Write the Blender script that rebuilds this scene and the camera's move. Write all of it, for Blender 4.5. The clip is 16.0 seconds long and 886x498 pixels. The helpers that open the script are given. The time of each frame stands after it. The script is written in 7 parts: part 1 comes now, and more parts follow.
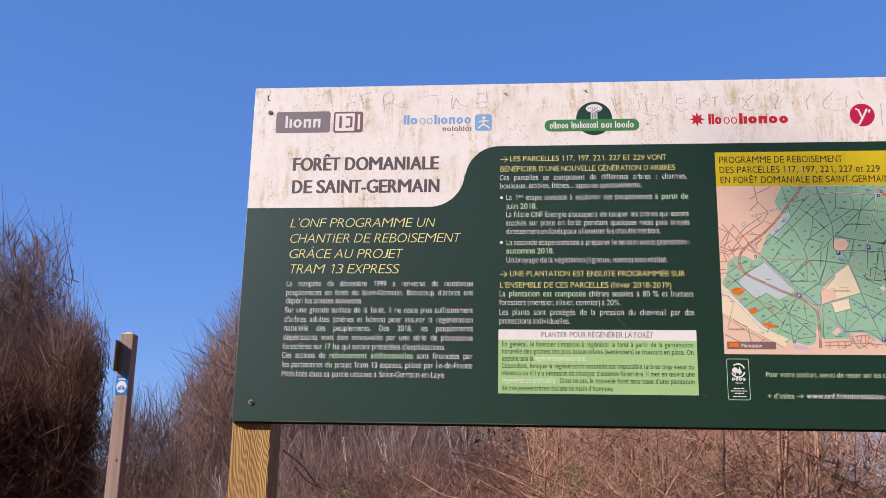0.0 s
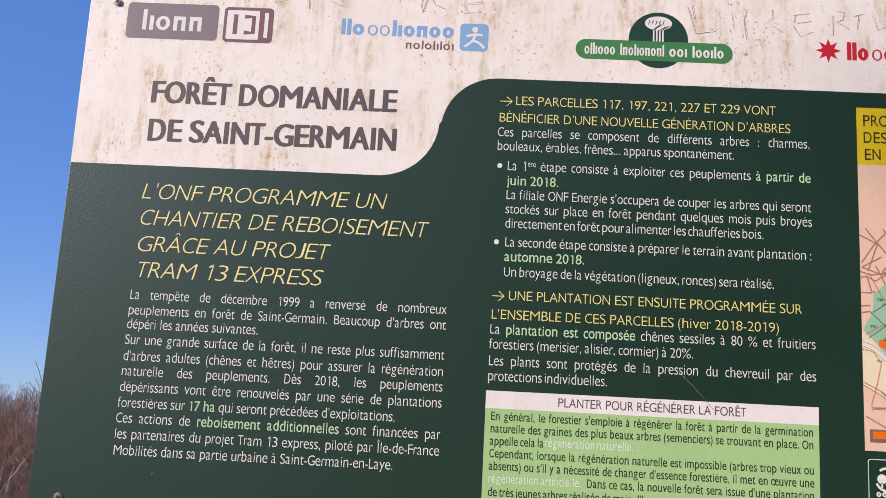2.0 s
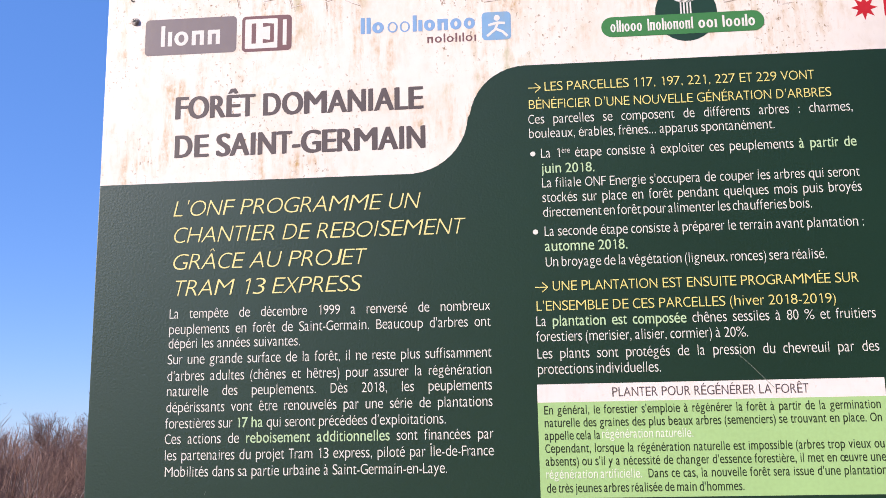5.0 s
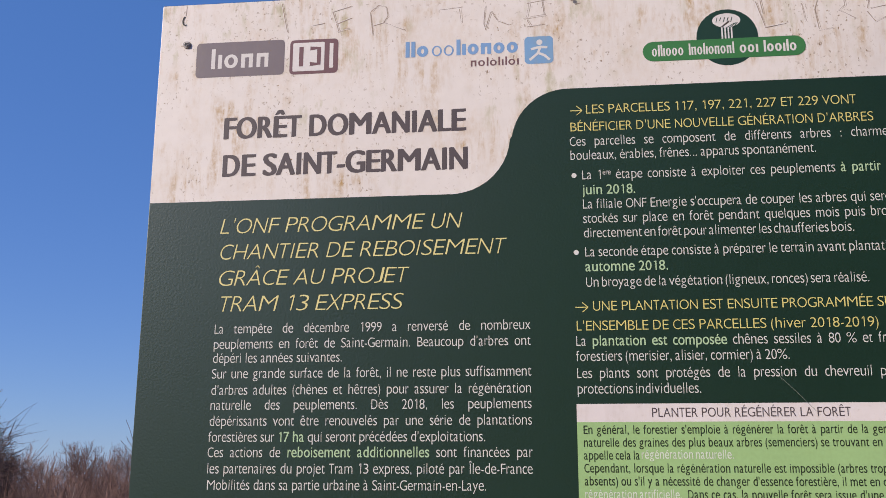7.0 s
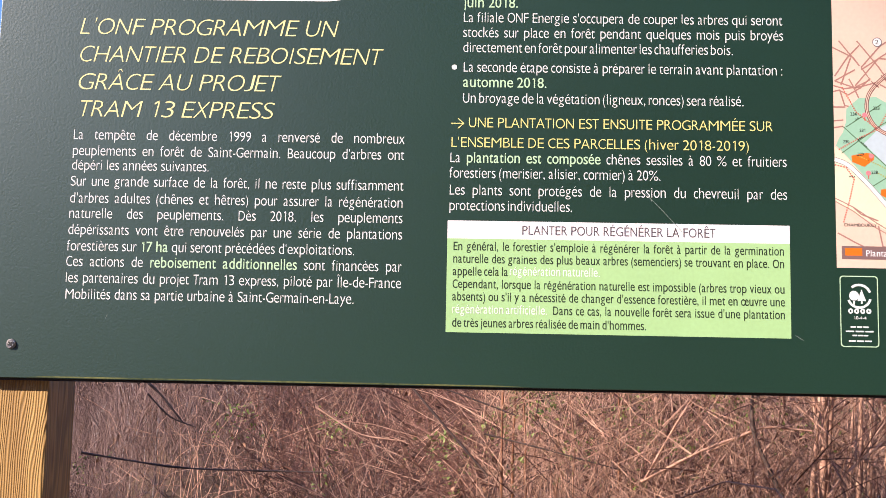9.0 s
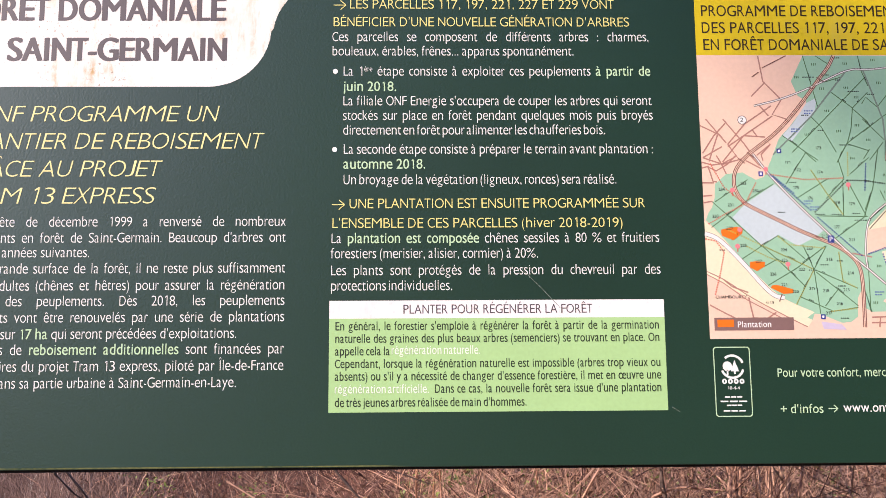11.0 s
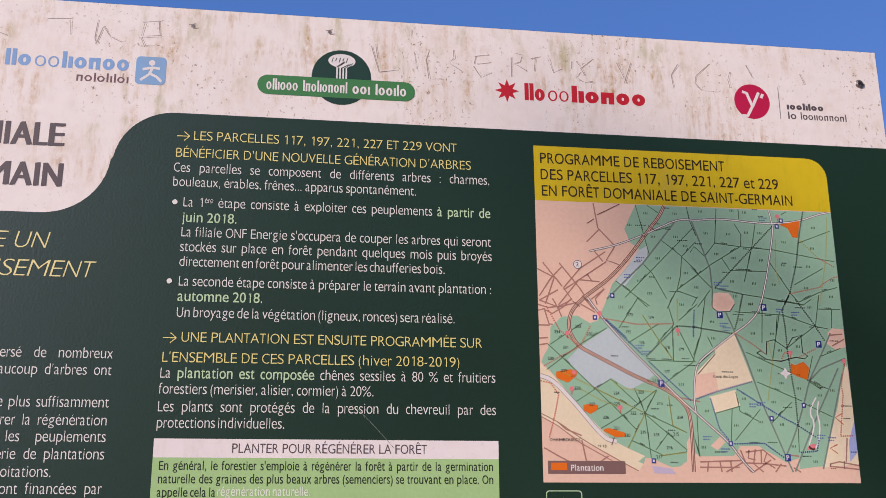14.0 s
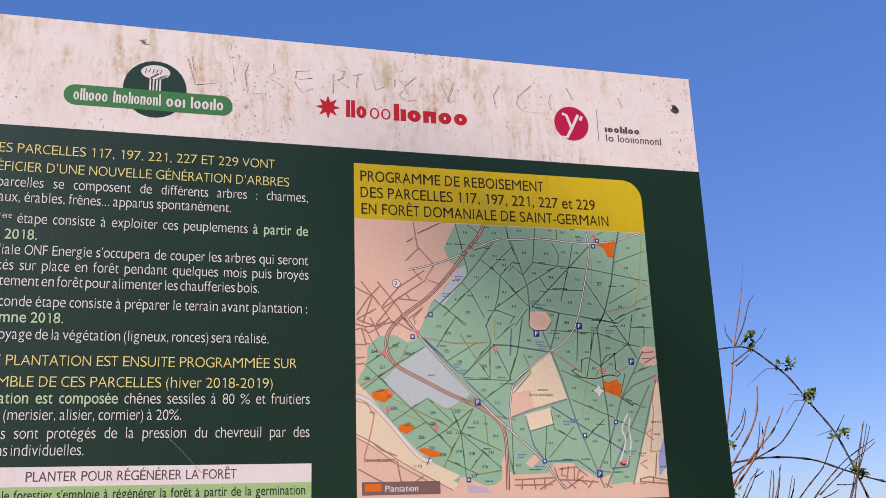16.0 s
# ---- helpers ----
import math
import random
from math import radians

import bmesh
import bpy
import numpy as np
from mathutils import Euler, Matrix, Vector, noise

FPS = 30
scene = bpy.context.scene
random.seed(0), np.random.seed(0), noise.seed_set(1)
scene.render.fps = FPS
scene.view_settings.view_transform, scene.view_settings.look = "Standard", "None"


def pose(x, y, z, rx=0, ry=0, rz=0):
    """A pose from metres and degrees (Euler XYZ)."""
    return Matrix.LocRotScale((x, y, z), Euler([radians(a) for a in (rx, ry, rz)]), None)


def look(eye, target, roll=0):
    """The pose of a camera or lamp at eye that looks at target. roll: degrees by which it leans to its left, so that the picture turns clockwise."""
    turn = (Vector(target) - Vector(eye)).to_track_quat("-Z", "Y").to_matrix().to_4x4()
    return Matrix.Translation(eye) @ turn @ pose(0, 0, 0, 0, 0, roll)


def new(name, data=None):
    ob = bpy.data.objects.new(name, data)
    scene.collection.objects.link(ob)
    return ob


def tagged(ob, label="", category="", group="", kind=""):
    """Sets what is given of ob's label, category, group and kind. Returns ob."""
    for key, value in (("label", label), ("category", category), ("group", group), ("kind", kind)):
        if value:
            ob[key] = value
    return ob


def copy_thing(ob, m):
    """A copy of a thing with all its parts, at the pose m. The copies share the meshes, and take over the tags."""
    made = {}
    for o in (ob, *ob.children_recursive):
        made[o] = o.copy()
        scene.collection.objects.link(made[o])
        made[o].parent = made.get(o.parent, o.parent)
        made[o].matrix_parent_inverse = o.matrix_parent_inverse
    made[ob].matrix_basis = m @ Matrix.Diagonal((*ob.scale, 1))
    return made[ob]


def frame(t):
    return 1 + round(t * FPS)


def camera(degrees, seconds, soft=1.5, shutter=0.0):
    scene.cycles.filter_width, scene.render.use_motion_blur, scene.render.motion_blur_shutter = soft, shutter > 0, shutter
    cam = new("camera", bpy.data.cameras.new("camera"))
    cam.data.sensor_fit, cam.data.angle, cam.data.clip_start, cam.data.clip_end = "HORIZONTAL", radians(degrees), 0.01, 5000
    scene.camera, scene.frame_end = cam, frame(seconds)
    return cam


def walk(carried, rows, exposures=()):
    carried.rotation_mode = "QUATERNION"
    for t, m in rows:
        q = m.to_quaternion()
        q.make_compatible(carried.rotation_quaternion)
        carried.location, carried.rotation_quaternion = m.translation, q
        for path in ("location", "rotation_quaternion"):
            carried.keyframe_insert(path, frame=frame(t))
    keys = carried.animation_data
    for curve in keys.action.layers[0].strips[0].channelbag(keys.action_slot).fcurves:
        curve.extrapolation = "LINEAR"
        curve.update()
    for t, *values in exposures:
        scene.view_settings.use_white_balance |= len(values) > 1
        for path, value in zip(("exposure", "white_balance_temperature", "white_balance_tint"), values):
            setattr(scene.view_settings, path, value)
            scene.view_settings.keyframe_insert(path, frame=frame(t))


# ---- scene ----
# camera and walk
cam = camera(47.3, 16.0, 0.8)
PATH = [
    (0, (0.6830, -2.2266, 1.1462), (0.4943, -0.2997, 1.6474), 1.23),
    (0.5, (0.6799, -1.9088, 1.2840), (0.4707, 0.0244, 1.7518), 1.30),
    (1, (0.6270, -1.6311, 1.3977), (0.4111, 0.3098, 1.8294), 1.11),
    (1.5, (0.5725, -1.3960, 1.4653), (0.3884, 0.5528, 1.8752), 1.35),
    (2, (0.5832, -1.3441, 1.4648), (0.5000, 0.6173, 1.8469), 3.09),
    (2.5, (0.5936, -1.3200, 1.4356), (0.5969, 0.6605, 1.7145), 2.29),
    (3, (0.5910, -1.3072, 1.4250), (0.5793, 0.6742, 1.6970), 1.68),
    (3.5, (0.5914, -1.2991, 1.4265), (0.5565, 0.6836, 1.6869), 1.24),
    (4, (0.5972, -1.2919, 1.4185), (0.5550, 0.6944, 1.6481), 0.92),
    (4.5, (0.5955, -1.2976, 1.4377), (0.5397, 0.6857, 1.6890), -0.04),
    (5, (0.5824, -1.3123, 1.4620), (0.4224, 0.6435, 1.8484), -0.96),
    (5.2, (0.5811, -1.3122, 1.4456), (0.3601, 0.6207, 1.9093), -0.47),
    (7.3, (0.5729, -1.3248, 1.4332), (0.3381, 0.6094, 1.8846), 0.36),
    (7.5, (0.5662, -1.3233, 1.4254), (0.3106, 0.6232, 1.8071), 0.78),
    (8, (0.5613, -1.3093, 1.4020), (0.3222, 0.6620, 1.6404), 1.35),
    (8.5, (0.5961, -1.2895, 1.3866), (0.4469, 0.6951, 1.5849), 1.52),
    (9, (0.6217, -1.2780, 1.3705), (0.5689, 0.7106, 1.5768), 1.13),
    (9.2, (0.6232, -1.2777, 1.3736), (0.6175, 0.7125, 1.5716), 0.99),
    (11.3, (0.7136, -1.3005, 1.4166), (0.7626, 0.6690, 1.7608), -0.47),
    (11.5, (0.7067, -1.3027, 1.4276), (0.7606, 0.6613, 1.8012), -0.39),
    (12, (0.7166, -1.3205, 1.4425), (0.7675, 0.6126, 1.9529), -0.43),
    (12.5, (0.7210, -1.3225, 1.4340), (0.7694, 0.5967, 1.9947), -0.33),
    (13, (0.7348, -1.3127, 1.4314), (0.8961, 0.6010, 1.9897), -0.40),
    (13.5, (0.7479, -1.3103, 1.4353), (0.9326, 0.6092, 1.9658), -0.49),
    (14, (0.7679, -1.3014, 1.4276), (1.0404, 0.6054, 1.9659), -0.26),
    (14.5, (0.7967, -1.2995, 1.4409), (1.1677, 0.5910, 1.9780), 0.03),
    (15, (0.8209, -1.3015, 1.4459), (1.2611, 0.5681, 2.0034), -0.55),
    (15.5, (0.8342, -1.2972, 1.4382), (1.3318, 0.5571, 1.9986), -1.57),
    (16, (0.8398, -1.3042, 1.4375), (1.3616, 0.5441, 1.9955), -2.00),
]
EXPOSURES = [(0, 0.5, 6800, 18), (1, 0.5, 6800, 18), (1.5, 0.45, 6800, 18), (2.5, 0.45, 6800, 16), (3, 0.78, 6800, 16), (4, 0.87, 6800, 17), (4.5, 0.88, 6800, 17), (5, 0.82, 6800, 18), (5.2, 0.76, 6800, 18), (7.3, 0.15, 6800, 17), (7.5, 0.2, 6800, 17), (8, 0.6, 6800, 18), (8.5, 0.95, 6800, 18), (9, 1.16, 6800, 20), (9.2, 1.18, 6800, 20), (11.3, 0.88, 6800, 22), (11.5, 0.8, 6800, 23), (12, 0.42, 6800, 24), (12.5, 0.27, 6800, 24), (13, 0.22, 6800, 24), (14, 0.24, 6800, 24), (16, 0.3, 6800, 24)]
walk(cam, [(t, look(eye, target, roll)) for t, eye, target, roll in PATH], EXPOSURES)

# sky and sun: clear early-spring day, sun high behind the viewer's left shoulder
world = bpy.data.worlds.new("World")
scene.world = world
world.use_nodes = True
wn = world.node_tree
sky = wn.nodes.new("ShaderNodeTexSky")
sky.sky_type = "NISHITA"
sky.sun_disc = False
sky.sun_elevation = radians(30)
sky.sun_rotation = radians(240)
sky.altitude = 1200
sky.air_density = 1.0
sky.dust_density = 1.0
sky.ozone_density = 4.0
tone = wn.nodes.new("ShaderNodeHueSaturation")
tone.inputs["Hue"].default_value = 0.515
tone.inputs["Saturation"].default_value = 1.12
wn.links.new(sky.outputs[0], tone.inputs["Color"])
wn.nodes["Background"].inputs[1].default_value = 0.135
clear = wn.nodes.new("ShaderNodeMix")
clear.data_type = "RGBA"
clear.inputs["Factor"].default_value = 0.55
clear.inputs["B"].default_value = (0.34, 1.36, 3.85, 1)
wn.links.new(tone.outputs[0], clear.inputs["A"])
wn.links.new(clear.outputs["Result"], wn.nodes["Background"].inputs[0])
sun = new("sun", bpy.data.lights.new("sun", "SUN"))
sun.data.energy = 5.0
sun.data.angle = radians(0.5)
sun.data.color = (1.0, 0.93, 0.84)
sun.matrix_world = look((-1.7, -1.0, 1.13), (0, 0, 0))


# materials
def surface(name, low, high, rough, grain=40.0, patch=4.0, bump=0.2, stretch=(1, 1, 1), depth=0.002, spec=0.5, by_piece=0.0):
    """Two-scale mottled surface: fine grain, large patches, light relief."""
    m = bpy.data.materials.new(name)
    m.use_nodes = True
    t, b = m.node_tree, m.node_tree.nodes["Principled BSDF"]
    co = t.nodes.new("ShaderNodeTexCoord")
    mp = t.nodes.new("ShaderNodeMapping")
    mp.inputs["Scale"].default_value = stretch
    t.links.new(co.outputs["Object"], mp.inputs["Vector"])
    fine, wide = t.nodes.new("ShaderNodeTexNoise"), t.nodes.new("ShaderNodeTexNoise")
    fine.inputs["Scale"].default_value, wide.inputs["Scale"].default_value = grain, patch
    fine.inputs["Detail"].default_value = 6
    for n in (fine, wide):
        t.links.new(mp.outputs[0], n.inputs["Vector"])
    add = t.nodes.new("ShaderNodeMath")
    add.operation = "ADD"
    t.links.new(fine.outputs["Fac"], add.inputs[0])
    t.links.new(wide.outputs["Fac"], add.inputs[1])
    spread = t.nodes.new("ShaderNodeMapRange")
    spread.inputs["From Min"].default_value, spread.inputs["From Max"].default_value = 0.7, 1.3
    t.links.new(add.outputs[0], spread.inputs["Value"])
    mix = t.nodes.new("ShaderNodeMix")
    mix.data_type = "RGBA"
    mix.inputs["A"].default_value, mix.inputs["B"].default_value = (*low, 1), (*high, 1)
    t.links.new(spread.outputs[0], mix.inputs["Factor"])
    colour = mix.outputs["Result"]
    if by_piece:
        geo = t.nodes.new("ShaderNodeNewGeometry")
        vary = t.nodes.new("ShaderNodeMapRange")
        vary.inputs["To Min"].default_value, vary.inputs["To Max"].default_value = 1 - by_piece, 1 + by_piece
        t.links.new(geo.outputs["Random Per Island"], vary.inputs["Value"])
        hsv = t.nodes.new("ShaderNodeHueSaturation")
        t.links.new(vary.outputs[0], hsv.inputs["Value"])
        t.links.new(colour, hsv.inputs["Color"])
        colour = hsv.outputs[0]
    t.links.new(colour, b.inputs["Base Color"])
    b.inputs["Roughness"].default_value = rough
    b.inputs["Specular IOR Level"].default_value = spec
    if bump:
        bp = t.nodes.new("ShaderNodeBump")
        bp.inputs["Strength"].default_value, bp.inputs["Distance"].default_value = bump, depth
        t.links.new(fine.outputs["Fac"], bp.inputs["Height"])
        t.links.new(bp.outputs[0], b.inputs["Normal"])
    return m


def weathered_print(name, base, stain, amount):
    """White laminate with brown run-off streaks, algae patches and dark specks."""
    m = surface(name, tuple(c * 0.93 for c in base), base, 0.46, 60, 5, 0.05, (1, 1, 1), 0.0005)
    t, b = m.node_tree, m.node_tree.nodes["Principled BSDF"]
    colour = b.inputs["Base Color"].links[0].from_socket
    co = t.nodes.new("ShaderNodeTexCoord")

    def noise_of(scale, low, high, detail=6.0):
        mp = t.nodes.new("ShaderNodeMapping")
        mp.inputs["Scale"].default_value = scale
        n = t.nodes.new("ShaderNodeTexNoise")
        n.inputs["Scale"].default_value, n.inputs["Detail"].default_value = 1.0, detail
        n.inputs["Roughness"].default_value = 0.65
        r = t.nodes.new("ShaderNodeMapRange")
        r.inputs["From Min"].default_value, r.inputs["From Max"].default_value = low, high
        t.links.new(co.outputs["Object"], mp.inputs["Vector"])
        t.links.new(mp.outputs[0], n.inputs["Vector"])
        t.links.new(n.outputs["Fac"], r.inputs["Value"])
        return r.outputs[0]

    def times(a, c):
        k = t.nodes.new("ShaderNodeMath")
        k.operation = "MULTIPLY"
        t.links.new(a, k.inputs[0])
        if isinstance(c, float):
            k.inputs[1].default_value = c
        else:
            t.links.new(c, k.inputs[1])
        return k.outputs[0]

    def over(below, tint, factor):
        x = t.nodes.new("ShaderNodeMix")
        x.data_type = "RGBA"
        x.inputs["B"].default_value = (*tint, 1)
        t.links.new(below, x.inputs["A"])
        t.links.new(factor, x.inputs["Factor"])
        return x.outputs["Result"]

    streaks = times(noise_of((60, 1, 8), 0.46, 0.68), noise_of((7, 1, 9), 0.45, 0.62, 3.0))
    streaks = times(streaks, noise_of((150, 1, 90), 0.36, 0.6))
    colour = over(colour, stain, times(streaks, 1.3 * amount))
    broad = times(noise_of((14, 1, 9), 0.48, 0.78), noise_of((120, 1, 70), 0.35, 0.7))
    colour = over(colour, tuple(0.6 * a + 0.4 * c for a, c in zip(base, stain)), times(broad, 1.3 * amount))
    algae = times(noise_of((34, 1, 14), 0.54, 0.68), noise_of((3, 1, 4), 0.46, 0.6, 2.0))
    colour = over(colour, (0.40, 0.38, 0.17), times(algae, 0.7 * amount))
    specks = times(noise_of((190, 1, 150), 0.585, 0.65), noise_of((9, 1, 6), 0.44, 0.62, 3.0))
    colour = over(colour, (0.24, 0.155, 0.08), times(specks, amount))
    t.links.new(colour, b.inputs["Base Color"])
    return m


def ink(name, colour, rough=0.4, vary=0.9):
    return surface(name, tuple(c * vary for c in colour), colour, rough, 200, 9, 0.0)


PANEL_GREEN = surface("green_laminate", (0.0050, 0.0285, 0.0155), (0.0075, 0.038, 0.0210), 0.385, 300, 2, 0.3, (1, 1, 1), 0.0008, 1.0)
PANEL_CORE = surface("dark_laminate_core", (0.015, 0.013, 0.012), (0.03, 0.026, 0.024), 0.6, 300, 20, 0.2)
PANEL_WHITE = weathered_print("stained_white_laminate", (0.83, 0.785, 0.745), (0.47, 0.29, 0.095), 1.0)
NOTE_WHITE = weathered_print("note_heading_white", (0.82, 0.77, 0.76), (0.5, 0.42, 0.35), 0.25)
NOTE_GREEN = ink("note_green", (0.37, 0.595, 0.26))
MAP_YELLOW = weathered_print("map_heading_yellow", (0.66, 0.50, 0.012), (0.30, 0.24, 0.03), 0.45)
WHITE_INK = ink("white_ink", (0.77, 0.77, 0.73))
PALE_INK = ink("pale_green_ink", (0.48, 0.67, 0.42))
LEAD_INK = ink("pale_yellow_ink", (0.82, 0.74, 0.33))
YELLOW_INK = ink("yellow_ink", (0.80, 0.71, 0.25))
DARK_INK = ink("dark_grey_ink", (0.10, 0.082, 0.088), 0.5)
NOTE_INK = ink("note_dark_ink", (0.018, 0.032, 0.014), 0.5)
BROWN_INK = ink("brown_black_ink", (0.03, 0.018, 0.008), 0.5)
GHOST_INK = ink("faded_white_ink", (0.72, 0.80, 0.66))
LOGO_GREY = weathered_print("logo_grey", (0.20, 0.17, 0.19), (0.30, 0.26, 0.22), 0.4)
LOGO_PLUM = ink("logo_plum", (0.20, 0.11, 0.12))
LOGO_BLUE = weathered_print("logo_blue", (0.20, 0.40, 0.66), (0.35, 0.33, 0.25), 0.4)
LOGO_SKY = ink("logo_pale_blue", (0.22, 0.40, 0.68))
LOGO_RED = ink("logo_red", (0.56, 0.022, 0.035))
LOGO_CRIMSON = ink("logo_crimson", (0.52, 0.015, 0.07))
LOGO_DARKGREEN = ink("logo_dark_green", (0.016, 0.055, 0.04))
LOGO_GREEN = ink("logo_green", (0.05, 0.22, 0.075))
LOGO_WHITE = ink("logo_white", (0.78, 0.76, 0.74))
MOSS = surface("edge_moss", (0.012, 0.036, 0.018), (0.15, 0.15, 0.05), 0.8, 160, 14, 0.3, (1, 1, 1), 0.0005, 0.3)
SCRATCH = ink("scratch_brown", (0.36, 0.28, 0.22), 0.7)
SCUFF = ink("faint_scuff", (0.16, 0.20, 0.17), 0.7)
SCRATCH_PALE = ink("scratch_pale", (0.85, 0.80, 0.78), 0.7)
MAP_PEACH = ink("map_peach", (0.80, 0.55, 0.42))
MAP_GREEN = ink("map_green", (0.30, 0.53, 0.37), 0.3, 0.92)
MAP_CREAM = ink("map_cream", (0.82, 0.71, 0.50))
MAP_GREY = ink("map_grey", (0.50, 0.59, 0.61))
MAP_LILAC = ink("map_lilac", (0.55, 0.48, 0.62))
MAP_BLUE = ink("map_water", (0.36, 0.44, 0.72))
MAP_ORANGE = ink("map_orange", (0.80, 0.17, 0.015))
MAP_ROAD = ink("map_road_grey", (0.17, 0.14, 0.14))
MAP_WHITE = ink("map_road_white", (0.78, 0.74, 0.72))
MAP_RAIL = ink("map_rail_brown", (0.20, 0.09, 0.075))
MAP_RED = ink("map_trail_red", (0.60, 0.12, 0.08))
MAP_INK = ink("map_black", (0.03, 0.035, 0.03))
MAP_TEXT = ink("map_small_text", (0.035, 0.05, 0.04))
MAP_NAVY = ink("map_navy", (0.03, 0.05, 0.26))
MAP_ALLEE = ink("map_allee", (0.085, 0.18, 0.085))
MAP_OCHRE = ink("map_ochre", (0.42, 0.40, 0.08))
MAP_STREET = ink("map_street", (0.40, 0.20, 0.16))
MAP_PINK = ink("map_pin_pink", (0.78, 0.22, 0.24))
MAP_STATION = ink("map_station_blue", (0.10, 0.16, 0.40))
MAP_RIDE = ink("map_ride_grey", (0.20, 0.27, 0.22))
MAP_LEGEND = ink("map_legend_brown", (0.22, 0.13, 0.12))


def sawn_wood(name, dark, light, bands):
    """Flat-sawn softwood with long wavering grain lines."""
    m = surface(name, dark, light, 0.65, 14, 3, 0.0, (9, 9, 0.35))
    t, b = m.node_tree, m.node_tree.nodes["Principled BSDF"]
    co, mp = t.nodes.new("ShaderNodeTexCoord"), t.nodes.new("ShaderNodeMapping")
    mp.inputs["Scale"].default_value = (1, 1, 0.05)
    wave = t.nodes.new("ShaderNodeTexWave")
    wave.bands_direction = "X"
    wave.inputs["Scale"].default_value, wave.inputs["Distortion"].default_value = bands, 2.5
    wave.inputs["Detail"].default_value, wave.inputs["Detail Scale"].default_value = 4.0, 0.28
    wave.inputs["Detail Roughness"].default_value = 0.6
    wander, drift, shift = t.nodes.new("ShaderNodeTexNoise"), t.nodes.new("ShaderNodeMapping"), t.nodes.new("ShaderNodeVectorMath")
    drift.inputs["Scale"].default_value = (16, 16, 2.2)
    wander.inputs["Scale"].default_value, wander.inputs["Detail"].default_value = 1.0, 3.0
    shift.operation = "MULTIPLY_ADD"
    shift.inputs[1].default_value = (0.055, 0, 0)
    t.links.new(co.outputs["Object"], drift.inputs["Vector"])
    t.links.new(drift.outputs[0], wander.inputs["Vector"])
    t.links.new(wander.outputs["Color"], shift.inputs[0])
    t.links.new(co.outputs["Object"], mp.inputs["Vector"])
    t.links.new(mp.outputs[0], shift.inputs[2])
    t.links.new(shift.outputs[0], wave.inputs["Vector"])
    x = t.nodes.new("ShaderNodeMix")
    x.data_type, x.blend_type = "RGBA", "MULTIPLY"
    x.inputs["Factor"].default_value = 0.75
    ramp = t.nodes.new("ShaderNodeMapRange")
    ramp.inputs["To Min"].default_value, ramp.inputs["To Max"].default_value = 0.5, 1.1
    t.links.new(wave.outputs["Fac"], ramp.inputs["Value"])
    t.links.new(b.inputs["Base Color"].links[0].from_socket, x.inputs["A"])
    t.links.new(ramp.outputs[0], x.inputs["B"])
    t.links.new(x.outputs["Result"], b.inputs["Base Color"])
    bp = t.nodes.new("ShaderNodeBump")
    bp.inputs["Strength"].default_value, bp.inputs["Distance"].default_value = 0.5, 0.001
    t.links.new(wave.outputs["Fac"], bp.inputs["Height"])
    t.links.new(bp.outputs[0], b.inputs["Normal"])
    return m


POST_WOOD = sawn_wood("treated_pine", (0.33, 0.17, 0.040), (0.52, 0.30, 0.085), 88)
GREY_WOOD = surface("weathered_post_wood", (0.20, 0.13, 0.105), (0.34, 0.235, 0.19), 0.75, 12, 3, 0.5, (10, 10, 0.5), 0.002)
END_GRAIN = surface("pale_end_grain", (0.50, 0.38, 0.27), (0.66, 0.53, 0.40), 0.8, 90, 10, 0.5)
SCREW_STEEL = surface("galvanised_steel", (0.28, 0.25, 0.23), (0.46, 0.43, 0.40), 0.42, 900, 60, 0.2)
SCREW_STEEL.node_tree.nodes["Principled BSDF"].inputs["Metallic"].default_value = 0.85
SIGN_BLUE = ink("waymark_blue", (0.01, 0.20, 0.62), 0.35)
SIGN_BACK = surface("grey_green_plate", (0.12, 0.13, 0.11), (0.20, 0.21, 0.18), 0.6, 80, 8, 0.2)
SOIL = surface("leaf_litter", (0.06, 0.036, 0.024), (0.16, 0.10, 0.066), 0.95, 9, 0.5, 0.8, (1, 1, 1), 0.03, 0.2)
CANE_TAN = surface("dry_bramble_cane", (0.26, 0.125, 0.080), (0.60, 0.355, 0.245), 0.7, 60, 2, 0.2, (1, 1, 1), 0.001, 0.4, 0.4)
CANE_BROWN = surface("brown_twig", (0.085, 0.037, 0.027), (0.20, 0.093, 0.066), 0.8, 60, 2, 0.2, (1, 1, 1), 0.001, 0.3, 0.4)
STEM_ORANGE = surface("orange_shrub_bark", (0.14, 0.055, 0.028), (0.29, 0.13, 0.066), 0.6, 50, 6, 0.3, (1, 1, 0.4), 0.001, 0.4, 0.25)
STEM_DARK = surface("dark_twig_bark", (0.05, 0.031, 0.025), (0.11, 0.07, 0.055), 0.7, 60, 6, 0.2, (1, 1, 1), 0.001, 0.4, 0.2)
BARK = surface("bare_tree_bark", (0.11, 0.072, 0.06), (0.24, 0.16, 0.135), 0.85, 12, 2, 0.4, (1, 1, 0.4), 0.004, 0.3, 0.3)
BIRCH_BARK = surface("birch_bark", (0.36, 0.31, 0.28), (0.64, 0.58, 0.54), 0.7, 10, 2, 0.3, (1, 1, 0.5), 0.003, 0.3, 0.25)
PALE_BARK = surface("pale_trunk_bark", (0.24, 0.19, 0.17), (0.46, 0.38, 0.34), 0.8, 8, 2, 0.3, (1, 1, 0.5), 0.004, 0.3, 0.35)
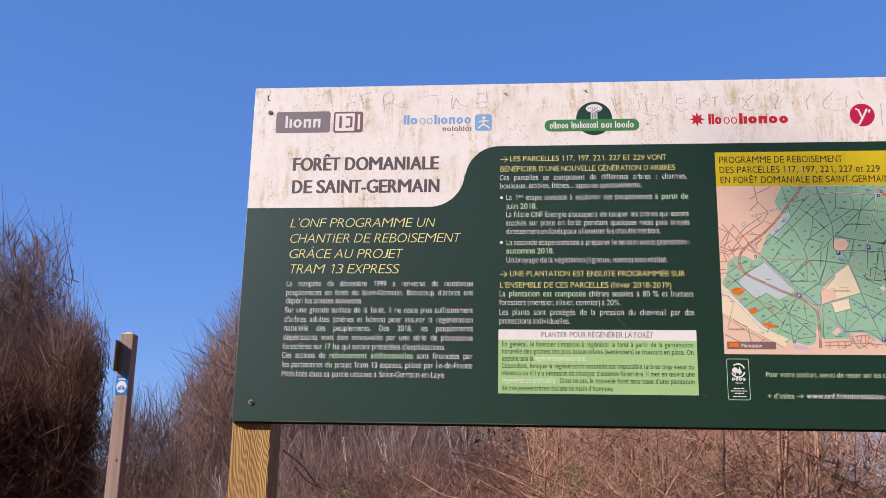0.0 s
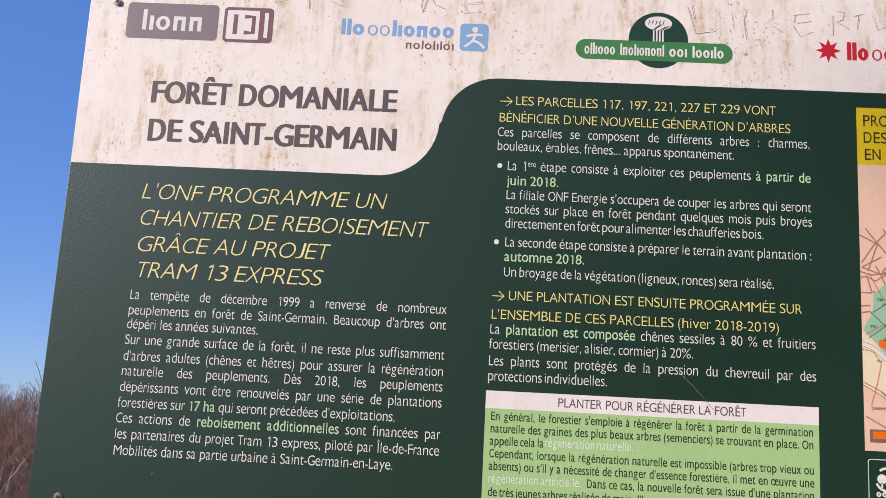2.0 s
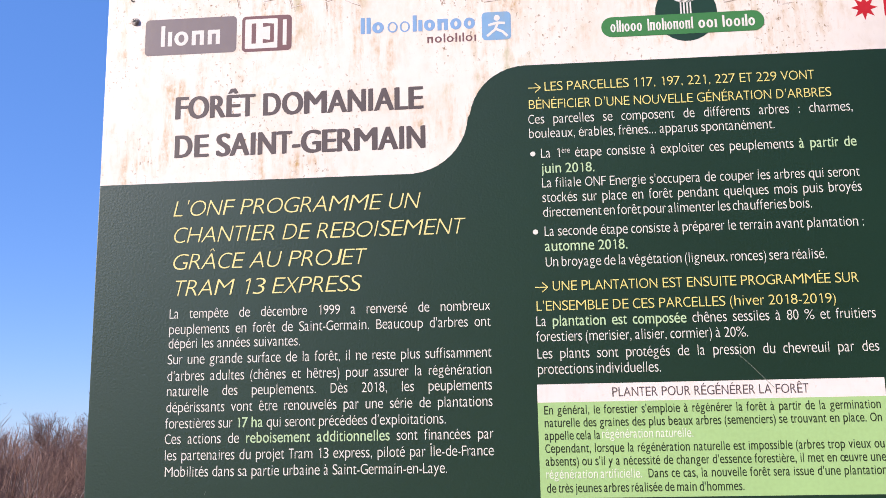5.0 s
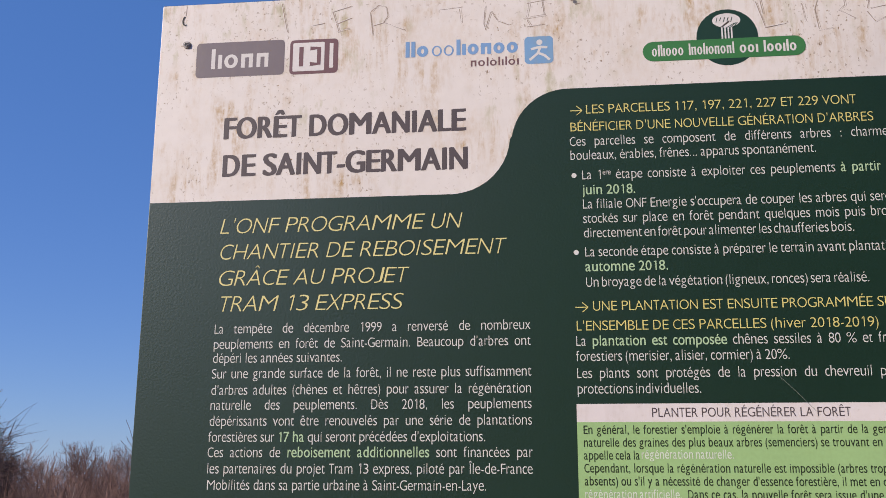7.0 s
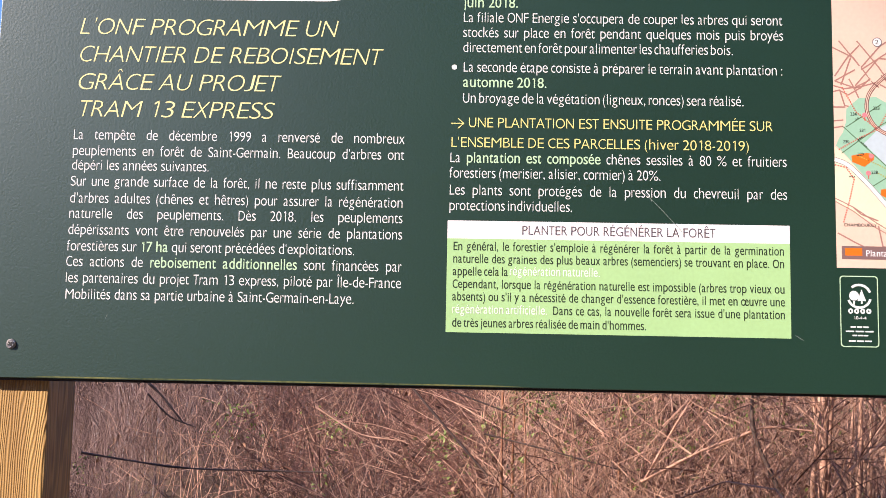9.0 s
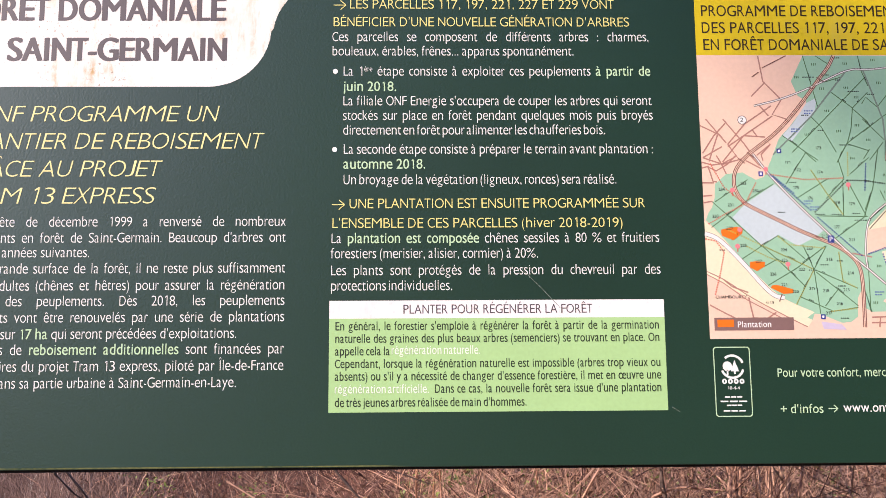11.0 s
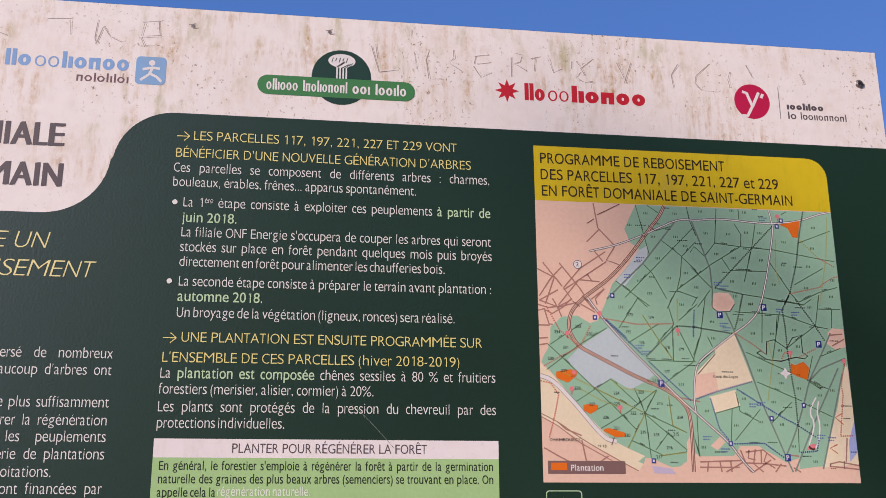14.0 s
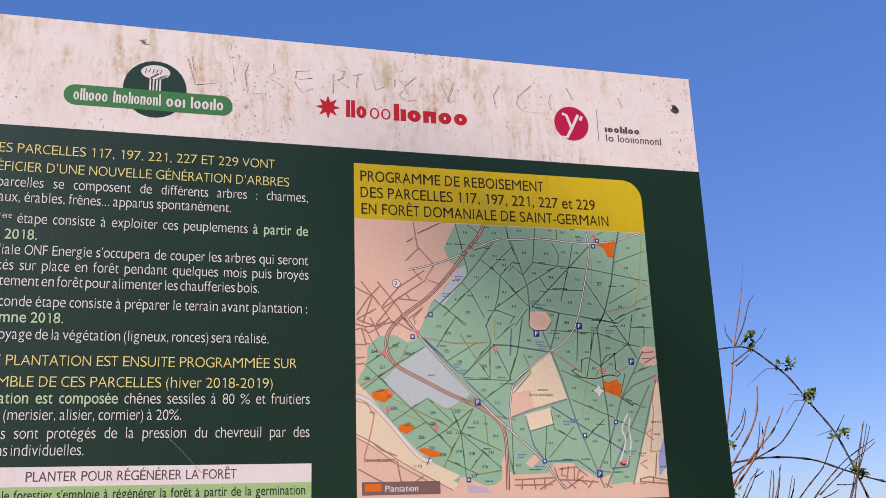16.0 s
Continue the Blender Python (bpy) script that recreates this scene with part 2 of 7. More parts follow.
TWIG_HAZE = surface("far_twigs", (0.125, 0.077, 0.065), (0.26, 0.168, 0.143), 0.9, 1.2, 0.15, 0.0, (1, 1, 1), 0.001, 0.2, 0.4)
DRY_LEAF = surface("dry_leaf", (0.10, 0.045, 0.025), (0.28, 0.15, 0.09), 0.8, 30, 3, 0.2, (1, 1, 1), 0.001, 0.3, 0.45)
STRAW = surface("bleached_stalk", (0.26, 0.13, 0.088), (0.62, 0.385, 0.27), 0.75, 60, 2, 0.2, (1, 1, 1), 0.001, 0.3, 0.4)
SHOOT_LEAF = surface("olive_shoot_leaf", (0.09, 0.13, 0.025), (0.24, 0.27, 0.065), 0.55, 60, 8, 0.2, (1, 1, 1), 0.001, 0.4, 0.35)
FRESH_LEAF = surface("fresh_leaf", (0.04, 0.085, 0.018), (0.14, 0.20, 0.045), 0.5, 60, 8, 0.2, (1, 1, 1), 0.001, 0.4, 0.3)


# mesh helpers
def base_empty(name, x, y, z, label, category, group=""):
    ob = new(name)
    ob.empty_display_size = 0.1
    ob.location = (x, y, z)
    return tagged(ob, label, category, group)


def mesh_of(name, verts, faces, material):
    me = bpy.data.meshes.new(name)
    me.from_pydata(verts, [], faces)
    me.materials.append(material)
    return me


def world_of(ob):
    """Where an object stands, worked out up its chain of parents."""
    return world_of(ob.parent) @ ob.matrix_parent_inverse @ ob.matrix_basis if ob.parent else ob.matrix_basis.copy()


def part(name, me, parent, label=""):
    """A mesh in world coordinates as one part of a thing."""
    ob = new(name, me)
    ob.parent = parent
    ob.matrix_parent_inverse = world_of(parent).inverted()
    return tagged(ob, label)


def block(name, x0, x1, y0, y1, z0, z1, material, edge=0.0):
    """A box mesh with bevelled edges."""
    bm = bmesh.new()
    bmesh.ops.create_cube(bm, size=1)
    bmesh.ops.scale(bm, vec=(x1 - x0, y1 - y0, z1 - z0), verts=bm.verts)
    bmesh.ops.translate(bm, vec=((x0 + x1) / 2, (y0 + y1) / 2, (z0 + z1) / 2), verts=bm.verts)
    if edge:
        bmesh.ops.bevel(bm, geom=bm.edges, offset=edge, segments=2, affect="EDGES", profile=0.6)
    me = bpy.data.meshes.new(name)
    bm.to_mesh(me)
    bm.free()
    me.materials.append(material)
    return me


def layer(y):
    """Print lies a few tenths of a millimetre proud of the panel."""
    return 0.2 * y if -0.01 < y < 0 else y


def sheet(name, outline, y, material):
    """A flat printed shape on the board: outline in x and z, filled."""
    bm = bmesh.new()
    vs = [bm.verts.new((x, layer(y), z)) for x, z in outline]
    face = bm.faces.new(vs)
    face.normal_update()
    if face.normal.y > 0:
        face.normal_flip()
    bmesh.ops.triangulate(bm, faces=[face])
    me = bpy.data.meshes.new(name)
    bm.to_mesh(me)
    bm.free()
    me.materials.append(material)
    return me


def arc(cx, cz, rx, rz, a0, a1, n=10):
    return [(cx + rx * math.cos(radians(a0 + (a1 - a0) * i / n)), cz + rz * math.sin(radians(a0 + (a1 - a0) * i / n))) for i in range(n + 1)]


def rounded(x0, x1, z0, z1, r):
    return arc(x0 + r, z0 + r, r, r, 180, 270, 5) + arc(x1 - r, z0 + r, r, r, 270, 360, 5) + arc(x1 - r, z1 - r, r, r, 0, 90, 5) + arc(x0 + r, z1 - r, r, r, 90, 180, 5)


def ribbons(name, lines, width, y, material):
    """Many printed strokes as one flat mesh."""
    verts, faces = [], []
    for turn, pts in enumerate(lines):
        n = len(pts)
        start = len(verts)
        level = layer(y) - 0.000003 * (turn % 5)
        for i, (x, z) in enumerate(pts):
            ax, az = pts[max(i - 1, 0)]
            bx, bz = pts[min(i + 1, n - 1)]
            dx, dz = bx - ax, bz - az
            k = width / 2 / (math.hypot(dx, dz) or 1)
            verts += [(x - dz * k, level, z + dx * k), (x + dz * k, level, z - dx * k)]
        faces += [(start + 2 * i, start + 2 * i + 1, start + 2 * i + 3, start + 2 * i + 2) for i in range(n - 1)]
    return mesh_of(name, verts, faces, material)


def arrays_mesh(name, verts, quads, material):
    """A mesh from arrays of points and four-cornered faces."""
    me = bpy.data.meshes.new(name)
    me.vertices.add(len(verts))
    me.vertices.foreach_set("co", np.ascontiguousarray(verts, np.float32).ravel())
    me.loops.add(quads.size)
    me.loops.foreach_set("vertex_index", np.ascontiguousarray(quads, np.int32).ravel())
    me.polygons.add(len(quads))
    me.polygons.foreach_set("loop_start", np.arange(0, quads.size, 4, dtype=np.int32))
    me.polygons.foreach_set("use_smooth", np.ones(len(quads), bool))
    me.update(calc_edges=True)
    me.materials.append(material)
    return me


def tube_arrays(paths, radii, sides=3):
    """Tubes along many paths of equal count: arrays (n, k, 3) and (n, k)."""
    n, k, _ = paths.shape
    tangent = np.gradient(paths, axis=1)
    tangent /= np.linalg.norm(tangent, axis=2, keepdims=True) + 1e-9
    ref = np.where(np.abs(tangent[..., 2:3]) > 0.8, np.array([1.0, 0.2, 0.0]), np.array([0.0, 0.0, 1.0]))
    u = np.cross(tangent, ref)
    u /= np.linalg.norm(u, axis=2, keepdims=True) + 1e-9
    v = np.cross(tangent, u)
    a = np.arange(sides) * 2 * np.pi / sides
    ring = u[:, :, None] * np.cos(a)[:, None] + v[:, :, None] * np.sin(a)[:, None]
    verts = (paths[:, :, None] + ring * radii[:, :, None, None]).reshape(-1, 3)
    i, j, s = np.meshgrid(np.arange(n), np.arange(k - 1), np.arange(sides), indexing="ij")
    first = (i * k + j) * sides
    s2 = (s + 1) % sides
    quads = np.stack([first + s, first + s2, first + sides + s2, first + sides + s], -1).reshape(-1, 4)
    return verts, quads


def joined(groups):
    """Several (verts, quads) as one."""
    verts, quads, base = [], [], 0
    for v, q in groups:
        verts.append(v)
        quads.append(q + base)
        base += len(v)
    return np.concatenate(verts), np.concatenate(quads)


def smooth_path(points, n):
    """n points on a soft curve through the given ones."""
    p = np.array(points, float)
    s = np.r_[0, np.cumsum(np.linalg.norm(np.diff(p, axis=0), axis=1))]
    q = np.linspace(0, s[-1], n)
    out = np.stack([np.interp(q, s, p[:, i]) for i in range(3)], 1)
    for _ in range(2):
        out[1:-1] = 0.25 * out[:-2] + 0.5 * out[1:-1] + 0.25 * out[2:]
    return out


# the information board
FACE = 0.0
WIDE, LOW, TOP = 1.622, 1.330, 2.130
board = base_empty("information_board", 0.81, 0.05, 0.0, "large green and white forest notice board on wooden posts, stained", "notice board")
body = part("panel", block("panel", 0.0, WIDE, FACE, 0.008, LOW, TOP, PANEL_GREEN, 0.0008), board, "dark green glossy laminate panel")
part("panel_edge", block("panel_edge", 0.001, WIDE - 0.001, 0.0082, 0.0150, LOW - 0.0035, TOP - 0.001, PANEL_CORE, 0.0006), board, "black laminate backing edge")
# white heading field with its sweeping step
step = [(0.0, 1.826)] + [(0.430, 1.826)] + arc(0.430, 1.908, 0.082, 0.082, -85, -4, 10) + arc(0.592, 1.896, 0.078, 0.077, 172, 92, 10) + [(0.60, 1.973), (WIDE, 1.973), (WIDE, TOP), (0.0, TOP)]
part("white_field", sheet("white_field", [(min(max(x, 0.0006), WIDE - 0.0006), min(z, TOP - 0.0006)) for x, z in step], -0.0006, PANEL_WHITE), board, "white heading field streaked with brown run-off")
part("note_heading", sheet("note_heading", [(0.593, 1.517), (1.025, 1.517), (1.025, 1.540), (0.593, 1.540)], -0.0006, NOTE_WHITE), board, "white heading strip")
part("note_field", sheet("note_field", [(0.593, 1.398), (1.025, 1.398), (1.025, 1.517), (0.593, 1.517)], -0.0006, NOTE_GREEN), board, "light green note field")

part("moss_line", sheet("moss_line", [(0.06, 1.3309), (0.70, 1.3309), (0.66, 1.3325), (0.09, 1.3328)], -0.0006, MOSS), board, "thin line of yellowish moss along the lower edge")

# lettering: style = height of capitals, width factor, weight, slant, ink, bold ink
TITLE = (0.0318, 0.84, 0.062, 0.0, DARK_INK, DARK_INK)
LEAD = (0.0222, 0.86, -0.018, 0.22, LEAD_INK, LEAD_INK)
BODY = (0.0130, 0.745, -0.011, 0.0, WHITE_INK, PALE_INK)
HEAD = (0.0130, 0.86, -0.012, 0.0, YELLOW_INK, YELLOW_INK)
BOXHEAD = (0.0116, 0.86, -0.004, 0.0, DARK_INK, DARK_INK)
NOTE = (0.0107, 0.72, 0.008, 0.0, NOTE_INK, NOTE_INK)
PALE = (0.0107, 0.72, 0.012, 0.0, GHOST_INK, GHOST_INK)
MAPHEAD = (0.0155, 0.86, 0.0, 0.0, BROWN_INK, BROWN_INK)
LEGEND = (0.0075, 0.95, 0.035, 0.0, LOGO_WHITE, LOGO_WHITE)
FOOT = (0.0108, 0.84, 0.0, 0.0, PALE_INK, PALE_INK)
FOOTBOLD = (0.0108, 0.88, 0.02, 0.0, WHITE_INK, WHITE_INK)
CAPS = 0.682
PLAIN = str.maketrans("éèêëàâîïôùûçÉÈÊÀÂÎ", "eeeeaaiiouucEEEAAI")
# advance widths of a humanist sans, in thousandths of its size
ADVANCE = dict(zip("abcdefghijklmnopqrstuvwxyz", (530, 600, 450, 600, 550, 335, 595, 600, 270, 275, 545, 270, 900, 600, 600, 600, 600, 380, 430, 370, 600, 530, 810, 540, 530, 480)))
ADVANCE.update(zip("ABCDEFGHIJKLMNOPQRSTUVWXYZ", (690, 610, 630, 720, 550, 510, 730, 720, 280, 380, 640, 500, 900, 730, 780, 570, 780, 605, 520, 530, 705, 640, 960, 620, 600, 560)))
ADVANCE.update({c: 556 for c in "0123456789"})
ADVANCE.update({".": 260, ",": 260, ":": 270, "(": 320, ")": 320, "'": 230, "-": 330, "%": 900, "+": 600, "/": 300, "œ": 900})
STEMMED, ROUND = set("bhiklmnprudBDEFHIKLMNPRU"), set("acegoqsdCGOQS0235689")
NARROW_GLYPHS = set("iIlj.,:'-()/1")
glyph_cache = {}


def glyph(c, weight):
    """Points and faces of one character with capitals 1 high, its left and right edge."""
    key = (c, weight)
    if key not in glyph_cache:
        curve = bpy.data.curves.new("lettering", "FONT")
        curve.body, curve.size, curve.resolution_u, curve.offset = c, 1.0, 4, min(weight, 0.0)
        ob = bpy.data.objects.new("lettering", curve)
        me = bpy.data.meshes.new_from_object(ob)
        pts = [(v.co.x, v.co.y) for v in me.vertices]
        faces = [tuple(p.vertices) for p in me.polygons]
        bpy.data.objects.remove(ob)
        bpy.data.curves.remove(curve)
        bpy.data.meshes.remove(me)
        if c == "1":
            # the printed figure one carries a flag
            edge, n = max(x for x, _ in pts), len(pts)
            pts += [(edge - a, h) for a, h in ((0.0, 0.682), (0.085, 0.682), (0.225, 0.590), (0.190, 0.530), (0.030, 0.630))]
            faces.append(tuple(range(n, n + 5)))
        base = c.translate(PLAIN)
        if c == "J":
            pts = [(x, (y + 0.23) * 0.748) for x, y in pts]
        elif base.islower():
            # tall small letters: the middle zone grows, the strokes above it keep their place
            pts = [(x, y * 1.13 if 0 <= y < 0.46 else y * 0.9 if y < 0 else 0.52 + (y - 0.46) * 0.88) for x, y in pts]
        if base != c:
            _, _, lo, hi = glyph(base, weight)
            lo, hi = lo * CAPS, hi * CAPS
        else:
            lo, hi = min(x for x, _ in pts), max(x for x, _ in pts)
        glyph_cache[key] = ([(x / CAPS, y / CAPS) for x, y in pts], faces, lo / CAPS, hi / CAPS)
    return glyph_cache[key]


def advance(c):
    return ADVANCE.get(c.translate(PLAIN), 556) / 698


def line(text, x0, x1, z, style, y=-0.0014, name="text_line"):
    """One printed line, its words spread between x0 and x1. *bold*, ^raised^."""
    caps, narrow, weight, slant, plain, strong = style
    words, bold, raised = [], False, False
    for chunk in text.split(" "):
        letters = []
        for c in chunk:
            if c == "*":
                bold = not bold
            elif c == "^":
                raised = not raised
            else:
                letters.append((c, bold, raised))
        words.append(letters)
    span = [sum(advance(c) * (1.06 if b else 1) * (0.55 if r else 1) for c, b, r in w) * caps for w in words]
    gaps, total = len(words) - 1, sum(span)
    # the last letter's own margin is no part of the line
    room = x1 - x0 + 0.09 * caps * narrow
    k, gap = narrow, 0.0
    if not gaps or style in (TITLE, LEAD, HEAD, MAPHEAD, BOXHEAD, FOOT, FOOTBOLD):
        k = room / (total + 0.40 * caps * gaps)
    elif room - total * k < 0.17 * caps * gaps:
        k = (room - 0.17 * caps * gaps) / total
    elif room - total * k > 0.55 * caps * gaps and abs(x1 - 0.536) > 0.004 and abs(x1 - 1.021) > 0.004:
        k = (room - 0.33 * caps * gaps) / total
    if gaps:
        gap = (room - total * k) / gaps
    sets = {False: ([], []), True: ([], [])}
    x = x0 - 0.10 * caps * k
    for w in words:
        for c, b, r in w:
            heavy = weight + (0.03 if b else 0)
            pts, faces, lo, hi = glyph(c, heavy)
            s = caps * (0.55 if r else 1)
            cell = advance(c) * s * k * (1.06 if b else 1)
            base = c.translate(PLAIN)
            if base in NARROW_GLYPHS:
                wide = 0.92 * k
                left = x + (cell - (hi - lo) * s * wide) / 2
            else:
                l = (0.105 if base in STEMMED else 0.06 if base in ROUND else 0.03) * s * k
                rr = (0.105 if base in "bdhmnuHNMUDqag" else 0.05 if base in "oecpOQGCs0235689" else 0.03) * s * k
                wide = (cell - l - rr) / ((hi - lo) * s)
                left = x + l
            up = caps * 0.46 if r else 0.0
            verts, fs = sets[b]
            for n, shift in enumerate((0.0, -heavy, heavy, -0.5 * heavy, 0.5 * heavy) if heavy > 0.02 else (0.0, heavy) if heavy > 0 else (0.0,)):
                start = len(verts)
                rise = 0.3 * heavy * (n % 2) if n else 0.0
                verts += [(left + (px - lo) * s * wide + (shift * k + (pz - rise) * slant) * s, layer(y) - 0.000008 * n, z + up + (pz - rise) * s) for px, pz in pts]
                fs += [tuple(start + i for i in f) for f in faces]
            x += cell
        x += gap
    for b, (verts, fs) in sets.items():
        if fs:
            tagged(part(name, mesh_of(name, verts, fs, strong if b else plain), board), kind="stuff")


line('FORÊT DOMANIALE', 0.105, 0.451, 1.918, TITLE)
line('DE SAINT-GERMAIN', 0.106, 0.455, 1.862, TITLE)
line("L'ONF PROGRAMME UN", 0.106, 0.444, 1.778, LEAD)
line('CHANTIER DE REBOISEMENT', 0.107, 0.502, 1.741, LEAD)
line('GRÂCE AU PROJET', 0.107, 0.370, 1.704, LEAD)
line('TRAM 13 EXPRESS', 0.110, 0.364, 1.668, LEAD)
line('La tempête de décembre 1999 a renversé de nombreux', 0.106, 0.536, 1.638, BODY)
line("peuplements en forêt de Saint-Germain. Beaucoup d'arbres ont", 0.106, 0.536, 1.617, BODY)
line('dépéri les années suivantes.', 0.106, 0.285, 1.598, BODY)
line('Sur une grande surface de la forêt, il ne reste plus suffisamment', 0.106, 0.536, 1.577, BODY)
line("d'arbres adultes (chênes et hêtres) pour assurer la régénération", 0.106, 0.536, 1.555, BODY)
line('naturelle des peuplements. Dès 2018, les peuplements', 0.106, 0.536, 1.535, BODY)
line('dépérissants vont être renouvelés par une série de plantations', 0.106, 0.536, 1.514, BODY)
line("forestières sur *17 ha* qui seront précédées d'exploitations.", 0.106, 0.476, 1.493, BODY)
line('Ces actions de *reboisement additionnelles* sont financées par', 0.106, 0.536, 1.473, BODY)
line('les partenaires du projet Tram 13 express, piloté par Île-de-France', 0.106, 0.536, 1.452, BODY)
line('Mobilités dans sa partie urbaine à Saint-Germain-en-Laye.', 0.107, 0.477, 1.431, BODY)
line('LES PARCELLES 117, 197, 221, 227 ET 229 VONT', 0.617, 0.974, 1.935, HEAD)
line("BÉNÉFICIER D'UNE NOUVELLE GÉNÉRATION D'ARBRES", 0.595, 0.994, 1.910, HEAD)
line('Ces parcelles se composent de différents arbres : charmes,', 0.594, 1.020, 1.889, BODY)
line('bouleaux, érables, frênes... apparus spontanément.', 0.594, 0.918, 1.869, BODY)
line('La 1^ère^ étape consiste à exploiter ces peuplements *à partir de*', 0.609, 1.020, 1.841, BODY)
line('*juin 2018.*', 0.609, 0.680, 1.820, BODY)
line("La filiale ONF Energie s'occupera de couper les arbres qui seront", 0.609, 1.020, 1.800, BODY)
line('stockés sur place en forêt pendant quelques mois puis broyés', 0.609, 1.021, 1.780, BODY)
line('directement en forêt pour alimenter les chaufferies bois.', 0.609, 0.957, 1.760, BODY)
line('La seconde étape consiste à préparer le terrain avant plantation :', 0.610, 1.020, 1.734, BODY)
line('*automne 2018.*', 0.610, 0.718, 1.714, BODY)
line('Un broyage de la végétation (ligneux, ronces) sera réalisé.', 0.610, 0.970, 1.693, BODY)
line('UNE PLANTATION EST ENSUITE PROGRAMMÉE SUR', 0.618, 1.006, 1.661, HEAD)
line("L'ENSEMBLE DE CES PARCELLES (hiver 2018-2019)", 0.596, 0.976, 1.635, HEAD)
line('La *plantation est composée* chênes sessiles à 80 % et fruitiers', 0.595, 1.023, 1.615, BODY)
line('forestiers (merisier, alisier, cormier) à 20%.', 0.595, 0.864, 1.595, BODY)
line('Les plants sont protégés de la pression du chevreuil par des', 0.595, 1.023, 1.573, BODY)
line('protections individuelles.', 0.595, 0.752, 1.553, BODY)
line('PLANTER POUR RÉGÉNÉRER LA FORÊT', 0.688, 0.932, 1.523, BOXHEAD)
line("En général, le forestier s'emploie à régénérer la forêt à partir de la germination", 0.601, 1.018, 1.502, NOTE)
line('naturelle des graines des plus beaux arbres (semenciers) se trouvant en place. On', 0.601, 1.018, 1.486, NOTE)
line('appelle cela la', 0.601, 0.671, 1.470, NOTE)
line('régénération naturelle.', 0.673, 0.787, 1.471, PALE)
line('Cependant, lorsque la régénération naturelle est impossible (arbres trop vieux ou', 0.601, 1.018, 1.454, NOTE)
line("absents) ou s'il y a nécessité de changer d'essence forestière, il met en œuvre une", 0.601, 1.018, 1.438, NOTE)
line('régénération artificielle.', 0.601, 0.721, 1.422, PALE)
line("Dans ce cas, la nouvelle forêt sera issue d'une plantation", 0.728, 1.018, 1.422, NOTE)
line("de très jeunes arbres réalisée de main d'hommes.", 0.601, 0.845, 1.405, NOTE)
line('PROGRAMME DE REBOISEMENT', 1.092, 1.364, 1.925, MAPHEAD)
line('DES PARCELLES 117, 197, 221, 227 et 229', 1.092, 1.444, 1.901, MAPHEAD)
line('EN FORÊT DOMANIALE DE SAINT-GERMAIN', 1.093, 1.464, 1.877, MAPHEAD)
line('Plantation', 1.120, 1.164, 1.503, LEGEND)
line('Pour votre confort, merci de rester sur les c', 1.168, 1.416, 1.439, FOOT)
line("+ d'infos", 1.170, 1.225, 1.393, FOOT)
line('www.onf.fr/enforet/saint-', 1.251, 1.413, 1.394, FOOTBOLD)


def stroke_part(name, lines, width, material, y=-0.0014):
    ob = part(name, ribbons(name, lines, width, y, material), board)
    if len(lines) > 2:
        tagged(ob, kind="stuff")


def disc(name, x, z, r, material, y=-0.0014, rz=None):
    part(name, sheet(name, arc(x, z, r, rz or r, 0, 348, 29), y, material), board)


for z in (1.940, 1.666):
    stroke_part("arrow", [[(0.595, z), (0.611, z)], [(0.604, z + 0.0065), (0.6115, z)], [(0.604, z - 0.0065), (0.6115, z)]], 0.0011, YELLOW_INK)
stroke_part("arrow", [[(1.231, 1.3985), (1.2425, 1.3985)], [(1.238, 1.403), (1.243, 1.3985)], [(1.238, 1.394), (1.243, 1.3985)]], 0.0011, PALE_INK)
for z in (1.847, 1.740):
    disc("bullet", 0.598, z, 0.0034, WHITE_INK)


def word_marks(name, x0, x1, z0, z1, beat, material, y=-0.0022, fat=0.30):
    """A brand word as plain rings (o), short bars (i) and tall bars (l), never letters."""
    low, y = z0 + (z1 - z0) * 0.70, layer(y)
    unit = (x1 - x0) / sum({"o": 1.0, "i": 0.42, "l": 0.42, "n": 0.95, " ": 0.35}[c] for c in beat)
    w = fat * unit
    verts, faces = [], []
    x = x0

    def bar(cx, top):
        s = len(verts)
        verts.extend([(cx - w / 2, y, z0), (cx + w / 2, y, z0), (cx + w / 2, y, top), (cx - w / 2, y, top)])
        faces.append((s, s + 1, s + 2, s + 3))

    for c in beat:
        if c == "o":
            cx, cz, rx, rz = x + 0.46 * unit, (z0 + low) / 2, 0.42 * unit, (low - z0) / 2
            s, n = len(verts), 18
            for k in range(n):
                a = 2 * math.pi * k / n
                verts += [(cx + rx * math.cos(a), y, cz + rz * math.sin(a)), (cx + (rx - w) * math.cos(a), y, cz + (rz - w * 0.8) * math.sin(a))]
            faces += [(s + 2 * k, s + 2 * k + 1, s + 2 * ((k + 1) % n) + 1, s + 2 * ((k + 1) % n)) for k in range(n)]
            x += unit
        elif c == "n":
            bar(x + 0.2 * unit, low)
            bar(x + 0.68 * unit, low)
            s = len(verts)
            verts += [(x + 0.2 * unit, y - 0.00001, low - w), (x + 0.68 * unit, y - 0.00001, low - w), (x + 0.68 * unit, y - 0.00001, low), (x + 0.2 * unit, y - 0.00001, low)]
            faces.append((s, s + 1, s + 2, s + 3))
            x += 0.95 * unit
        elif c == " ":
            x += 0.35 * unit
        else:
            bar(x + 0.2 * unit, z1 if c == "l" else low)
            x += 0.42 * unit
    tagged(part(name, mesh_of(name, verts, faces, material), board), kind="stuff")


# row of partner logos, as plain shapes
def logo_plate(name, x0, x1, z0, z1, r, material, y=-0.0014):
    part(name, sheet(name, rounded(x0, x1, z0, z1, r), y, material), board)


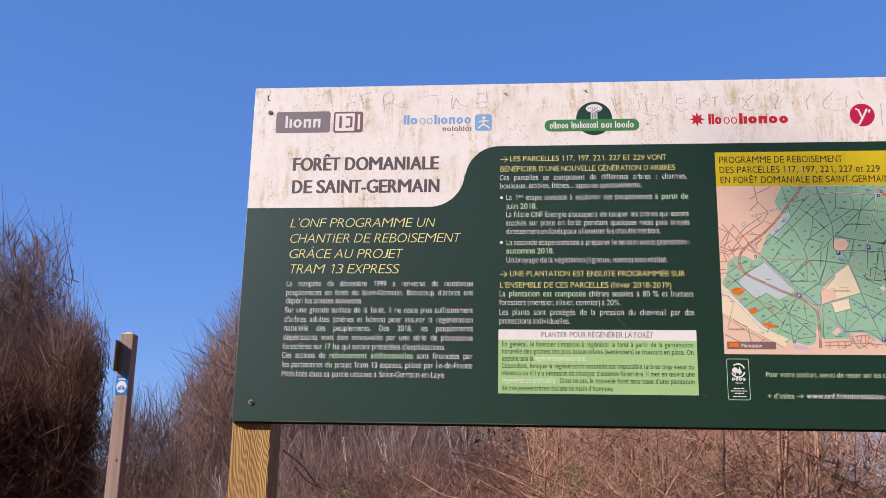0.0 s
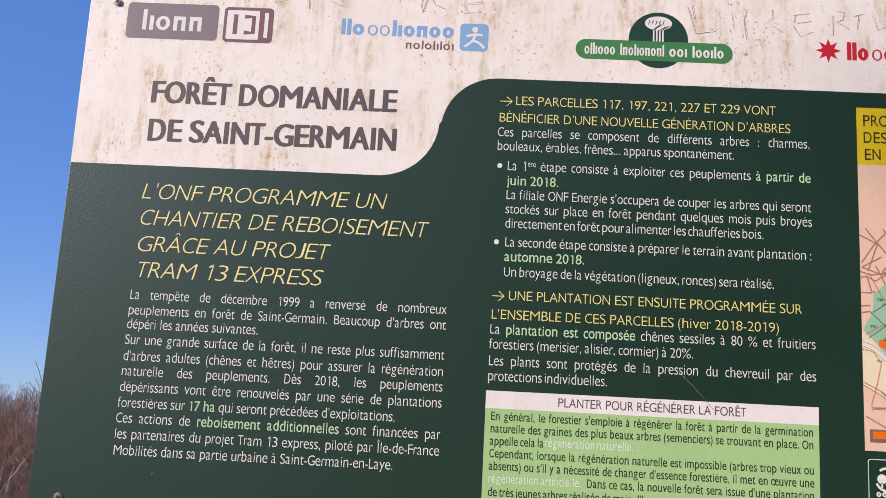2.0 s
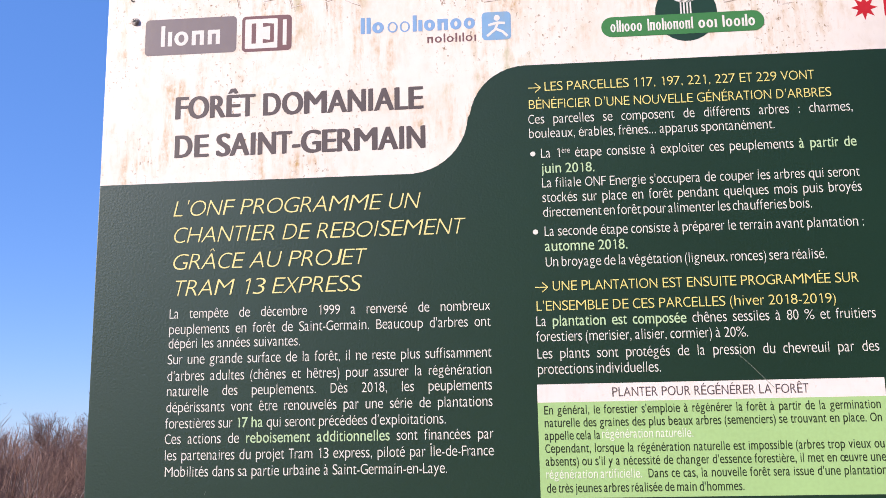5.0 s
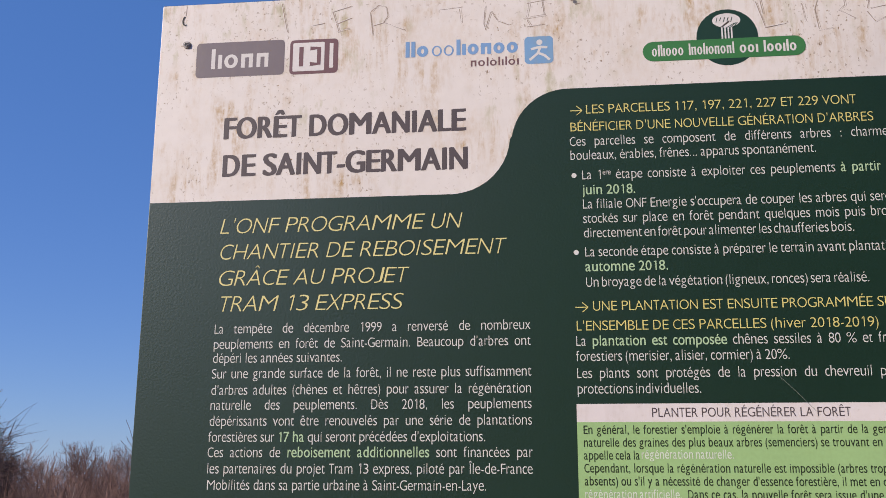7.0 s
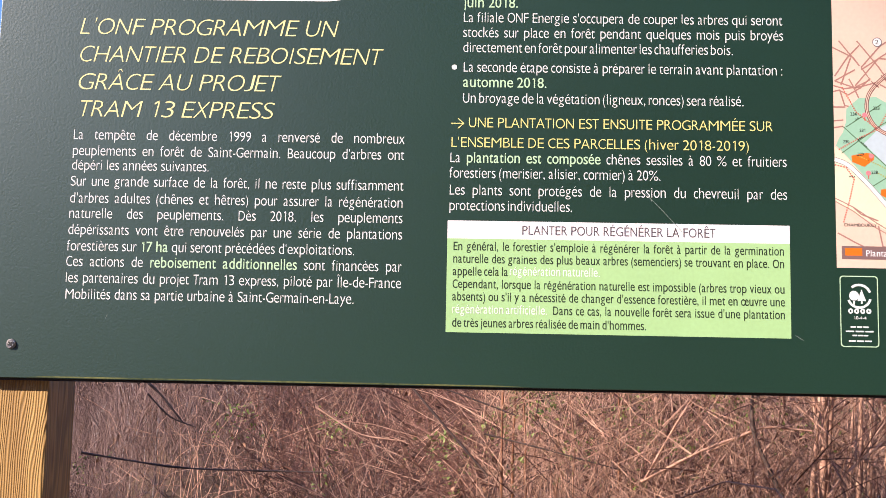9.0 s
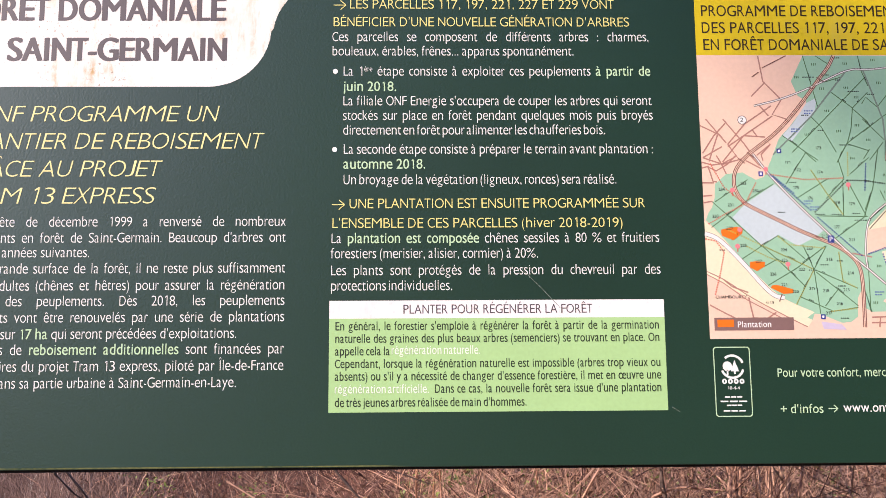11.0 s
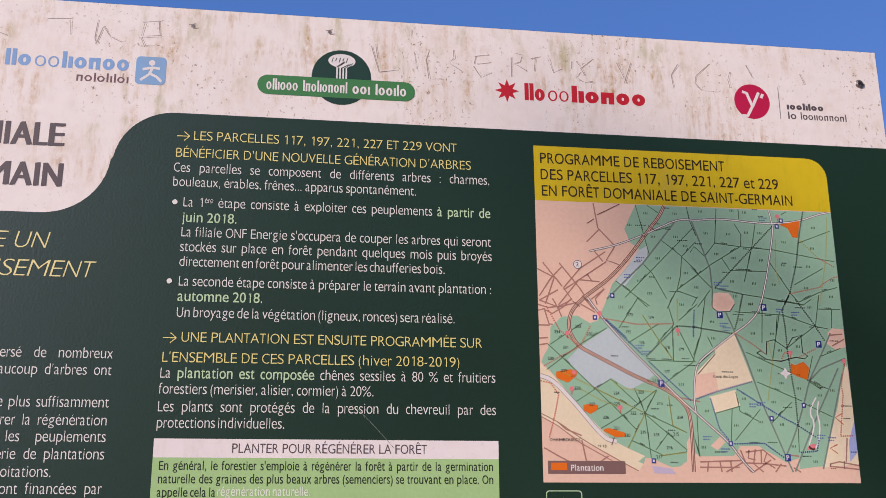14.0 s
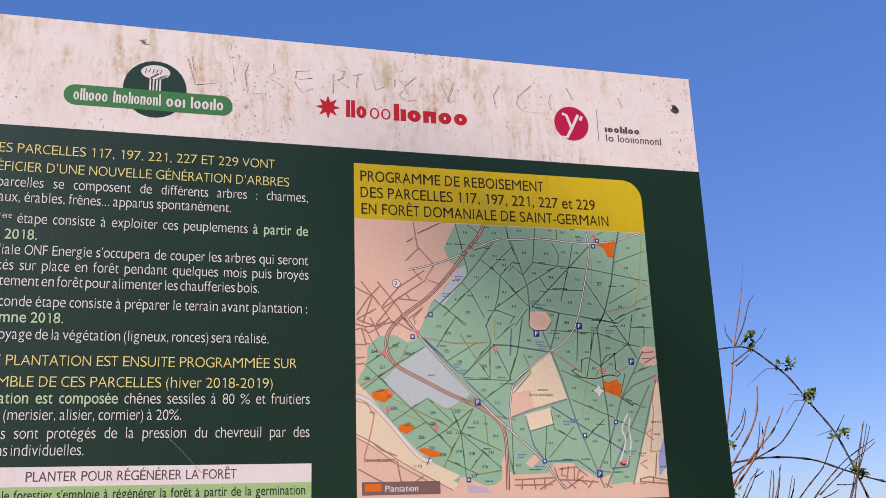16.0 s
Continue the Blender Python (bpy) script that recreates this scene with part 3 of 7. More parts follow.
logo_plate("logo_plate", 0.056, 0.188, 2.013, 2.067, 0.006, LOGO_GREY)
word_marks("logo_word", 0.077, 0.168, 2.026, 2.057, "lionn", LOGO_WHITE, fat=0.24)
logo_plate("logo_plate", 0.196, 0.267, 2.012, 2.065, 0.006, LOGO_PLUM)
logo_plate("logo_plate_inner", 0.2005, 0.247, 2.0165, 2.0605, 0.002, LOGO_WHITE, -0.0020)
stroke_part("logo_figure", [[(0.213, 2.024), (0.213, 2.054)], [(0.226, 2.051), (0.239, 2.051), (0.239, 2.027), (0.226, 2.027)]], 0.0062, LOGO_PLUM, -0.0026)
stroke_part("logo_word", [[(0.2572, 2.020), (0.2572, 2.058)]], 0.0055, LOGO_WHITE, -0.0020)
word_marks("logo_word", 0.364, 0.400, 2.030, 2.054, "llo", LOGO_SKY, -0.0014, 0.30)
word_marks("logo_word", 0.402, 0.436, 2.030, 2.053, "oo", LOGO_SKY, -0.0014, 0.14)
word_marks("logo_word", 0.437, 0.527, 2.030, 2.054, "lionoo", LOGO_SKY, -0.0014, 0.30)
word_marks("logo_word", 0.457, 0.527, 2.012, 2.025, "nololiloi", LOGO_PLUM, -0.0014, 0.2)
logo_plate("logo_plate", 0.534, 0.574, 2.012, 2.053, 0.006, LOGO_BLUE)
disc("logo_dot", 0.555, 2.044, 0.0042, LOGO_WHITE, -0.0020)
stroke_part("logo_swoosh", [[(0.543, 2.034), (0.556, 2.037), (0.566, 2.036)], [(0.556, 2.036), (0.552, 2.027), (0.541, 2.018)], [(0.553, 2.028), (0.562, 2.024), (0.569, 2.017)]], 0.0036, LOGO_WHITE, -0.0020)
disc("logo_disc", 0.812, 2.0385, 0.0415, LOGO_DARKGREEN)
logo_plate("logo_banner", 0.697, 0.915, 2.0075, 2.0365, 0.0143, LOGO_GREEN, -0.0020)
for a, b, beat in ((0.709, 0.753, "olliooo"), (0.759, 0.821, "lnoliononl"), (0.827, 0.853, "ooi"), (0.859, 0.904, "looilo")):
    word_marks("logo_word", a, b, 2.0145, 2.0315, beat, LOGO_WHITE, -0.0026, 0.28)
disc("logo_crown", 0.812, 2.0635, 0.0190, LOGO_WHITE, -0.0020, 0.0105)
stroke_part("logo_trunk", [[(0.8055 + 0.0043 * i, 2.0365), (0.8055 + 0.0043 * i, 2.054), (0.816 + 0.0043 * i, 2.062)] for i in range(4)], 0.0022, LOGO_WHITE, -0.0020)
stroke_part("logo_veins", [[(0.812 + 0.0046 * i, 2.0525), (0.822 + 0.0026 * i, 2.0585 + 0.001 * i)] for i in range(3)] + [[(0.798 + 0.005 * i, 2.061 + 0.002 * (i % 2)), (0.800 + 0.005 * i, 2.068)] for i in range(5)], 0.0010, LOGO_DARKGREEN, -0.0026)


def star(x, z, r, n=8):
    return [(x + (r if i % 2 == 0 else 0.48 * r) * math.sin(math.pi * i / n), z + (r if i % 2 == 0 else 0.48 * r) * math.cos(math.pi * i / n)) for i in range(2 * n)]


part("logo_star", sheet("logo_star", star(1.047, 2.0325, 0.0178), -0.0014, LOGO_RED), board)
word_marks("logo_word", 1.072, 1.104, 2.0195, 2.0460, "llo", LOGO_RED, -0.0014, 0.34)
word_marks("logo_word", 1.106, 1.139, 2.0200, 2.0440, "oo", LOGO_RED, -0.0014, 0.15)
word_marks("logo_word", 1.141, 1.254, 2.0200, 2.0460, "lionoo", LOGO_RED, -0.0014, 0.34)
disc("logo_disc", 1.4155, 2.0370, 0.0275, LOGO_CRIMSON)
stroke_part("logo_mark", [[(1.401, 2.052), (1.408, 2.050), (1.415, 2.030)], [(1.427, 2.052), (1.416, 2.030), (1.407, 2.014), (1.399, 2.014)], [(1.433, 2.050), (1.430, 2.043)]], 0.0045, LOGO_WHITE, -0.0020)
stroke_part("logo_rule", [[(1.458, 2.012), (1.458, 2.062)]], 0.0010, LOGO_GREY)
word_marks("logo_word", 1.469, 1.528, 2.0275, 2.0385, "iooliloo", DARK_INK, -0.0014, 0.34)
word_marks("logo_word", 1.469, 1.484, 2.0125, 2.0240, "lo", DARK_INK, -0.0014, 0.2)
word_marks("logo_word", 1.489, 1.563, 2.0125, 2.0240, "looiionnonl", DARK_INK, -0.0014, 0.2)
# certification badge below the map
ring_out, ring_in = rounded(1.086, 1.1335, 1.389, 1.478, 0.004), rounded(1.0872, 1.1323, 1.3902, 1.4768, 0.0034)
part("badge_frame", mesh_of("badge_frame", [(x, layer(-0.0008), z) for x, z in ring_out + ring_in], [(i, (i + 1) % 24, 24 + (i + 1) % 24, 24 + i) for i in range(24)], PALE_INK), board)
stroke_part("badge_ring", [arc(1.110, 1.4525, 0.0142, 0.0142, 200, 345, 16), arc(1.110, 1.4525, 0.0142, 0.0142, 20, 130, 12)], 0.0030, WHITE_INK, -0.0008)
disc("badge_tree", 1.1035, 1.4530, 0.0060, WHITE_INK, -0.0008, 0.0062)
part("badge_tree", sheet("badge_tree", [(1.1075, 1.4465), (1.1185, 1.4465), (1.1130, 1.4610)], -0.0008, WHITE_INK), board)
stroke_part("badge_trunk", [[(1.1035, 1.4420), (1.1035, 1.4480)], [(1.1130, 1.4430), (1.1130, 1.4470)]], 0.0022, WHITE_INK, -0.0008)
word_marks("badge_word", 1.0955, 1.1255, 1.4305, 1.4400, "oooo", WHITE_INK, -0.0008, 0.3)
line("10-4-4", 1.1025, 1.1185, 1.4235, (0.0040, 0.9, 0.02, 0.0, WHITE_INK, WHITE_INK), -0.0008, "badge_text")
for x0, x1, z in ((1.0985, 1.1220, 1.4140), (1.0925, 1.1285, 1.4085), (1.1005, 1.1210, 1.4035), (1.0960, 1.1260, 1.3965)):
    stroke_part("badge_bar", [[(x0 + (x1 - x0) * i / 3, z), (x0 + (x1 - x0) * (i + 0.85) / 3, z)] for i in range(3)], 0.0018, WHITE_INK, -0.0008)

# scratched graffiti along the top edge
rng = random.Random(4)
first = [[(0.1818, 2.1241), (0.1913, 2.0788)], [(0.2275, 2.0865), (0.2453, 2.0889)], [(0.2576, 2.1067), (0.2672, 2.0758)], [(0.2576, 2.1067), (0.2851, 2.1136)], [(0.2634, 2.0868), (0.2846, 2.0958)], [(0.2645, 2.0749), (0.2828, 2.0794)], [(0.3169, 2.0673), (0.3129, 2.1026)], [(0.3139, 2.1048), (0.3253, 2.1139), (0.3357, 2.1095), (0.3387, 2.0961), (0.3315, 2.085), (0.3158, 2.0813)], [(0.3355, 2.085), (0.3644, 2.0728)], [(0.4134, 2.1015), (0.4447, 2.1044)], [(0.4429, 2.1012), (0.4448, 2.0804)], [(0.479, 2.1037), (0.4763, 2.077), (0.4795, 2.0673)], [(0.4795, 2.0691), (0.4875, 2.0948)], [(0.4875, 2.0948), (0.4962, 2.0807), (0.5138, 2.0728)], [(0.5375, 2.105), (0.5657, 2.1087)], [(0.5416, 2.1041), (0.5376, 2.0809)], [(0.5324, 2.0809), (0.5644, 2.0855)], [(0.5389, 2.0686), (0.5609, 2.0709)], [(0.5597, 2.1087), (0.5624, 2.0864)], [(0.5384, 2.08), (0.5437, 2.0677)]]
second = [[(0.8534, 2.0882), (0.8646, 2.0506)], [(0.8596, 2.0927), (0.8619, 2.0705)], [(0.8646, 2.0506), (0.8911, 2.0551)], [(0.9095, 2.12), (0.9103, 2.1056)], [(0.9183, 2.1012), (0.9239, 2.0985)], [(0.9144, 2.0832), (0.9175, 2.0584)], [(0.9349, 2.0865), (0.9303, 2.0731), (0.9352, 2.0444)], [(0.9352, 2.0422), (0.9535, 2.0445)], [(0.9698, 2.0912), (0.9713, 2.0778), (0.9628, 2.0711), (0.9825, 2.0579)], [(1.0002, 2.0838), (1.0208, 2.087)], [(1.0022, 2.0838), (0.9995, 2.0713)], [(1.0036, 2.0713), (1.0242, 2.075)], [(0.9993, 2.0668), (1.0086, 2.0514), (1.0253, 2.059)], [(1.058, 2.0917), (1.0702, 2.0896), (1.0674, 2.0784), (1.0568, 2.0738)], [(1.0535, 2.085), (1.0535, 2.0538)], [(1.0609, 2.0739), (1.0767, 2.065)]]
third = [[(1.0821, 2.0843), (1.0968, 2.0888)], [(1.0896, 2.0852), (1.0873, 2.0651)], [(1.109, 2.0876), (1.1156, 2.0653), (1.1284, 2.072)], [(1.1499, 2.0847), (1.1573, 2.0744), (1.175, 2.0902)], [(1.1437, 2.0846), (1.1427, 2.0721)], [(1.1567, 2.0677), (1.1498, 2.0588), (1.1615, 2.0522), (1.174, 2.0545)], [(1.1573, 2.0744), (1.1625, 2.0633)], [(1.2117, 2.0859), (1.2252, 2.0548)], [(1.2211, 2.0548), (1.2326, 2.0883)], [(1.305, 2.0901), (1.2928, 2.073), (1.2966, 2.0508)], [(1.3531, 2.0936), (1.332, 2.0732), (1.3287, 2.062), (1.3376, 2.051), (1.3538, 2.0489)], [(1.3848, 2.0825), (1.3811, 2.069), (1.3838, 2.0579)], [(1.4108, 2.0954), (1.4195, 2.0753)], [(1.4947, 2.0871), (1.5013, 2.0691)]]
for pale, dx, wide in ((0, 0.0, 0.00105), (0, 0.0017, 0.0006), (1, -0.0012, 0.0007)):
    for marks in (first, second, third):
        stroke_part("scratch", [[(x + dx + rng.uniform(-0.0008, 0.0008), z - 0.3 * dx + rng.uniform(-0.0008, 0.0008)) for x, z in pts] for pts in marks], wide, SCRATCH_PALE if pale else SCRATCH, -0.0009 - 0.0001 * pale)
stroke_part("scratch", [[(0.842, 1.580), (0.866, 1.556), (0.890, 1.530)], [(0.847, 1.578), (0.852, 1.568)], [(0.160, 1.407), (0.162, 1.412)], [(1.030, 1.402), (1.040, 1.396)]], 0.0006, SCUFF, -0.0009)


def proud(name, lines, width, y, material):
    """Strokes set on top of a fixing, ahead of the panel's face."""
    me = ribbons(name, lines, width, y, material)
    me.transform(Matrix.Translation((0, y - layer(y), 0)))
    return me


def screw(x, z, r, label):
    """A countersunk screw head with washer rim; dark strokes paint the shade of its cross slot."""
    bm = bmesh.new()
    for rad, y0, y1 in ((r, -0.0022, -0.0006), (r * 0.72, -0.0032, -0.0022)):
        ring = bmesh.ops.create_cone(bm, cap_ends=True, segments=20, radius1=rad, radius2=rad * 0.86, depth=y1 - y0)["verts"]
        bmesh.ops.rotate(bm, verts=ring, cent=(0, 0, 0), matrix=Matrix.Rotation(radians(90), 3, "X"))
        bmesh.ops.translate(bm, verts=ring, vec=(x, (y0 + y1) / 2, z))
    me = bpy.data.meshes.new("screw")
    bm.to_mesh(me)
    bm.free()
    me.materials.append(SCREW_STEEL)
    ob = part("screw", me, board, label)
    part("recess_shade", proud("recess_shade", [[(x - r * 0.4, z - r * 0.3), (x + r * 0.4, z + r * 0.3)], [(x + r * 0.3, z - r * 0.4), (x - r * 0.3, z + r * 0.4)]], r * 0.3, -0.0038, PANEL_CORE), ob)


screw(0.041, 1.3725, 0.0065, "steel screw head, slightly rusty")
screw(0.040, 2.066, 0.0058, "steel screw head")
screw(1.589, 2.076, 0.0066, "steel screw head, slightly rusty")
for x, z in ((0.606, 2.103), (0.794, 2.107)):
    disc("broken_fixing", x, z, 0.0030, SCREW_STEEL, -0.0020, 0.0024)
    stroke_part("fixing_scuff", [[(x - 0.006, z + 0.002), (x + 0.004, z + 0.004)], [(x, z - 0.004), (x + 0.008, z - 0.002)]], 0.0012, SCRATCH, -0.0016)
stroke_part("bent_wire", [arc(0.036, 2.104, 0.004, 0.007, 100, 300, 8)], 0.0022, PANEL_CORE, -0.0030)
stroke_part("fixing_scuff", [[(0.036, 2.112), (0.037, 2.128)]], 0.0008, SCRATCH, -0.0016)


# the printed map
MAP_Y = -0.0005
part("map_base", sheet("map_base", [(1.083, 1.488), (1.520, 1.488), (1.520, 1.870), (1.083, 1.870)], MAP_Y, MAP_PEACH), board, "printed forest map in peach and green")
part("map_heading", sheet("map_heading", [(1.083, 1.870), (1.520, 1.870)] + arc(1.490, 1.921, 0.030, 0.030, 0, 90, 8) + [(1.083, 1.951)], MAP_Y, MAP_YELLOW), board, "yellow map heading with stained corner")
ALLEES, STREETS, INK_TICKS, NUMBERS, PARCELS, PARKING, STOPS, PINS, STATIONS, ROAD_LABELS = [], [], [], [], [], [], [], [], [], []


def map_area(name, material, level, pts):
    part(name, sheet(name, pts, MAP_Y - 0.0002 * level, material), board)


def map_road(name, material, width, level, pts):
    """A road as one ribbon; footpaths and trails as rows of dashes."""
    lines = [smooth_road(pts)] if len(pts) > 4 and "trail" not in name else [pts]
    if name.endswith(("trail", "footpath")) and name != "loop_trail":
        lines = []
        for a, b in zip(pts, pts[1:]):
            n = max(int(math.hypot(b[0] - a[0], b[1] - a[1]) / 0.0030), 1)
            lines += [[(a[0] + (b[0] - a[0]) * (i + f) / n, a[1] + (b[1] - a[1]) * (i + f) / n) for f in (0.0, 0.55)] for i in range(n)]
    tagged(part(name, ribbons(name, lines, width, MAP_Y - 0.0002 * level, material), board), kind="stuff" if len(lines) > 2 else "")


def smooth_road(pts):
    """Rounds the bends of a road by cutting its corners twice."""
    for _ in range(2):
        cut = [pts[0]]
        for a, b in zip(pts, pts[1:]):
            cut += [(a[0] * 0.75 + b[0] * 0.25, a[1] * 0.75 + b[1] * 0.25), (a[0] * 0.25 + b[0] * 0.75, a[1] * 0.25 + b[1] * 0.75)]
        pts = cut + [pts[-1]]
    return pts


map_area("forest_area", MAP_GREEN, 1, [(1.227, 1.869), (1.395, 1.869), (1.520, 1.869), (1.520, 1.754), (1.520, 1.748), (1.520, 1.699), (1.520, 1.649), (1.507, 1.622), (1.499, 1.592), (1.487, 1.560), (1.475, 1.531), (1.468, 1.510), (1.457, 1.509), (1.434, 1.506), (1.437, 1.521), (1.416, 1.515), (1.401, 1.524), (1.385, 1.532), (1.380, 1.536), (1.353, 1.536), (1.350, 1.531), (1.343, 1.523), (1.295, 1.522), (1.297, 1.522), (1.287, 1.528), (1.288, 1.556), (1.279, 1.540), (1.278, 1.516), (1.268, 1.509)] + [(1.256, 1.508), (1.230, 1.519), (1.221, 1.520), (1.218, 1.512), (1.211, 1.515), (1.221, 1.522), (1.198, 1.532), (1.180, 1.541), (1.165, 1.554), (1.147, 1.573), (1.116, 1.609), (1.096, 1.633), (1.085, 1.644), (1.089, 1.654), (1.094, 1.661), (1.098, 1.674), (1.099, 1.692), (1.115, 1.706), (1.137, 1.708), (1.145, 1.703), (1.154, 1.698), (1.165, 1.702), (1.170, 1.713), (1.175, 1.723), (1.188, 1.754), (1.204, 1.771), (1.228, 1.801), (1.228, 1.806), (1.217, 1.813), (1.209, 1.833)])
map_area("edge_block", MAP_GREY, 2, [(1.193, 1.758), (1.210, 1.777), (1.228, 1.803), (1.242, 1.810), (1.239, 1.791), (1.204, 1.749)])
map_area("golf_area", MAP_GREY, 2, [(1.179, 1.692), (1.210, 1.662), (1.242, 1.631), (1.229, 1.621), (1.205, 1.609), (1.180, 1.624), (1.158, 1.609), (1.120, 1.647), (1.139, 1.666)])
map_area("camp_area", MAP_CREAM, 2, [(1.358, 1.687), (1.379, 1.623), (1.295, 1.598), (1.298, 1.632), (1.328, 1.661), (1.327, 1.665)])
map_area("camp_corner", MAP_PEACH, 3, [(1.298, 1.630), (1.326, 1.635), (1.329, 1.609), (1.296, 1.599)])
map_area("field_area", MAP_CREAM, 2, [(1.315, 1.601), (1.353, 1.611), (1.358, 1.589), (1.322, 1.579)])
map_area("house_plot", MAP_PEACH, 2, [(1.312, 1.536), (1.326, 1.548), (1.333, 1.541), (1.321, 1.530)])
map_area("plain_area", MAP_CREAM, 1, [(1.083, 1.643), (1.096, 1.632), (1.116, 1.608), (1.147, 1.573), (1.165, 1.554), (1.180, 1.541), (1.198, 1.532), (1.221, 1.522), (1.211, 1.515), (1.218, 1.512), (1.211, 1.502), (1.194, 1.512), (1.136, 1.541), (1.083, 1.573)])
map_area("river_strip", MAP_CREAM, 2, [(1.517, 1.649), (1.519, 1.636), (1.520, 1.609), (1.520, 1.571), (1.520, 1.513), (1.468, 1.508), (1.475, 1.531), (1.487, 1.560), (1.499, 1.592), (1.507, 1.622)])
map_area("village_area", MAP_PEACH, 2, [(1.496, 1.693), (1.502, 1.699), (1.519, 1.698), (1.520, 1.673), (1.506, 1.668), (1.492, 1.677)])
map_area("cemetery_area", MAP_LILAC, 2, [(1.229, 1.510), (1.256, 1.506), (1.262, 1.499), (1.232, 1.500)])
map_area("legion_area", MAP_PEACH, 2, [(1.332, 1.744), (1.341, 1.746), (1.355, 1.745), (1.362, 1.734), (1.362, 1.730), (1.354, 1.720), (1.337, 1.719), (1.329, 1.724)])
map_area("river_bend", MAP_BLUE, 3, [(1.509, 1.543), (1.520, 1.571), (1.520, 1.529), (1.508, 1.516)])
map_area("plantation_patch", MAP_ORANGE, 5, [(1.104, 1.631), (1.113, 1.633), (1.125, 1.635), (1.133, 1.632), (1.132, 1.626), (1.120, 1.617), (1.105, 1.623)])
map_area("plantation_patch", MAP_ORANGE, 5, [(1.140, 1.588), (1.147, 1.589), (1.160, 1.588), (1.159, 1.582), (1.149, 1.576), (1.140, 1.581)])
map_area("plantation_patch", MAP_ORANGE, 5, [(1.167, 1.557), (1.174, 1.558), (1.195, 1.552), (1.195, 1.547), (1.182, 1.546), (1.166, 1.554)])
map_area("plantation_patch", MAP_ORANGE, 5, [(1.439, 1.848), (1.471, 1.855), (1.465, 1.829), (1.457, 1.830), (1.451, 1.843)])
map_area("plantation_patch", MAP_ORANGE, 5, [(1.436, 1.649), (1.442, 1.646), (1.455, 1.651), (1.462, 1.643), (1.459, 1.626), (1.445, 1.630), (1.435, 1.635)])
map_road("motorway", MAP_ROAD, 0.0062, 3, [(1.083, 1.626), (1.098, 1.621), (1.113, 1.607), (1.134, 1.584), (1.154, 1.559), (1.170, 1.543), (1.183, 1.541)])
map_road("motorway_core", MAP_WHITE, 0.005, 4, [(1.083, 1.626), (1.098, 1.621), (1.113, 1.607), (1.134, 1.584), (1.154, 1.559), (1.170, 1.543), (1.183, 1.541)])
map_road("main_road", MAP_ROAD, 0.0036, 3, [(1.152, 1.733), (1.169, 1.709), (1.183, 1.692), (1.210, 1.662), (1.242, 1.630), (1.263, 1.608), (1.289, 1.584), (1.295, 1.579), (1.309, 1.566), (1.338, 1.541), (1.356, 1.515), (1.369, 1.502)])
map_road("main_road_core", MAP_WHITE, 0.0013, 4, [(1.152, 1.733), (1.169, 1.709), (1.183, 1.692), (1.210, 1.662), (1.242, 1.630), (1.263, 1.608), (1.289, 1.584), (1.295, 1.579), (1.309, 1.566), (1.338, 1.541), (1.356, 1.515), (1.369, 1.502)])
map_road("cross_road", MAP_ROAD, 0.003, 3, [(1.157, 1.799), (1.194, 1.808), (1.234, 1.824), (1.254, 1.834), (1.290, 1.851), (1.314, 1.849), (1.344, 1.853), (1.370, 1.852), (1.403, 1.849), (1.430, 1.849), (1.448, 1.851), (1.473, 1.855), (1.498, 1.865), (1.516, 1.869)])
map_road("cross_road_core", MAP_WHITE, 0.0013, 4, [(1.157, 1.799), (1.194, 1.808), (1.234, 1.824), (1.254, 1.834), (1.290, 1.851), (1.314, 1.849), (1.344, 1.853), (1.370, 1.852), (1.403, 1.849), (1.430, 1.849), (1.448, 1.851), (1.473, 1.855), (1.498, 1.865), (1.516, 1.869)])
map_road("forest_road", MAP_ROAD, 0.003, 3, [(1.295, 1.579), (1.293, 1.599), (1.297, 1.631), (1.303, 1.648), (1.328, 1.667), (1.358, 1.689), (1.376, 1.700), (1.394, 1.717), (1.403, 1.737), (1.414, 1.775), (1.425, 1.821), (1.429, 1.842), (1.427, 1.857), (1.425, 1.869)])
map_road("forest_road_core", MAP_WHITE, 0.0013, 4, [(1.295, 1.579), (1.293, 1.599), (1.297, 1.631), (1.303, 1.648), (1.328, 1.667), (1.358, 1.689), (1.376, 1.700), (1.394, 1.717), (1.403, 1.737), (1.414, 1.775), (1.425, 1.821), (1.429, 1.842), (1.427, 1.857), (1.425, 1.869)])
map_road("railway", MAP_RAIL, 0.0052, 3, [(1.269, 1.869), (1.261, 1.853), (1.246, 1.835), (1.228, 1.811), (1.208, 1.786), (1.185, 1.762), (1.168, 1.749), (1.149, 1.735), (1.149, 1.735), (1.134, 1.721), (1.126, 1.708), (1.124, 1.692), (1.128, 1.679), (1.137, 1.666), (1.156, 1.656), (1.182, 1.643), (1.209, 1.629), (1.233, 1.619), (1.257, 1.609), (1.276, 1.595), (1.285, 1.581), (1.287, 1.563), (1.287, 1.540), (1.286, 1.502)])
map_road("railway_core", MAP_PEACH, 0.0028, 4, [(1.269, 1.869), (1.261, 1.853), (1.246, 1.835), (1.228, 1.811), (1.208, 1.786), (1.185, 1.762), (1.168, 1.749), (1.149, 1.735), (1.149, 1.735), (1.134, 1.721), (1.126, 1.708), (1.124, 1.692), (1.128, 1.679), (1.137, 1.666), (1.156, 1.656), (1.182, 1.643), (1.209, 1.629), (1.233, 1.619), (1.257, 1.609), (1.276, 1.595), (1.285, 1.581), (1.287, 1.563), (1.287, 1.540), (1.286, 1.502)])
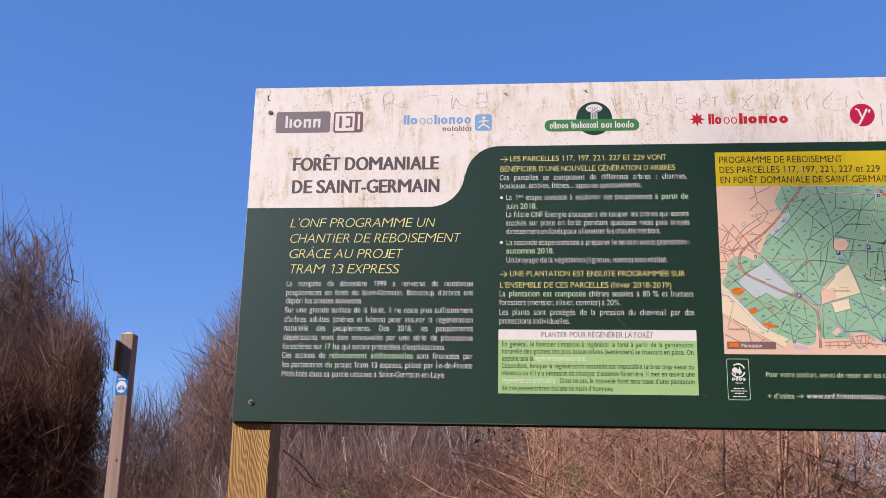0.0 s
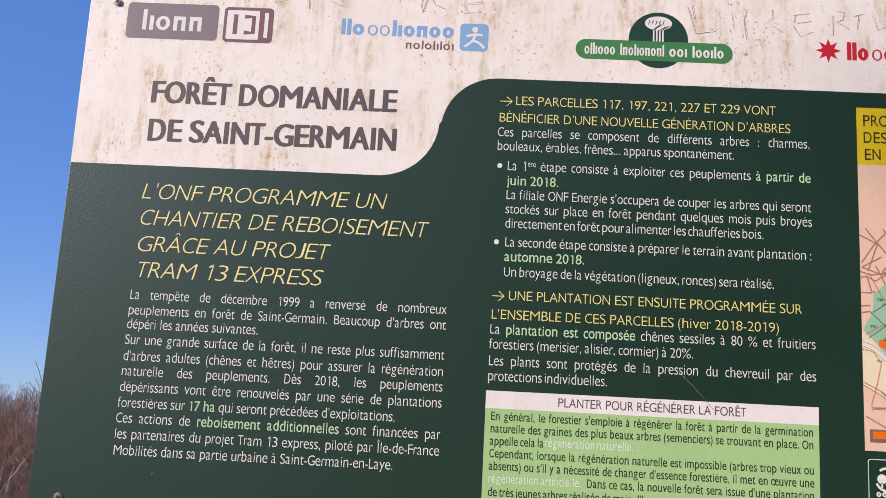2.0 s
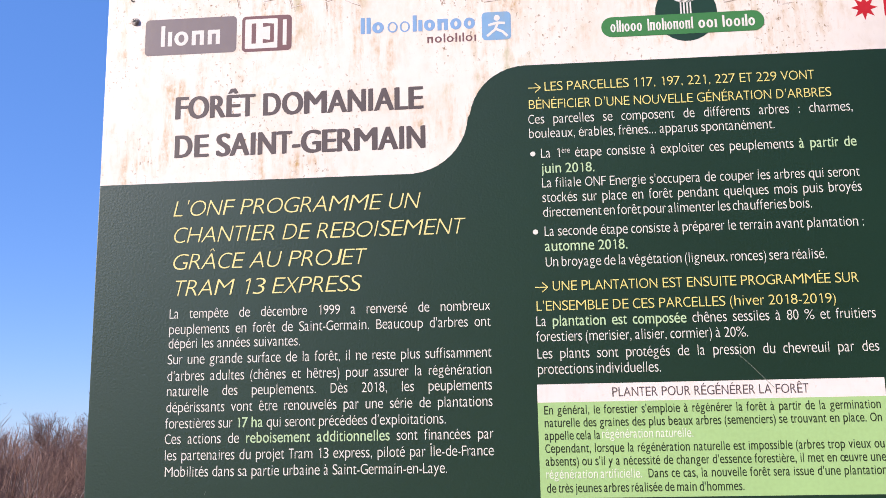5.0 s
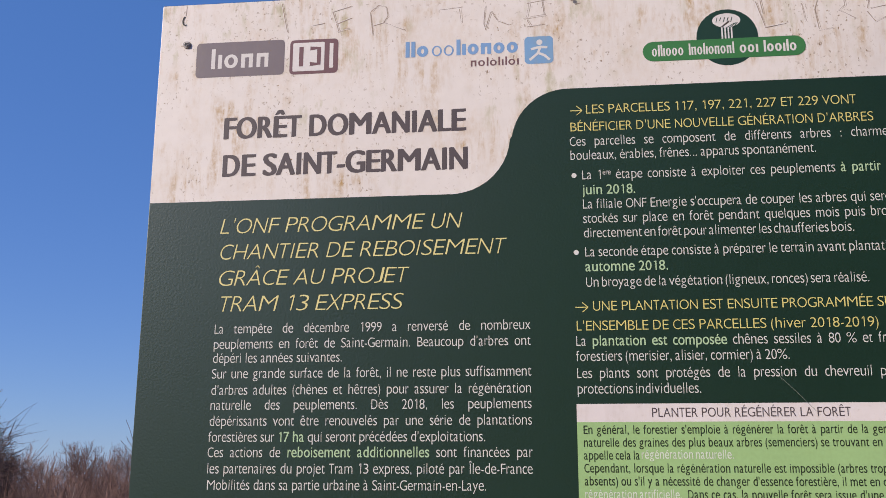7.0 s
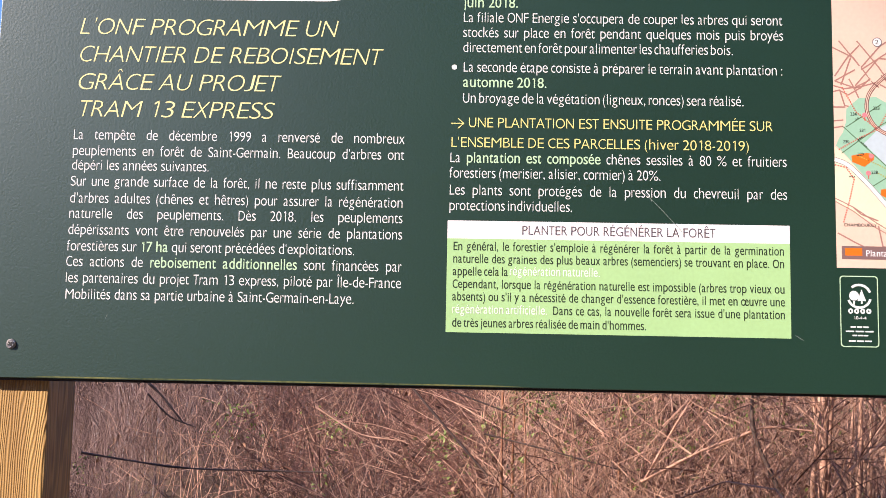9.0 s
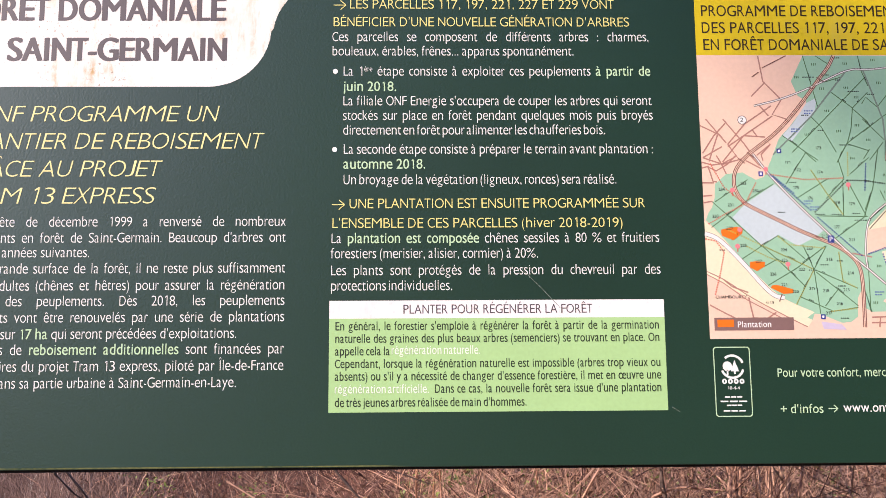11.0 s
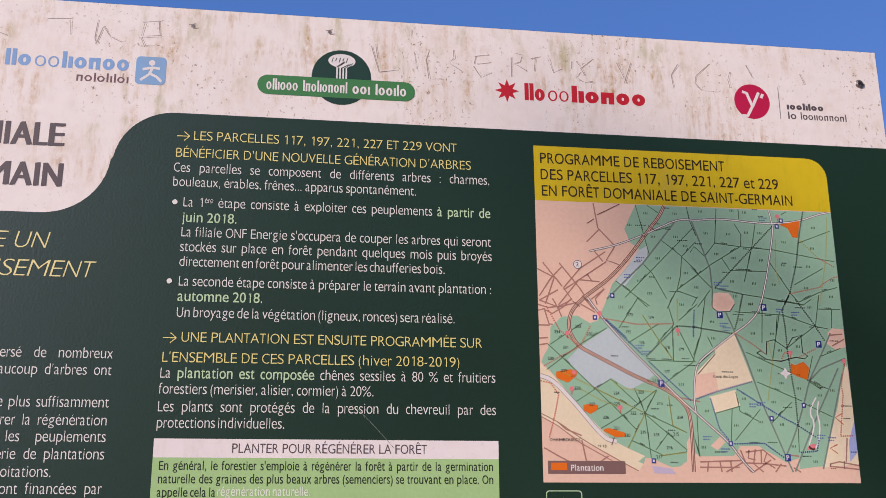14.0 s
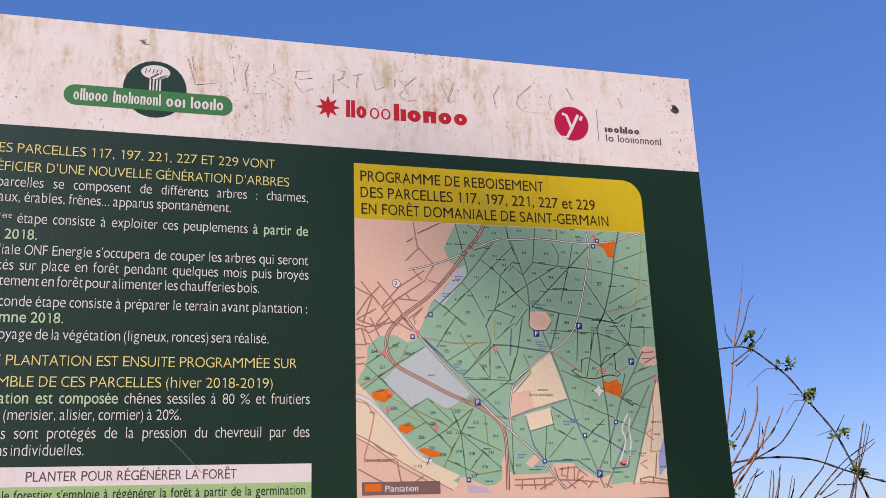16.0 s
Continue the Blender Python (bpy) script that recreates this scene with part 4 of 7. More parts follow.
map_road("rail_line", MAP_RAIL, 0.001, 5, [(1.269, 1.869), (1.261, 1.853), (1.246, 1.835), (1.228, 1.811), (1.208, 1.786), (1.185, 1.762), (1.168, 1.749), (1.149, 1.735), (1.149, 1.735), (1.134, 1.721), (1.126, 1.708), (1.124, 1.692), (1.128, 1.679), (1.137, 1.666), (1.156, 1.656), (1.182, 1.643), (1.209, 1.629), (1.233, 1.619), (1.257, 1.609), (1.276, 1.595), (1.285, 1.581), (1.287, 1.563), (1.287, 1.540), (1.286, 1.502)])
map_road("forest_ride", MAP_RIDE, 0.0022, 3, [(1.358, 1.689), (1.368, 1.667), (1.380, 1.627), (1.390, 1.591), (1.404, 1.557), (1.417, 1.521), (1.425, 1.502)])
map_road("forest_ride", MAP_RIDE, 0.0022, 3, [(1.418, 1.525), (1.435, 1.557), (1.453, 1.602), (1.460, 1.624), (1.481, 1.659), (1.499, 1.692)])
map_road("forest_ride", MAP_RIDE, 0.0022, 3, [(1.460, 1.624), (1.480, 1.642), (1.517, 1.657)])
map_road("forest_ride", MAP_RIDE, 0.0022, 3, [(1.308, 1.848), (1.321, 1.808), (1.330, 1.780), (1.331, 1.752)])
map_road("forest_ride", MAP_RIDE, 0.0022, 3, [(1.348, 1.718), (1.359, 1.690)])
map_road("forest_ride", MAP_RIDE, 0.0022, 3, [(1.428, 1.503), (1.462, 1.568), (1.505, 1.643)])
map_road("forest_ride", MAP_RIDE, 0.0022, 3, [(1.468, 1.506), (1.484, 1.555), (1.510, 1.635)])
map_road("forest_ride", MAP_RIDE, 0.0022, 3, [(1.179, 1.732), (1.233, 1.784), (1.285, 1.848)])
map_road("trunk_road", MAP_STREET, 0.0013, 3, [(1.083, 1.576), (1.108, 1.564), (1.136, 1.543), (1.193, 1.512), (1.211, 1.503)])
map_road("trunk_road", MAP_STREET, 0.0013, 3, [(1.083, 1.572), (1.105, 1.560), (1.133, 1.539), (1.190, 1.508)])
map_road("forest_footpath", MAP_INK, 0.0022, 5, [(1.428, 1.845), (1.335, 1.752)])
map_road("forest_footpath", MAP_INK, 0.0022, 5, [(1.335, 1.752), (1.375, 1.744), (1.369, 1.725)])
map_road("forest_footpath", MAP_INK, 0.0022, 5, [(1.477, 1.869), (1.466, 1.827), (1.459, 1.791), (1.445, 1.748), (1.435, 1.731)])
map_road("forest_footpath", MAP_INK, 0.0022, 5, [(1.374, 1.741), (1.368, 1.719), (1.359, 1.693)])
map_road("forest_footpath", MAP_INK, 0.0022, 5, [(1.443, 1.743), (1.431, 1.724), (1.433, 1.699), (1.433, 1.669), (1.435, 1.634), (1.438, 1.602), (1.438, 1.560)])
map_road("forest_footpath", MAP_INK, 0.0022, 5, [(1.452, 1.739), (1.473, 1.709), (1.490, 1.680)])
map_road("forest_footpath", MAP_INK, 0.0022, 5, [(1.276, 1.697), (1.307, 1.696)])
map_road("forest_footpath", MAP_INK, 0.0022, 5, [(1.276, 1.697), (1.229, 1.653)])
map_road("forest_footpath", MAP_INK, 0.0022, 5, [(1.300, 1.696), (1.356, 1.688)])
map_road("blue_trail", MAP_NAVY, 0.0022, 5, [(1.297, 1.598), (1.325, 1.608), (1.354, 1.616), (1.379, 1.623)])
map_road("blue_trail", MAP_NAVY, 0.0022, 5, [(1.355, 1.612), (1.389, 1.591), (1.416, 1.575), (1.436, 1.565), (1.463, 1.548)])
map_road("blue_trail", MAP_NAVY, 0.0022, 5, [(1.438, 1.528), (1.462, 1.530), (1.466, 1.546)])
map_road("red_footpath", MAP_RED, 0.0018, 5, [(1.174, 1.705), (1.219, 1.698), (1.272, 1.700)])
map_road("red_footpath", MAP_RED, 0.0018, 5, [(1.094, 1.720), (1.111, 1.688), (1.137, 1.666)])
map_road("red_footpath", MAP_RED, 0.0018, 5, [(1.154, 1.694), (1.141, 1.670)])
map_road("red_footpath", MAP_RED, 0.0018, 5, [(1.137, 1.665), (1.113, 1.653), (1.087, 1.638)])
map_road("red_footpath", MAP_RED, 0.0018, 5, [(1.083, 1.619), (1.097, 1.616), (1.107, 1.601), (1.100, 1.571), (1.092, 1.544)])
map_road("red_footpath", MAP_RED, 0.0018, 5, [(1.445, 1.747), (1.489, 1.757), (1.509, 1.771), (1.520, 1.774)])
map_road("red_footpath", MAP_RED, 0.0018, 5, [(1.493, 1.800), (1.517, 1.787)])
map_road("red_footpath", MAP_RED, 0.0018, 5, [(1.358, 1.689), (1.380, 1.676), (1.402, 1.660)])
map_road("red_footpath", MAP_RED, 0.0018, 5, [(1.422, 1.651), (1.428, 1.663), (1.437, 1.662)])
map_road("red_footpath", MAP_RED, 0.0018, 5, [(1.515, 1.652), (1.507, 1.619), (1.508, 1.606), (1.498, 1.550), (1.517, 1.551)])
map_road("red_footpath", MAP_RED, 0.0018, 5, [(1.447, 1.656), (1.476, 1.670)])
map_road("ochre_trail", MAP_OCHRE, 0.0017, 5, [(1.111, 1.632), (1.139, 1.619), (1.157, 1.610), (1.224, 1.578)])
map_road("ochre_trail", MAP_OCHRE, 0.0017, 5, [(1.179, 1.622), (1.192, 1.611), (1.241, 1.606)])
map_road("ochre_trail", MAP_OCHRE, 0.0017, 5, [(1.406, 1.679), (1.410, 1.652), (1.398, 1.596)])
map_road("ochre_trail", MAP_OCHRE, 0.0017, 5, [(1.513, 1.861), (1.505, 1.802), (1.487, 1.729)])
map_road("ochre_trail", MAP_OCHRE, 0.0017, 5, [(1.258, 1.601), (1.261, 1.563), (1.280, 1.553)])
map_road("ochre_trail", MAP_OCHRE, 0.0017, 5, [(1.137, 1.609), (1.163, 1.595), (1.189, 1.585)])
map_road("ochre_trail", MAP_OCHRE, 0.0017, 5, [(1.431, 1.825), (1.427, 1.784), (1.431, 1.759)])
map_road("ochre_trail", MAP_OCHRE, 0.0017, 5, [(1.228, 1.711), (1.249, 1.677), (1.268, 1.650)])
map_road("ochre_trail", MAP_OCHRE, 0.0017, 5, [(1.198, 1.532), (1.224, 1.578)])
map_road("ochre_trail", MAP_OCHRE, 0.0017, 5, [(1.243, 1.523), (1.278, 1.527)])
map_road("ochre_trail", MAP_OCHRE, 0.0017, 5, [(1.279, 1.735), (1.277, 1.701)])
map_road("ochre_trail", MAP_OCHRE, 0.0017, 5, [(1.466, 1.827), (1.493, 1.800)])
map_road("loop_trail", MAP_INK, 0.0013, 5, [(1.388, 1.662), (1.394, 1.665), (1.402, 1.660), (1.404, 1.678), (1.415, 1.681), (1.432, 1.669), (1.442, 1.684), (1.455, 1.688), (1.455, 1.664), (1.462, 1.659), (1.457, 1.655), (1.444, 1.657), (1.422, 1.651), (1.402, 1.653), (1.388, 1.662)])
map_road("loop_trail", MAP_INK, 0.0011, 5, [(1.303, 1.645), (1.327, 1.665), (1.328, 1.659), (1.301, 1.631)])
map_road("loop_trail", MAP_INK, 0.0011, 5, [(1.331, 1.752), (1.329, 1.727), (1.329, 1.724), (1.337, 1.718), (1.354, 1.719), (1.362, 1.730)])
map_road("pool_outline", MAP_WHITE, 0.002, 5, [(1.468, 1.602), (1.459, 1.589), (1.457, 1.578), (1.462, 1.570), (1.459, 1.555), (1.449, 1.535), (1.459, 1.531), (1.466, 1.544), (1.470, 1.565), (1.467, 1.581), (1.471, 1.597)])
map_area("pool_plot", MAP_PINK, 5, [(1.447, 1.532), (1.452, 1.538), (1.461, 1.540), (1.459, 1.531)])
map_road("viewpoint_mark", MAP_RED, 0.0016, 5, [(1.504, 1.581), (1.493, 1.575), (1.504, 1.566)])
map_road("viewpoint_mark", MAP_RED, 0.0016, 5, [(1.492, 1.539), (1.481, 1.534), (1.491, 1.527)])
for pts in [[(1.227, 1.869), (1.243, 1.798)], [(1.244, 1.869), (1.260, 1.858)], [(1.205, 1.735), (1.309, 1.838)], [(1.261, 1.819), (1.290, 1.796)], [(1.233, 1.784), (1.246, 1.770), (1.264, 1.735)], [(1.193, 1.758), (1.218, 1.739), (1.239, 1.724)], [(1.290, 1.796), (1.286, 1.767), (1.280, 1.748)], [(1.290, 1.796), (1.312, 1.818)], [(1.290, 1.795), (1.310, 1.776)], [(1.279, 1.747), (1.310, 1.770)], [(1.279, 1.747), (1.264, 1.721)], [(1.279, 1.747), (1.308, 1.737)]]:
    ALLEES.append(pts)
for pts in [[(1.302, 1.869), (1.305, 1.849), (1.313, 1.827)], [(1.254, 1.832), (1.277, 1.839)], [(1.346, 1.868), (1.340, 1.817)], [(1.379, 1.869), (1.379, 1.854)], [(1.371, 1.847), (1.380, 1.831), (1.378, 1.813)], [(1.403, 1.849), (1.395, 1.814), (1.379, 1.762)], [(1.302, 1.781), (1.330, 1.752)], [(1.325, 1.799), (1.340, 1.817)], [(1.340, 1.817), (1.377, 1.813), (1.427, 1.810), (1.499, 1.798), (1.517, 1.796)], [(1.377, 1.813), (1.331, 1.785), (1.302, 1.763)], [(1.349, 1.795), (1.359, 1.778)], [(1.359, 1.778), (1.413, 1.778)]]:
    ALLEES.append(pts)
for pts in [[(1.420, 1.790), (1.446, 1.748)], [(1.464, 1.821), (1.515, 1.841)], [(1.443, 1.863), (1.452, 1.868)], [(1.445, 1.748), (1.457, 1.735)], [(1.457, 1.735), (1.489, 1.750), (1.517, 1.758)], [(1.453, 1.760), (1.498, 1.785)], [(1.375, 1.744), (1.407, 1.740), (1.463, 1.732)], [(1.303, 1.802), (1.309, 1.811), (1.325, 1.796)], [(1.308, 1.724), (1.328, 1.749)], [(1.177, 1.692), (1.139, 1.669), (1.092, 1.634)], [(1.098, 1.668), (1.143, 1.698)], [(1.094, 1.669), (1.146, 1.620), (1.181, 1.587), (1.211, 1.556)]]:
    ALLEES.append(pts)
for pts in [[(1.130, 1.592), (1.179, 1.623), (1.213, 1.592)], [(1.157, 1.610), (1.224, 1.578), (1.280, 1.553)], [(1.162, 1.557), (1.202, 1.580), (1.241, 1.609)], [(1.149, 1.577), (1.177, 1.592), (1.189, 1.585)], [(1.198, 1.532), (1.224, 1.578)], [(1.224, 1.578), (1.229, 1.520)], [(1.224, 1.578), (1.211, 1.611)], [(1.224, 1.578), (1.242, 1.609)], [(1.226, 1.575), (1.279, 1.530)], [(1.236, 1.530), (1.255, 1.553)], [(1.246, 1.523), (1.279, 1.528)], [(1.204, 1.542), (1.246, 1.523)]]:
    ALLEES.append(pts)
for pts in [[(1.258, 1.601), (1.261, 1.563)], [(1.194, 1.692), (1.223, 1.735)], [(1.206, 1.672), (1.250, 1.699)], [(1.222, 1.735), (1.236, 1.722)], [(1.228, 1.711), (1.249, 1.677), (1.268, 1.650)], [(1.246, 1.672), (1.272, 1.699)], [(1.272, 1.699), (1.266, 1.724), (1.272, 1.737)], [(1.280, 1.705), (1.307, 1.728)], [(1.276, 1.697), (1.298, 1.649)], [(1.270, 1.697), (1.268, 1.649)], [(1.234, 1.649), (1.300, 1.648)], [(1.295, 1.647), (1.255, 1.619)]]:
    ALLEES.append(pts)
for pts in [[(1.295, 1.647), (1.306, 1.676)], [(1.320, 1.739), (1.309, 1.684), (1.297, 1.657)], [(1.300, 1.726), (1.309, 1.739)], [(1.319, 1.683), (1.325, 1.669)], [(1.361, 1.719), (1.432, 1.716), (1.478, 1.701), (1.496, 1.698)], [(1.403, 1.737), (1.397, 1.676)], [(1.423, 1.715), (1.418, 1.685)], [(1.427, 1.721), (1.410, 1.652)], [(1.410, 1.739), (1.463, 1.731), (1.476, 1.740)], [(1.432, 1.669), (1.479, 1.703)], [(1.372, 1.663), (1.427, 1.639), (1.459, 1.626), (1.489, 1.613)], [(1.385, 1.622), (1.447, 1.597)]]:
    ALLEES.append(pts)
for pts in [[(1.432, 1.595), (1.401, 1.567)], [(1.386, 1.585), (1.347, 1.543)], [(1.346, 1.585), (1.341, 1.541)], [(1.353, 1.608), (1.357, 1.582), (1.382, 1.569)], [(1.438, 1.560), (1.436, 1.528)], [(1.449, 1.594), (1.489, 1.576)], [(1.481, 1.659), (1.512, 1.671)], [(1.469, 1.659), (1.458, 1.624)], [(1.485, 1.726), (1.518, 1.726)], [(1.505, 1.727), (1.502, 1.699)], [(1.460, 1.624), (1.477, 1.613)], [(1.488, 1.746), (1.478, 1.701)]]:
    ALLEES.append(pts)
for pts in [[(1.322, 1.579), (1.358, 1.589)], [(1.296, 1.589), (1.295, 1.522)]]:
    ALLEES.append(pts)
for pts in [[(1.166, 1.869), (1.171, 1.833), (1.194, 1.808)], [(1.173, 1.831), (1.154, 1.812)], [(1.194, 1.807), (1.181, 1.787), (1.199, 1.781)], [(1.180, 1.799), (1.143, 1.774), (1.119, 1.746)], [(1.114, 1.781), (1.141, 1.747), (1.148, 1.736)], [(1.164, 1.800), (1.176, 1.785)], [(1.141, 1.758), (1.170, 1.756)], [(1.153, 1.766), (1.159, 1.757)], [(1.091, 1.781), (1.117, 1.748)], [(1.083, 1.772), (1.109, 1.759), (1.117, 1.748)], [(1.085, 1.734), (1.101, 1.758), (1.117, 1.775)], [(1.085, 1.728), (1.111, 1.743)]]:
    STREETS.append(pts)
for pts in [[(1.119, 1.743), (1.181, 1.785)], [(1.111, 1.722), (1.141, 1.758)], [(1.085, 1.728), (1.111, 1.719), (1.143, 1.728)], [(1.093, 1.723), (1.106, 1.759)], [(1.157, 1.731), (1.176, 1.746), (1.171, 1.751)], [(1.146, 1.734), (1.160, 1.717)], [(1.176, 1.746), (1.163, 1.732), (1.165, 1.724)], [(1.119, 1.746), (1.130, 1.730), (1.111, 1.720)], [(1.083, 1.714), (1.090, 1.716), (1.102, 1.710), (1.117, 1.719), (1.130, 1.732)], [(1.083, 1.722), (1.097, 1.718), (1.117, 1.721)], [(1.091, 1.717), (1.097, 1.696), (1.102, 1.695)], [(1.083, 1.694), (1.098, 1.694)]]:
    STREETS.append(pts)
for pts in [[(1.083, 1.676), (1.095, 1.677)], [(1.083, 1.667), (1.094, 1.669)], [(1.103, 1.731), (1.109, 1.720), (1.115, 1.706)], [(1.085, 1.532), (1.107, 1.520), (1.123, 1.512)], [(1.136, 1.542), (1.141, 1.515)], [(1.141, 1.515), (1.159, 1.514), (1.171, 1.522)], [(1.105, 1.565), (1.115, 1.556), (1.136, 1.548)], [(1.142, 1.724), (1.162, 1.713)], [(1.296, 1.515), (1.353, 1.517)], [(1.295, 1.508), (1.350, 1.508)], [(1.357, 1.514), (1.387, 1.513), (1.416, 1.510)], [(1.353, 1.531), (1.361, 1.508), (1.366, 1.502)]]:
    STREETS.append(pts)
for pts in [[(1.360, 1.528), (1.385, 1.531), (1.401, 1.518)], [(1.374, 1.532), (1.370, 1.513), (1.383, 1.502)], [(1.382, 1.530), (1.381, 1.513)], [(1.395, 1.518), (1.369, 1.502)], [(1.307, 1.515), (1.305, 1.502)], [(1.323, 1.516), (1.325, 1.502)], [(1.338, 1.516), (1.339, 1.502)], [(1.347, 1.528), (1.356, 1.515)], [(1.356, 1.515), (1.331, 1.502)], [(1.409, 1.513), (1.400, 1.502)], [(1.365, 1.531), (1.363, 1.520), (1.373, 1.518)], [(1.390, 1.528), (1.385, 1.516), (1.400, 1.507)]]:
    STREETS.append(pts)
for pts in [[(1.507, 1.548), (1.502, 1.516)], [(1.479, 1.513), (1.492, 1.516), (1.520, 1.511)], [(1.479, 1.510), (1.520, 1.506)], [(1.426, 1.508), (1.436, 1.502)], [(1.498, 1.689), (1.517, 1.691)], [(1.500, 1.674), (1.519, 1.684)], [(1.418, 1.525), (1.435, 1.523)], [(1.276, 1.599), (1.302, 1.594)]]:
    STREETS.append(pts)
for pts in [[(1.156, 1.839), (1.166, 1.846)], [(1.171, 1.852), (1.204, 1.869)], [(1.229, 1.622), (1.236, 1.617)], [(1.176, 1.536), (1.180, 1.546)], [(1.133, 1.665), (1.141, 1.669)], [(1.131, 1.728), (1.141, 1.720)], [(1.144, 1.736), (1.153, 1.728)], [(1.244, 1.839), (1.254, 1.832)], [(1.233, 1.825), (1.240, 1.822)], [(1.479, 1.514), (1.478, 1.509)], [(1.499, 1.517), (1.498, 1.507)]]:
    INK_TICKS.append(pts)
for s, x, z in [("171", 1.198, 1.721), ("172", 1.211, 1.711), ("174", 1.240, 1.708), ("175", 1.207, 1.687), ("176", 1.225, 1.673), ("178", 1.260, 1.667), ("179", 1.280, 1.665), ("177", 1.258, 1.634), ("211", 1.277, 1.617), ("212", 1.241, 1.622), ("213", 1.245, 1.591)]:
    NUMBERS.append((s, x, z))
for s, x, z in [("214", 1.272, 1.573), ("215", 1.265, 1.551), ("216", 1.255, 1.533), ("217", 1.240, 1.521), ("218", 1.238, 1.550), ("219", 1.220, 1.553), ("220", 1.198, 1.549), ("221", 1.184, 1.558), ("222", 1.208, 1.578), ("223", 1.220, 1.606), ("224", 1.186, 1.604)]:
    NUMBERS.append((s, x, z))
for s, x, z in [("225", 1.186, 1.590), ("226", 1.170, 1.572), ("227", 1.152, 1.589), ("228", 1.133, 1.610), ("229", 1.116, 1.633), ("230", 1.098, 1.649), ("231", 1.119, 1.664), ("232", 1.153, 1.683), ("233", 1.137, 1.693), ("234", 1.108, 1.685), ("173", 1.240, 1.741)]:
    NUMBERS.append((s, x, z))
PARCELS += [(1.241, 1.857), (1.284, 1.858), (1.217, 1.839), (1.250, 1.823), (1.283, 1.824), (1.296, 1.811), (1.255, 1.792), (1.269, 1.764), (1.294, 1.772), (1.226, 1.759), (1.285, 1.727), (1.322, 1.863), (1.369, 1.866), (1.388, 1.864), (1.328, 1.831), (1.361, 1.831), (1.388, 1.834), (1.408, 1.834), (1.443, 1.822), (1.485, 1.814), (1.341, 1.801), (1.366, 1.796), (1.407, 1.794), (1.439, 1.788), (1.476, 1.787), (1.361, 1.762), (1.393, 1.760), (1.423, 1.759), (1.470, 1.756), (1.511, 1.768)]
PARCELS += [(1.364, 1.741), (1.490, 1.845), (1.385, 1.730), (1.506, 1.744), (1.308, 1.752), (1.386, 1.731), (1.327, 1.681), (1.327, 1.704), (1.369, 1.708), (1.385, 1.689), (1.413, 1.689), (1.446, 1.695), (1.422, 1.666), (1.449, 1.672), (1.390, 1.638), (1.420, 1.621), (1.444, 1.614), (1.406, 1.595), (1.364, 1.599), (1.310, 1.582), (1.350, 1.563), (1.385, 1.568), (1.415, 1.565), (1.429, 1.536), (1.452, 1.566), (1.478, 1.565), (1.493, 1.612), (1.474, 1.605), (1.302, 1.534), (1.458, 1.516)]
PARCELS += [(1.506, 1.744), (1.472, 1.728)]
PARKING += [(1.249, 1.618), (1.404, 1.726), (1.339, 1.714), (1.480, 1.676), (1.419, 1.521)]
STOPS += [(1.187, 1.737), (1.161, 1.706), (1.232, 1.516), (1.340, 1.539), (1.401, 1.573), (1.449, 1.591), (1.435, 1.845), (1.442, 1.854)]
PINS += [(1.122, 1.684), (1.277, 1.691), (1.129, 1.631), (1.125, 1.609), (1.190, 1.585), (1.168, 1.712), (1.437, 1.663), (1.437, 1.860), (1.515, 1.653)]
STATIONS += [(1.428, 1.724), (1.344, 1.702), (1.348, 1.696), (1.377, 1.592), (1.388, 1.594), (1.470, 1.551), (1.485, 1.548), (1.450, 1.720), (1.222, 1.669), (1.230, 1.661), (1.340, 1.760), (1.349, 1.755), (1.415, 1.857), (1.230, 1.792), (1.211, 1.767), (1.332, 1.532), (1.308, 1.548)]
ROAD_LABELS += [(1.232, 1.839), (1.274, 1.866), (1.258, 1.842), (1.276, 1.835), (1.292, 1.819), (1.248, 1.765), (1.276, 1.745), (1.227, 1.786), (1.407, 1.869), (1.415, 1.859), (1.388, 1.810), (1.400, 1.812), (1.355, 1.775), (1.375, 1.780), (1.392, 1.778), (1.444, 1.791), (1.318, 1.815), (1.437, 1.735), (1.461, 1.786), (1.431, 1.735), (1.457, 1.727), (1.365, 1.715), (1.412, 1.715), (1.476, 1.700), (1.343, 1.635)]
ROAD_LABELS += [(1.188, 1.654), (1.237, 1.651), (1.259, 1.651), (1.287, 1.652), (1.289, 1.643), (1.224, 1.577), (1.240, 1.584), (1.262, 1.589), (1.205, 1.694), (1.261, 1.556), (1.262, 1.514), (1.108, 1.604), (1.324, 1.528), (1.374, 1.541), (1.400, 1.541), (1.426, 1.588), (1.480, 1.616), (1.510, 1.591), (1.512, 1.574), (1.486, 1.507), (1.447, 1.523), (1.304, 1.643), (1.504, 1.681), (1.423, 1.634), (1.517, 1.529)]
TRAILS = [((1.173, 1.704), (1.226, 1.654)), ((1.233, 1.646), (1.290, 1.593)), ((1.177, 1.702), (1.205, 1.677)), ((1.316, 1.597), (1.325, 1.559)), ((1.325, 1.559), (1.339, 1.541)), ((1.342, 1.538), (1.387, 1.539)), ((1.387, 1.539), (1.415, 1.519)), ((1.298, 1.683), (1.302, 1.722))]
stroke_part("map_allee", ALLEES, 0.0012, MAP_ALLEE, MAP_Y - 0.0005)
stroke_part("map_street", STREETS, 0.0019, MAP_STREET, MAP_Y - 0.0005)
stroke_part("map_tick", INK_TICKS, 0.0013, MAP_RAIL, MAP_Y - 0.0012)
rng = random.Random(23)
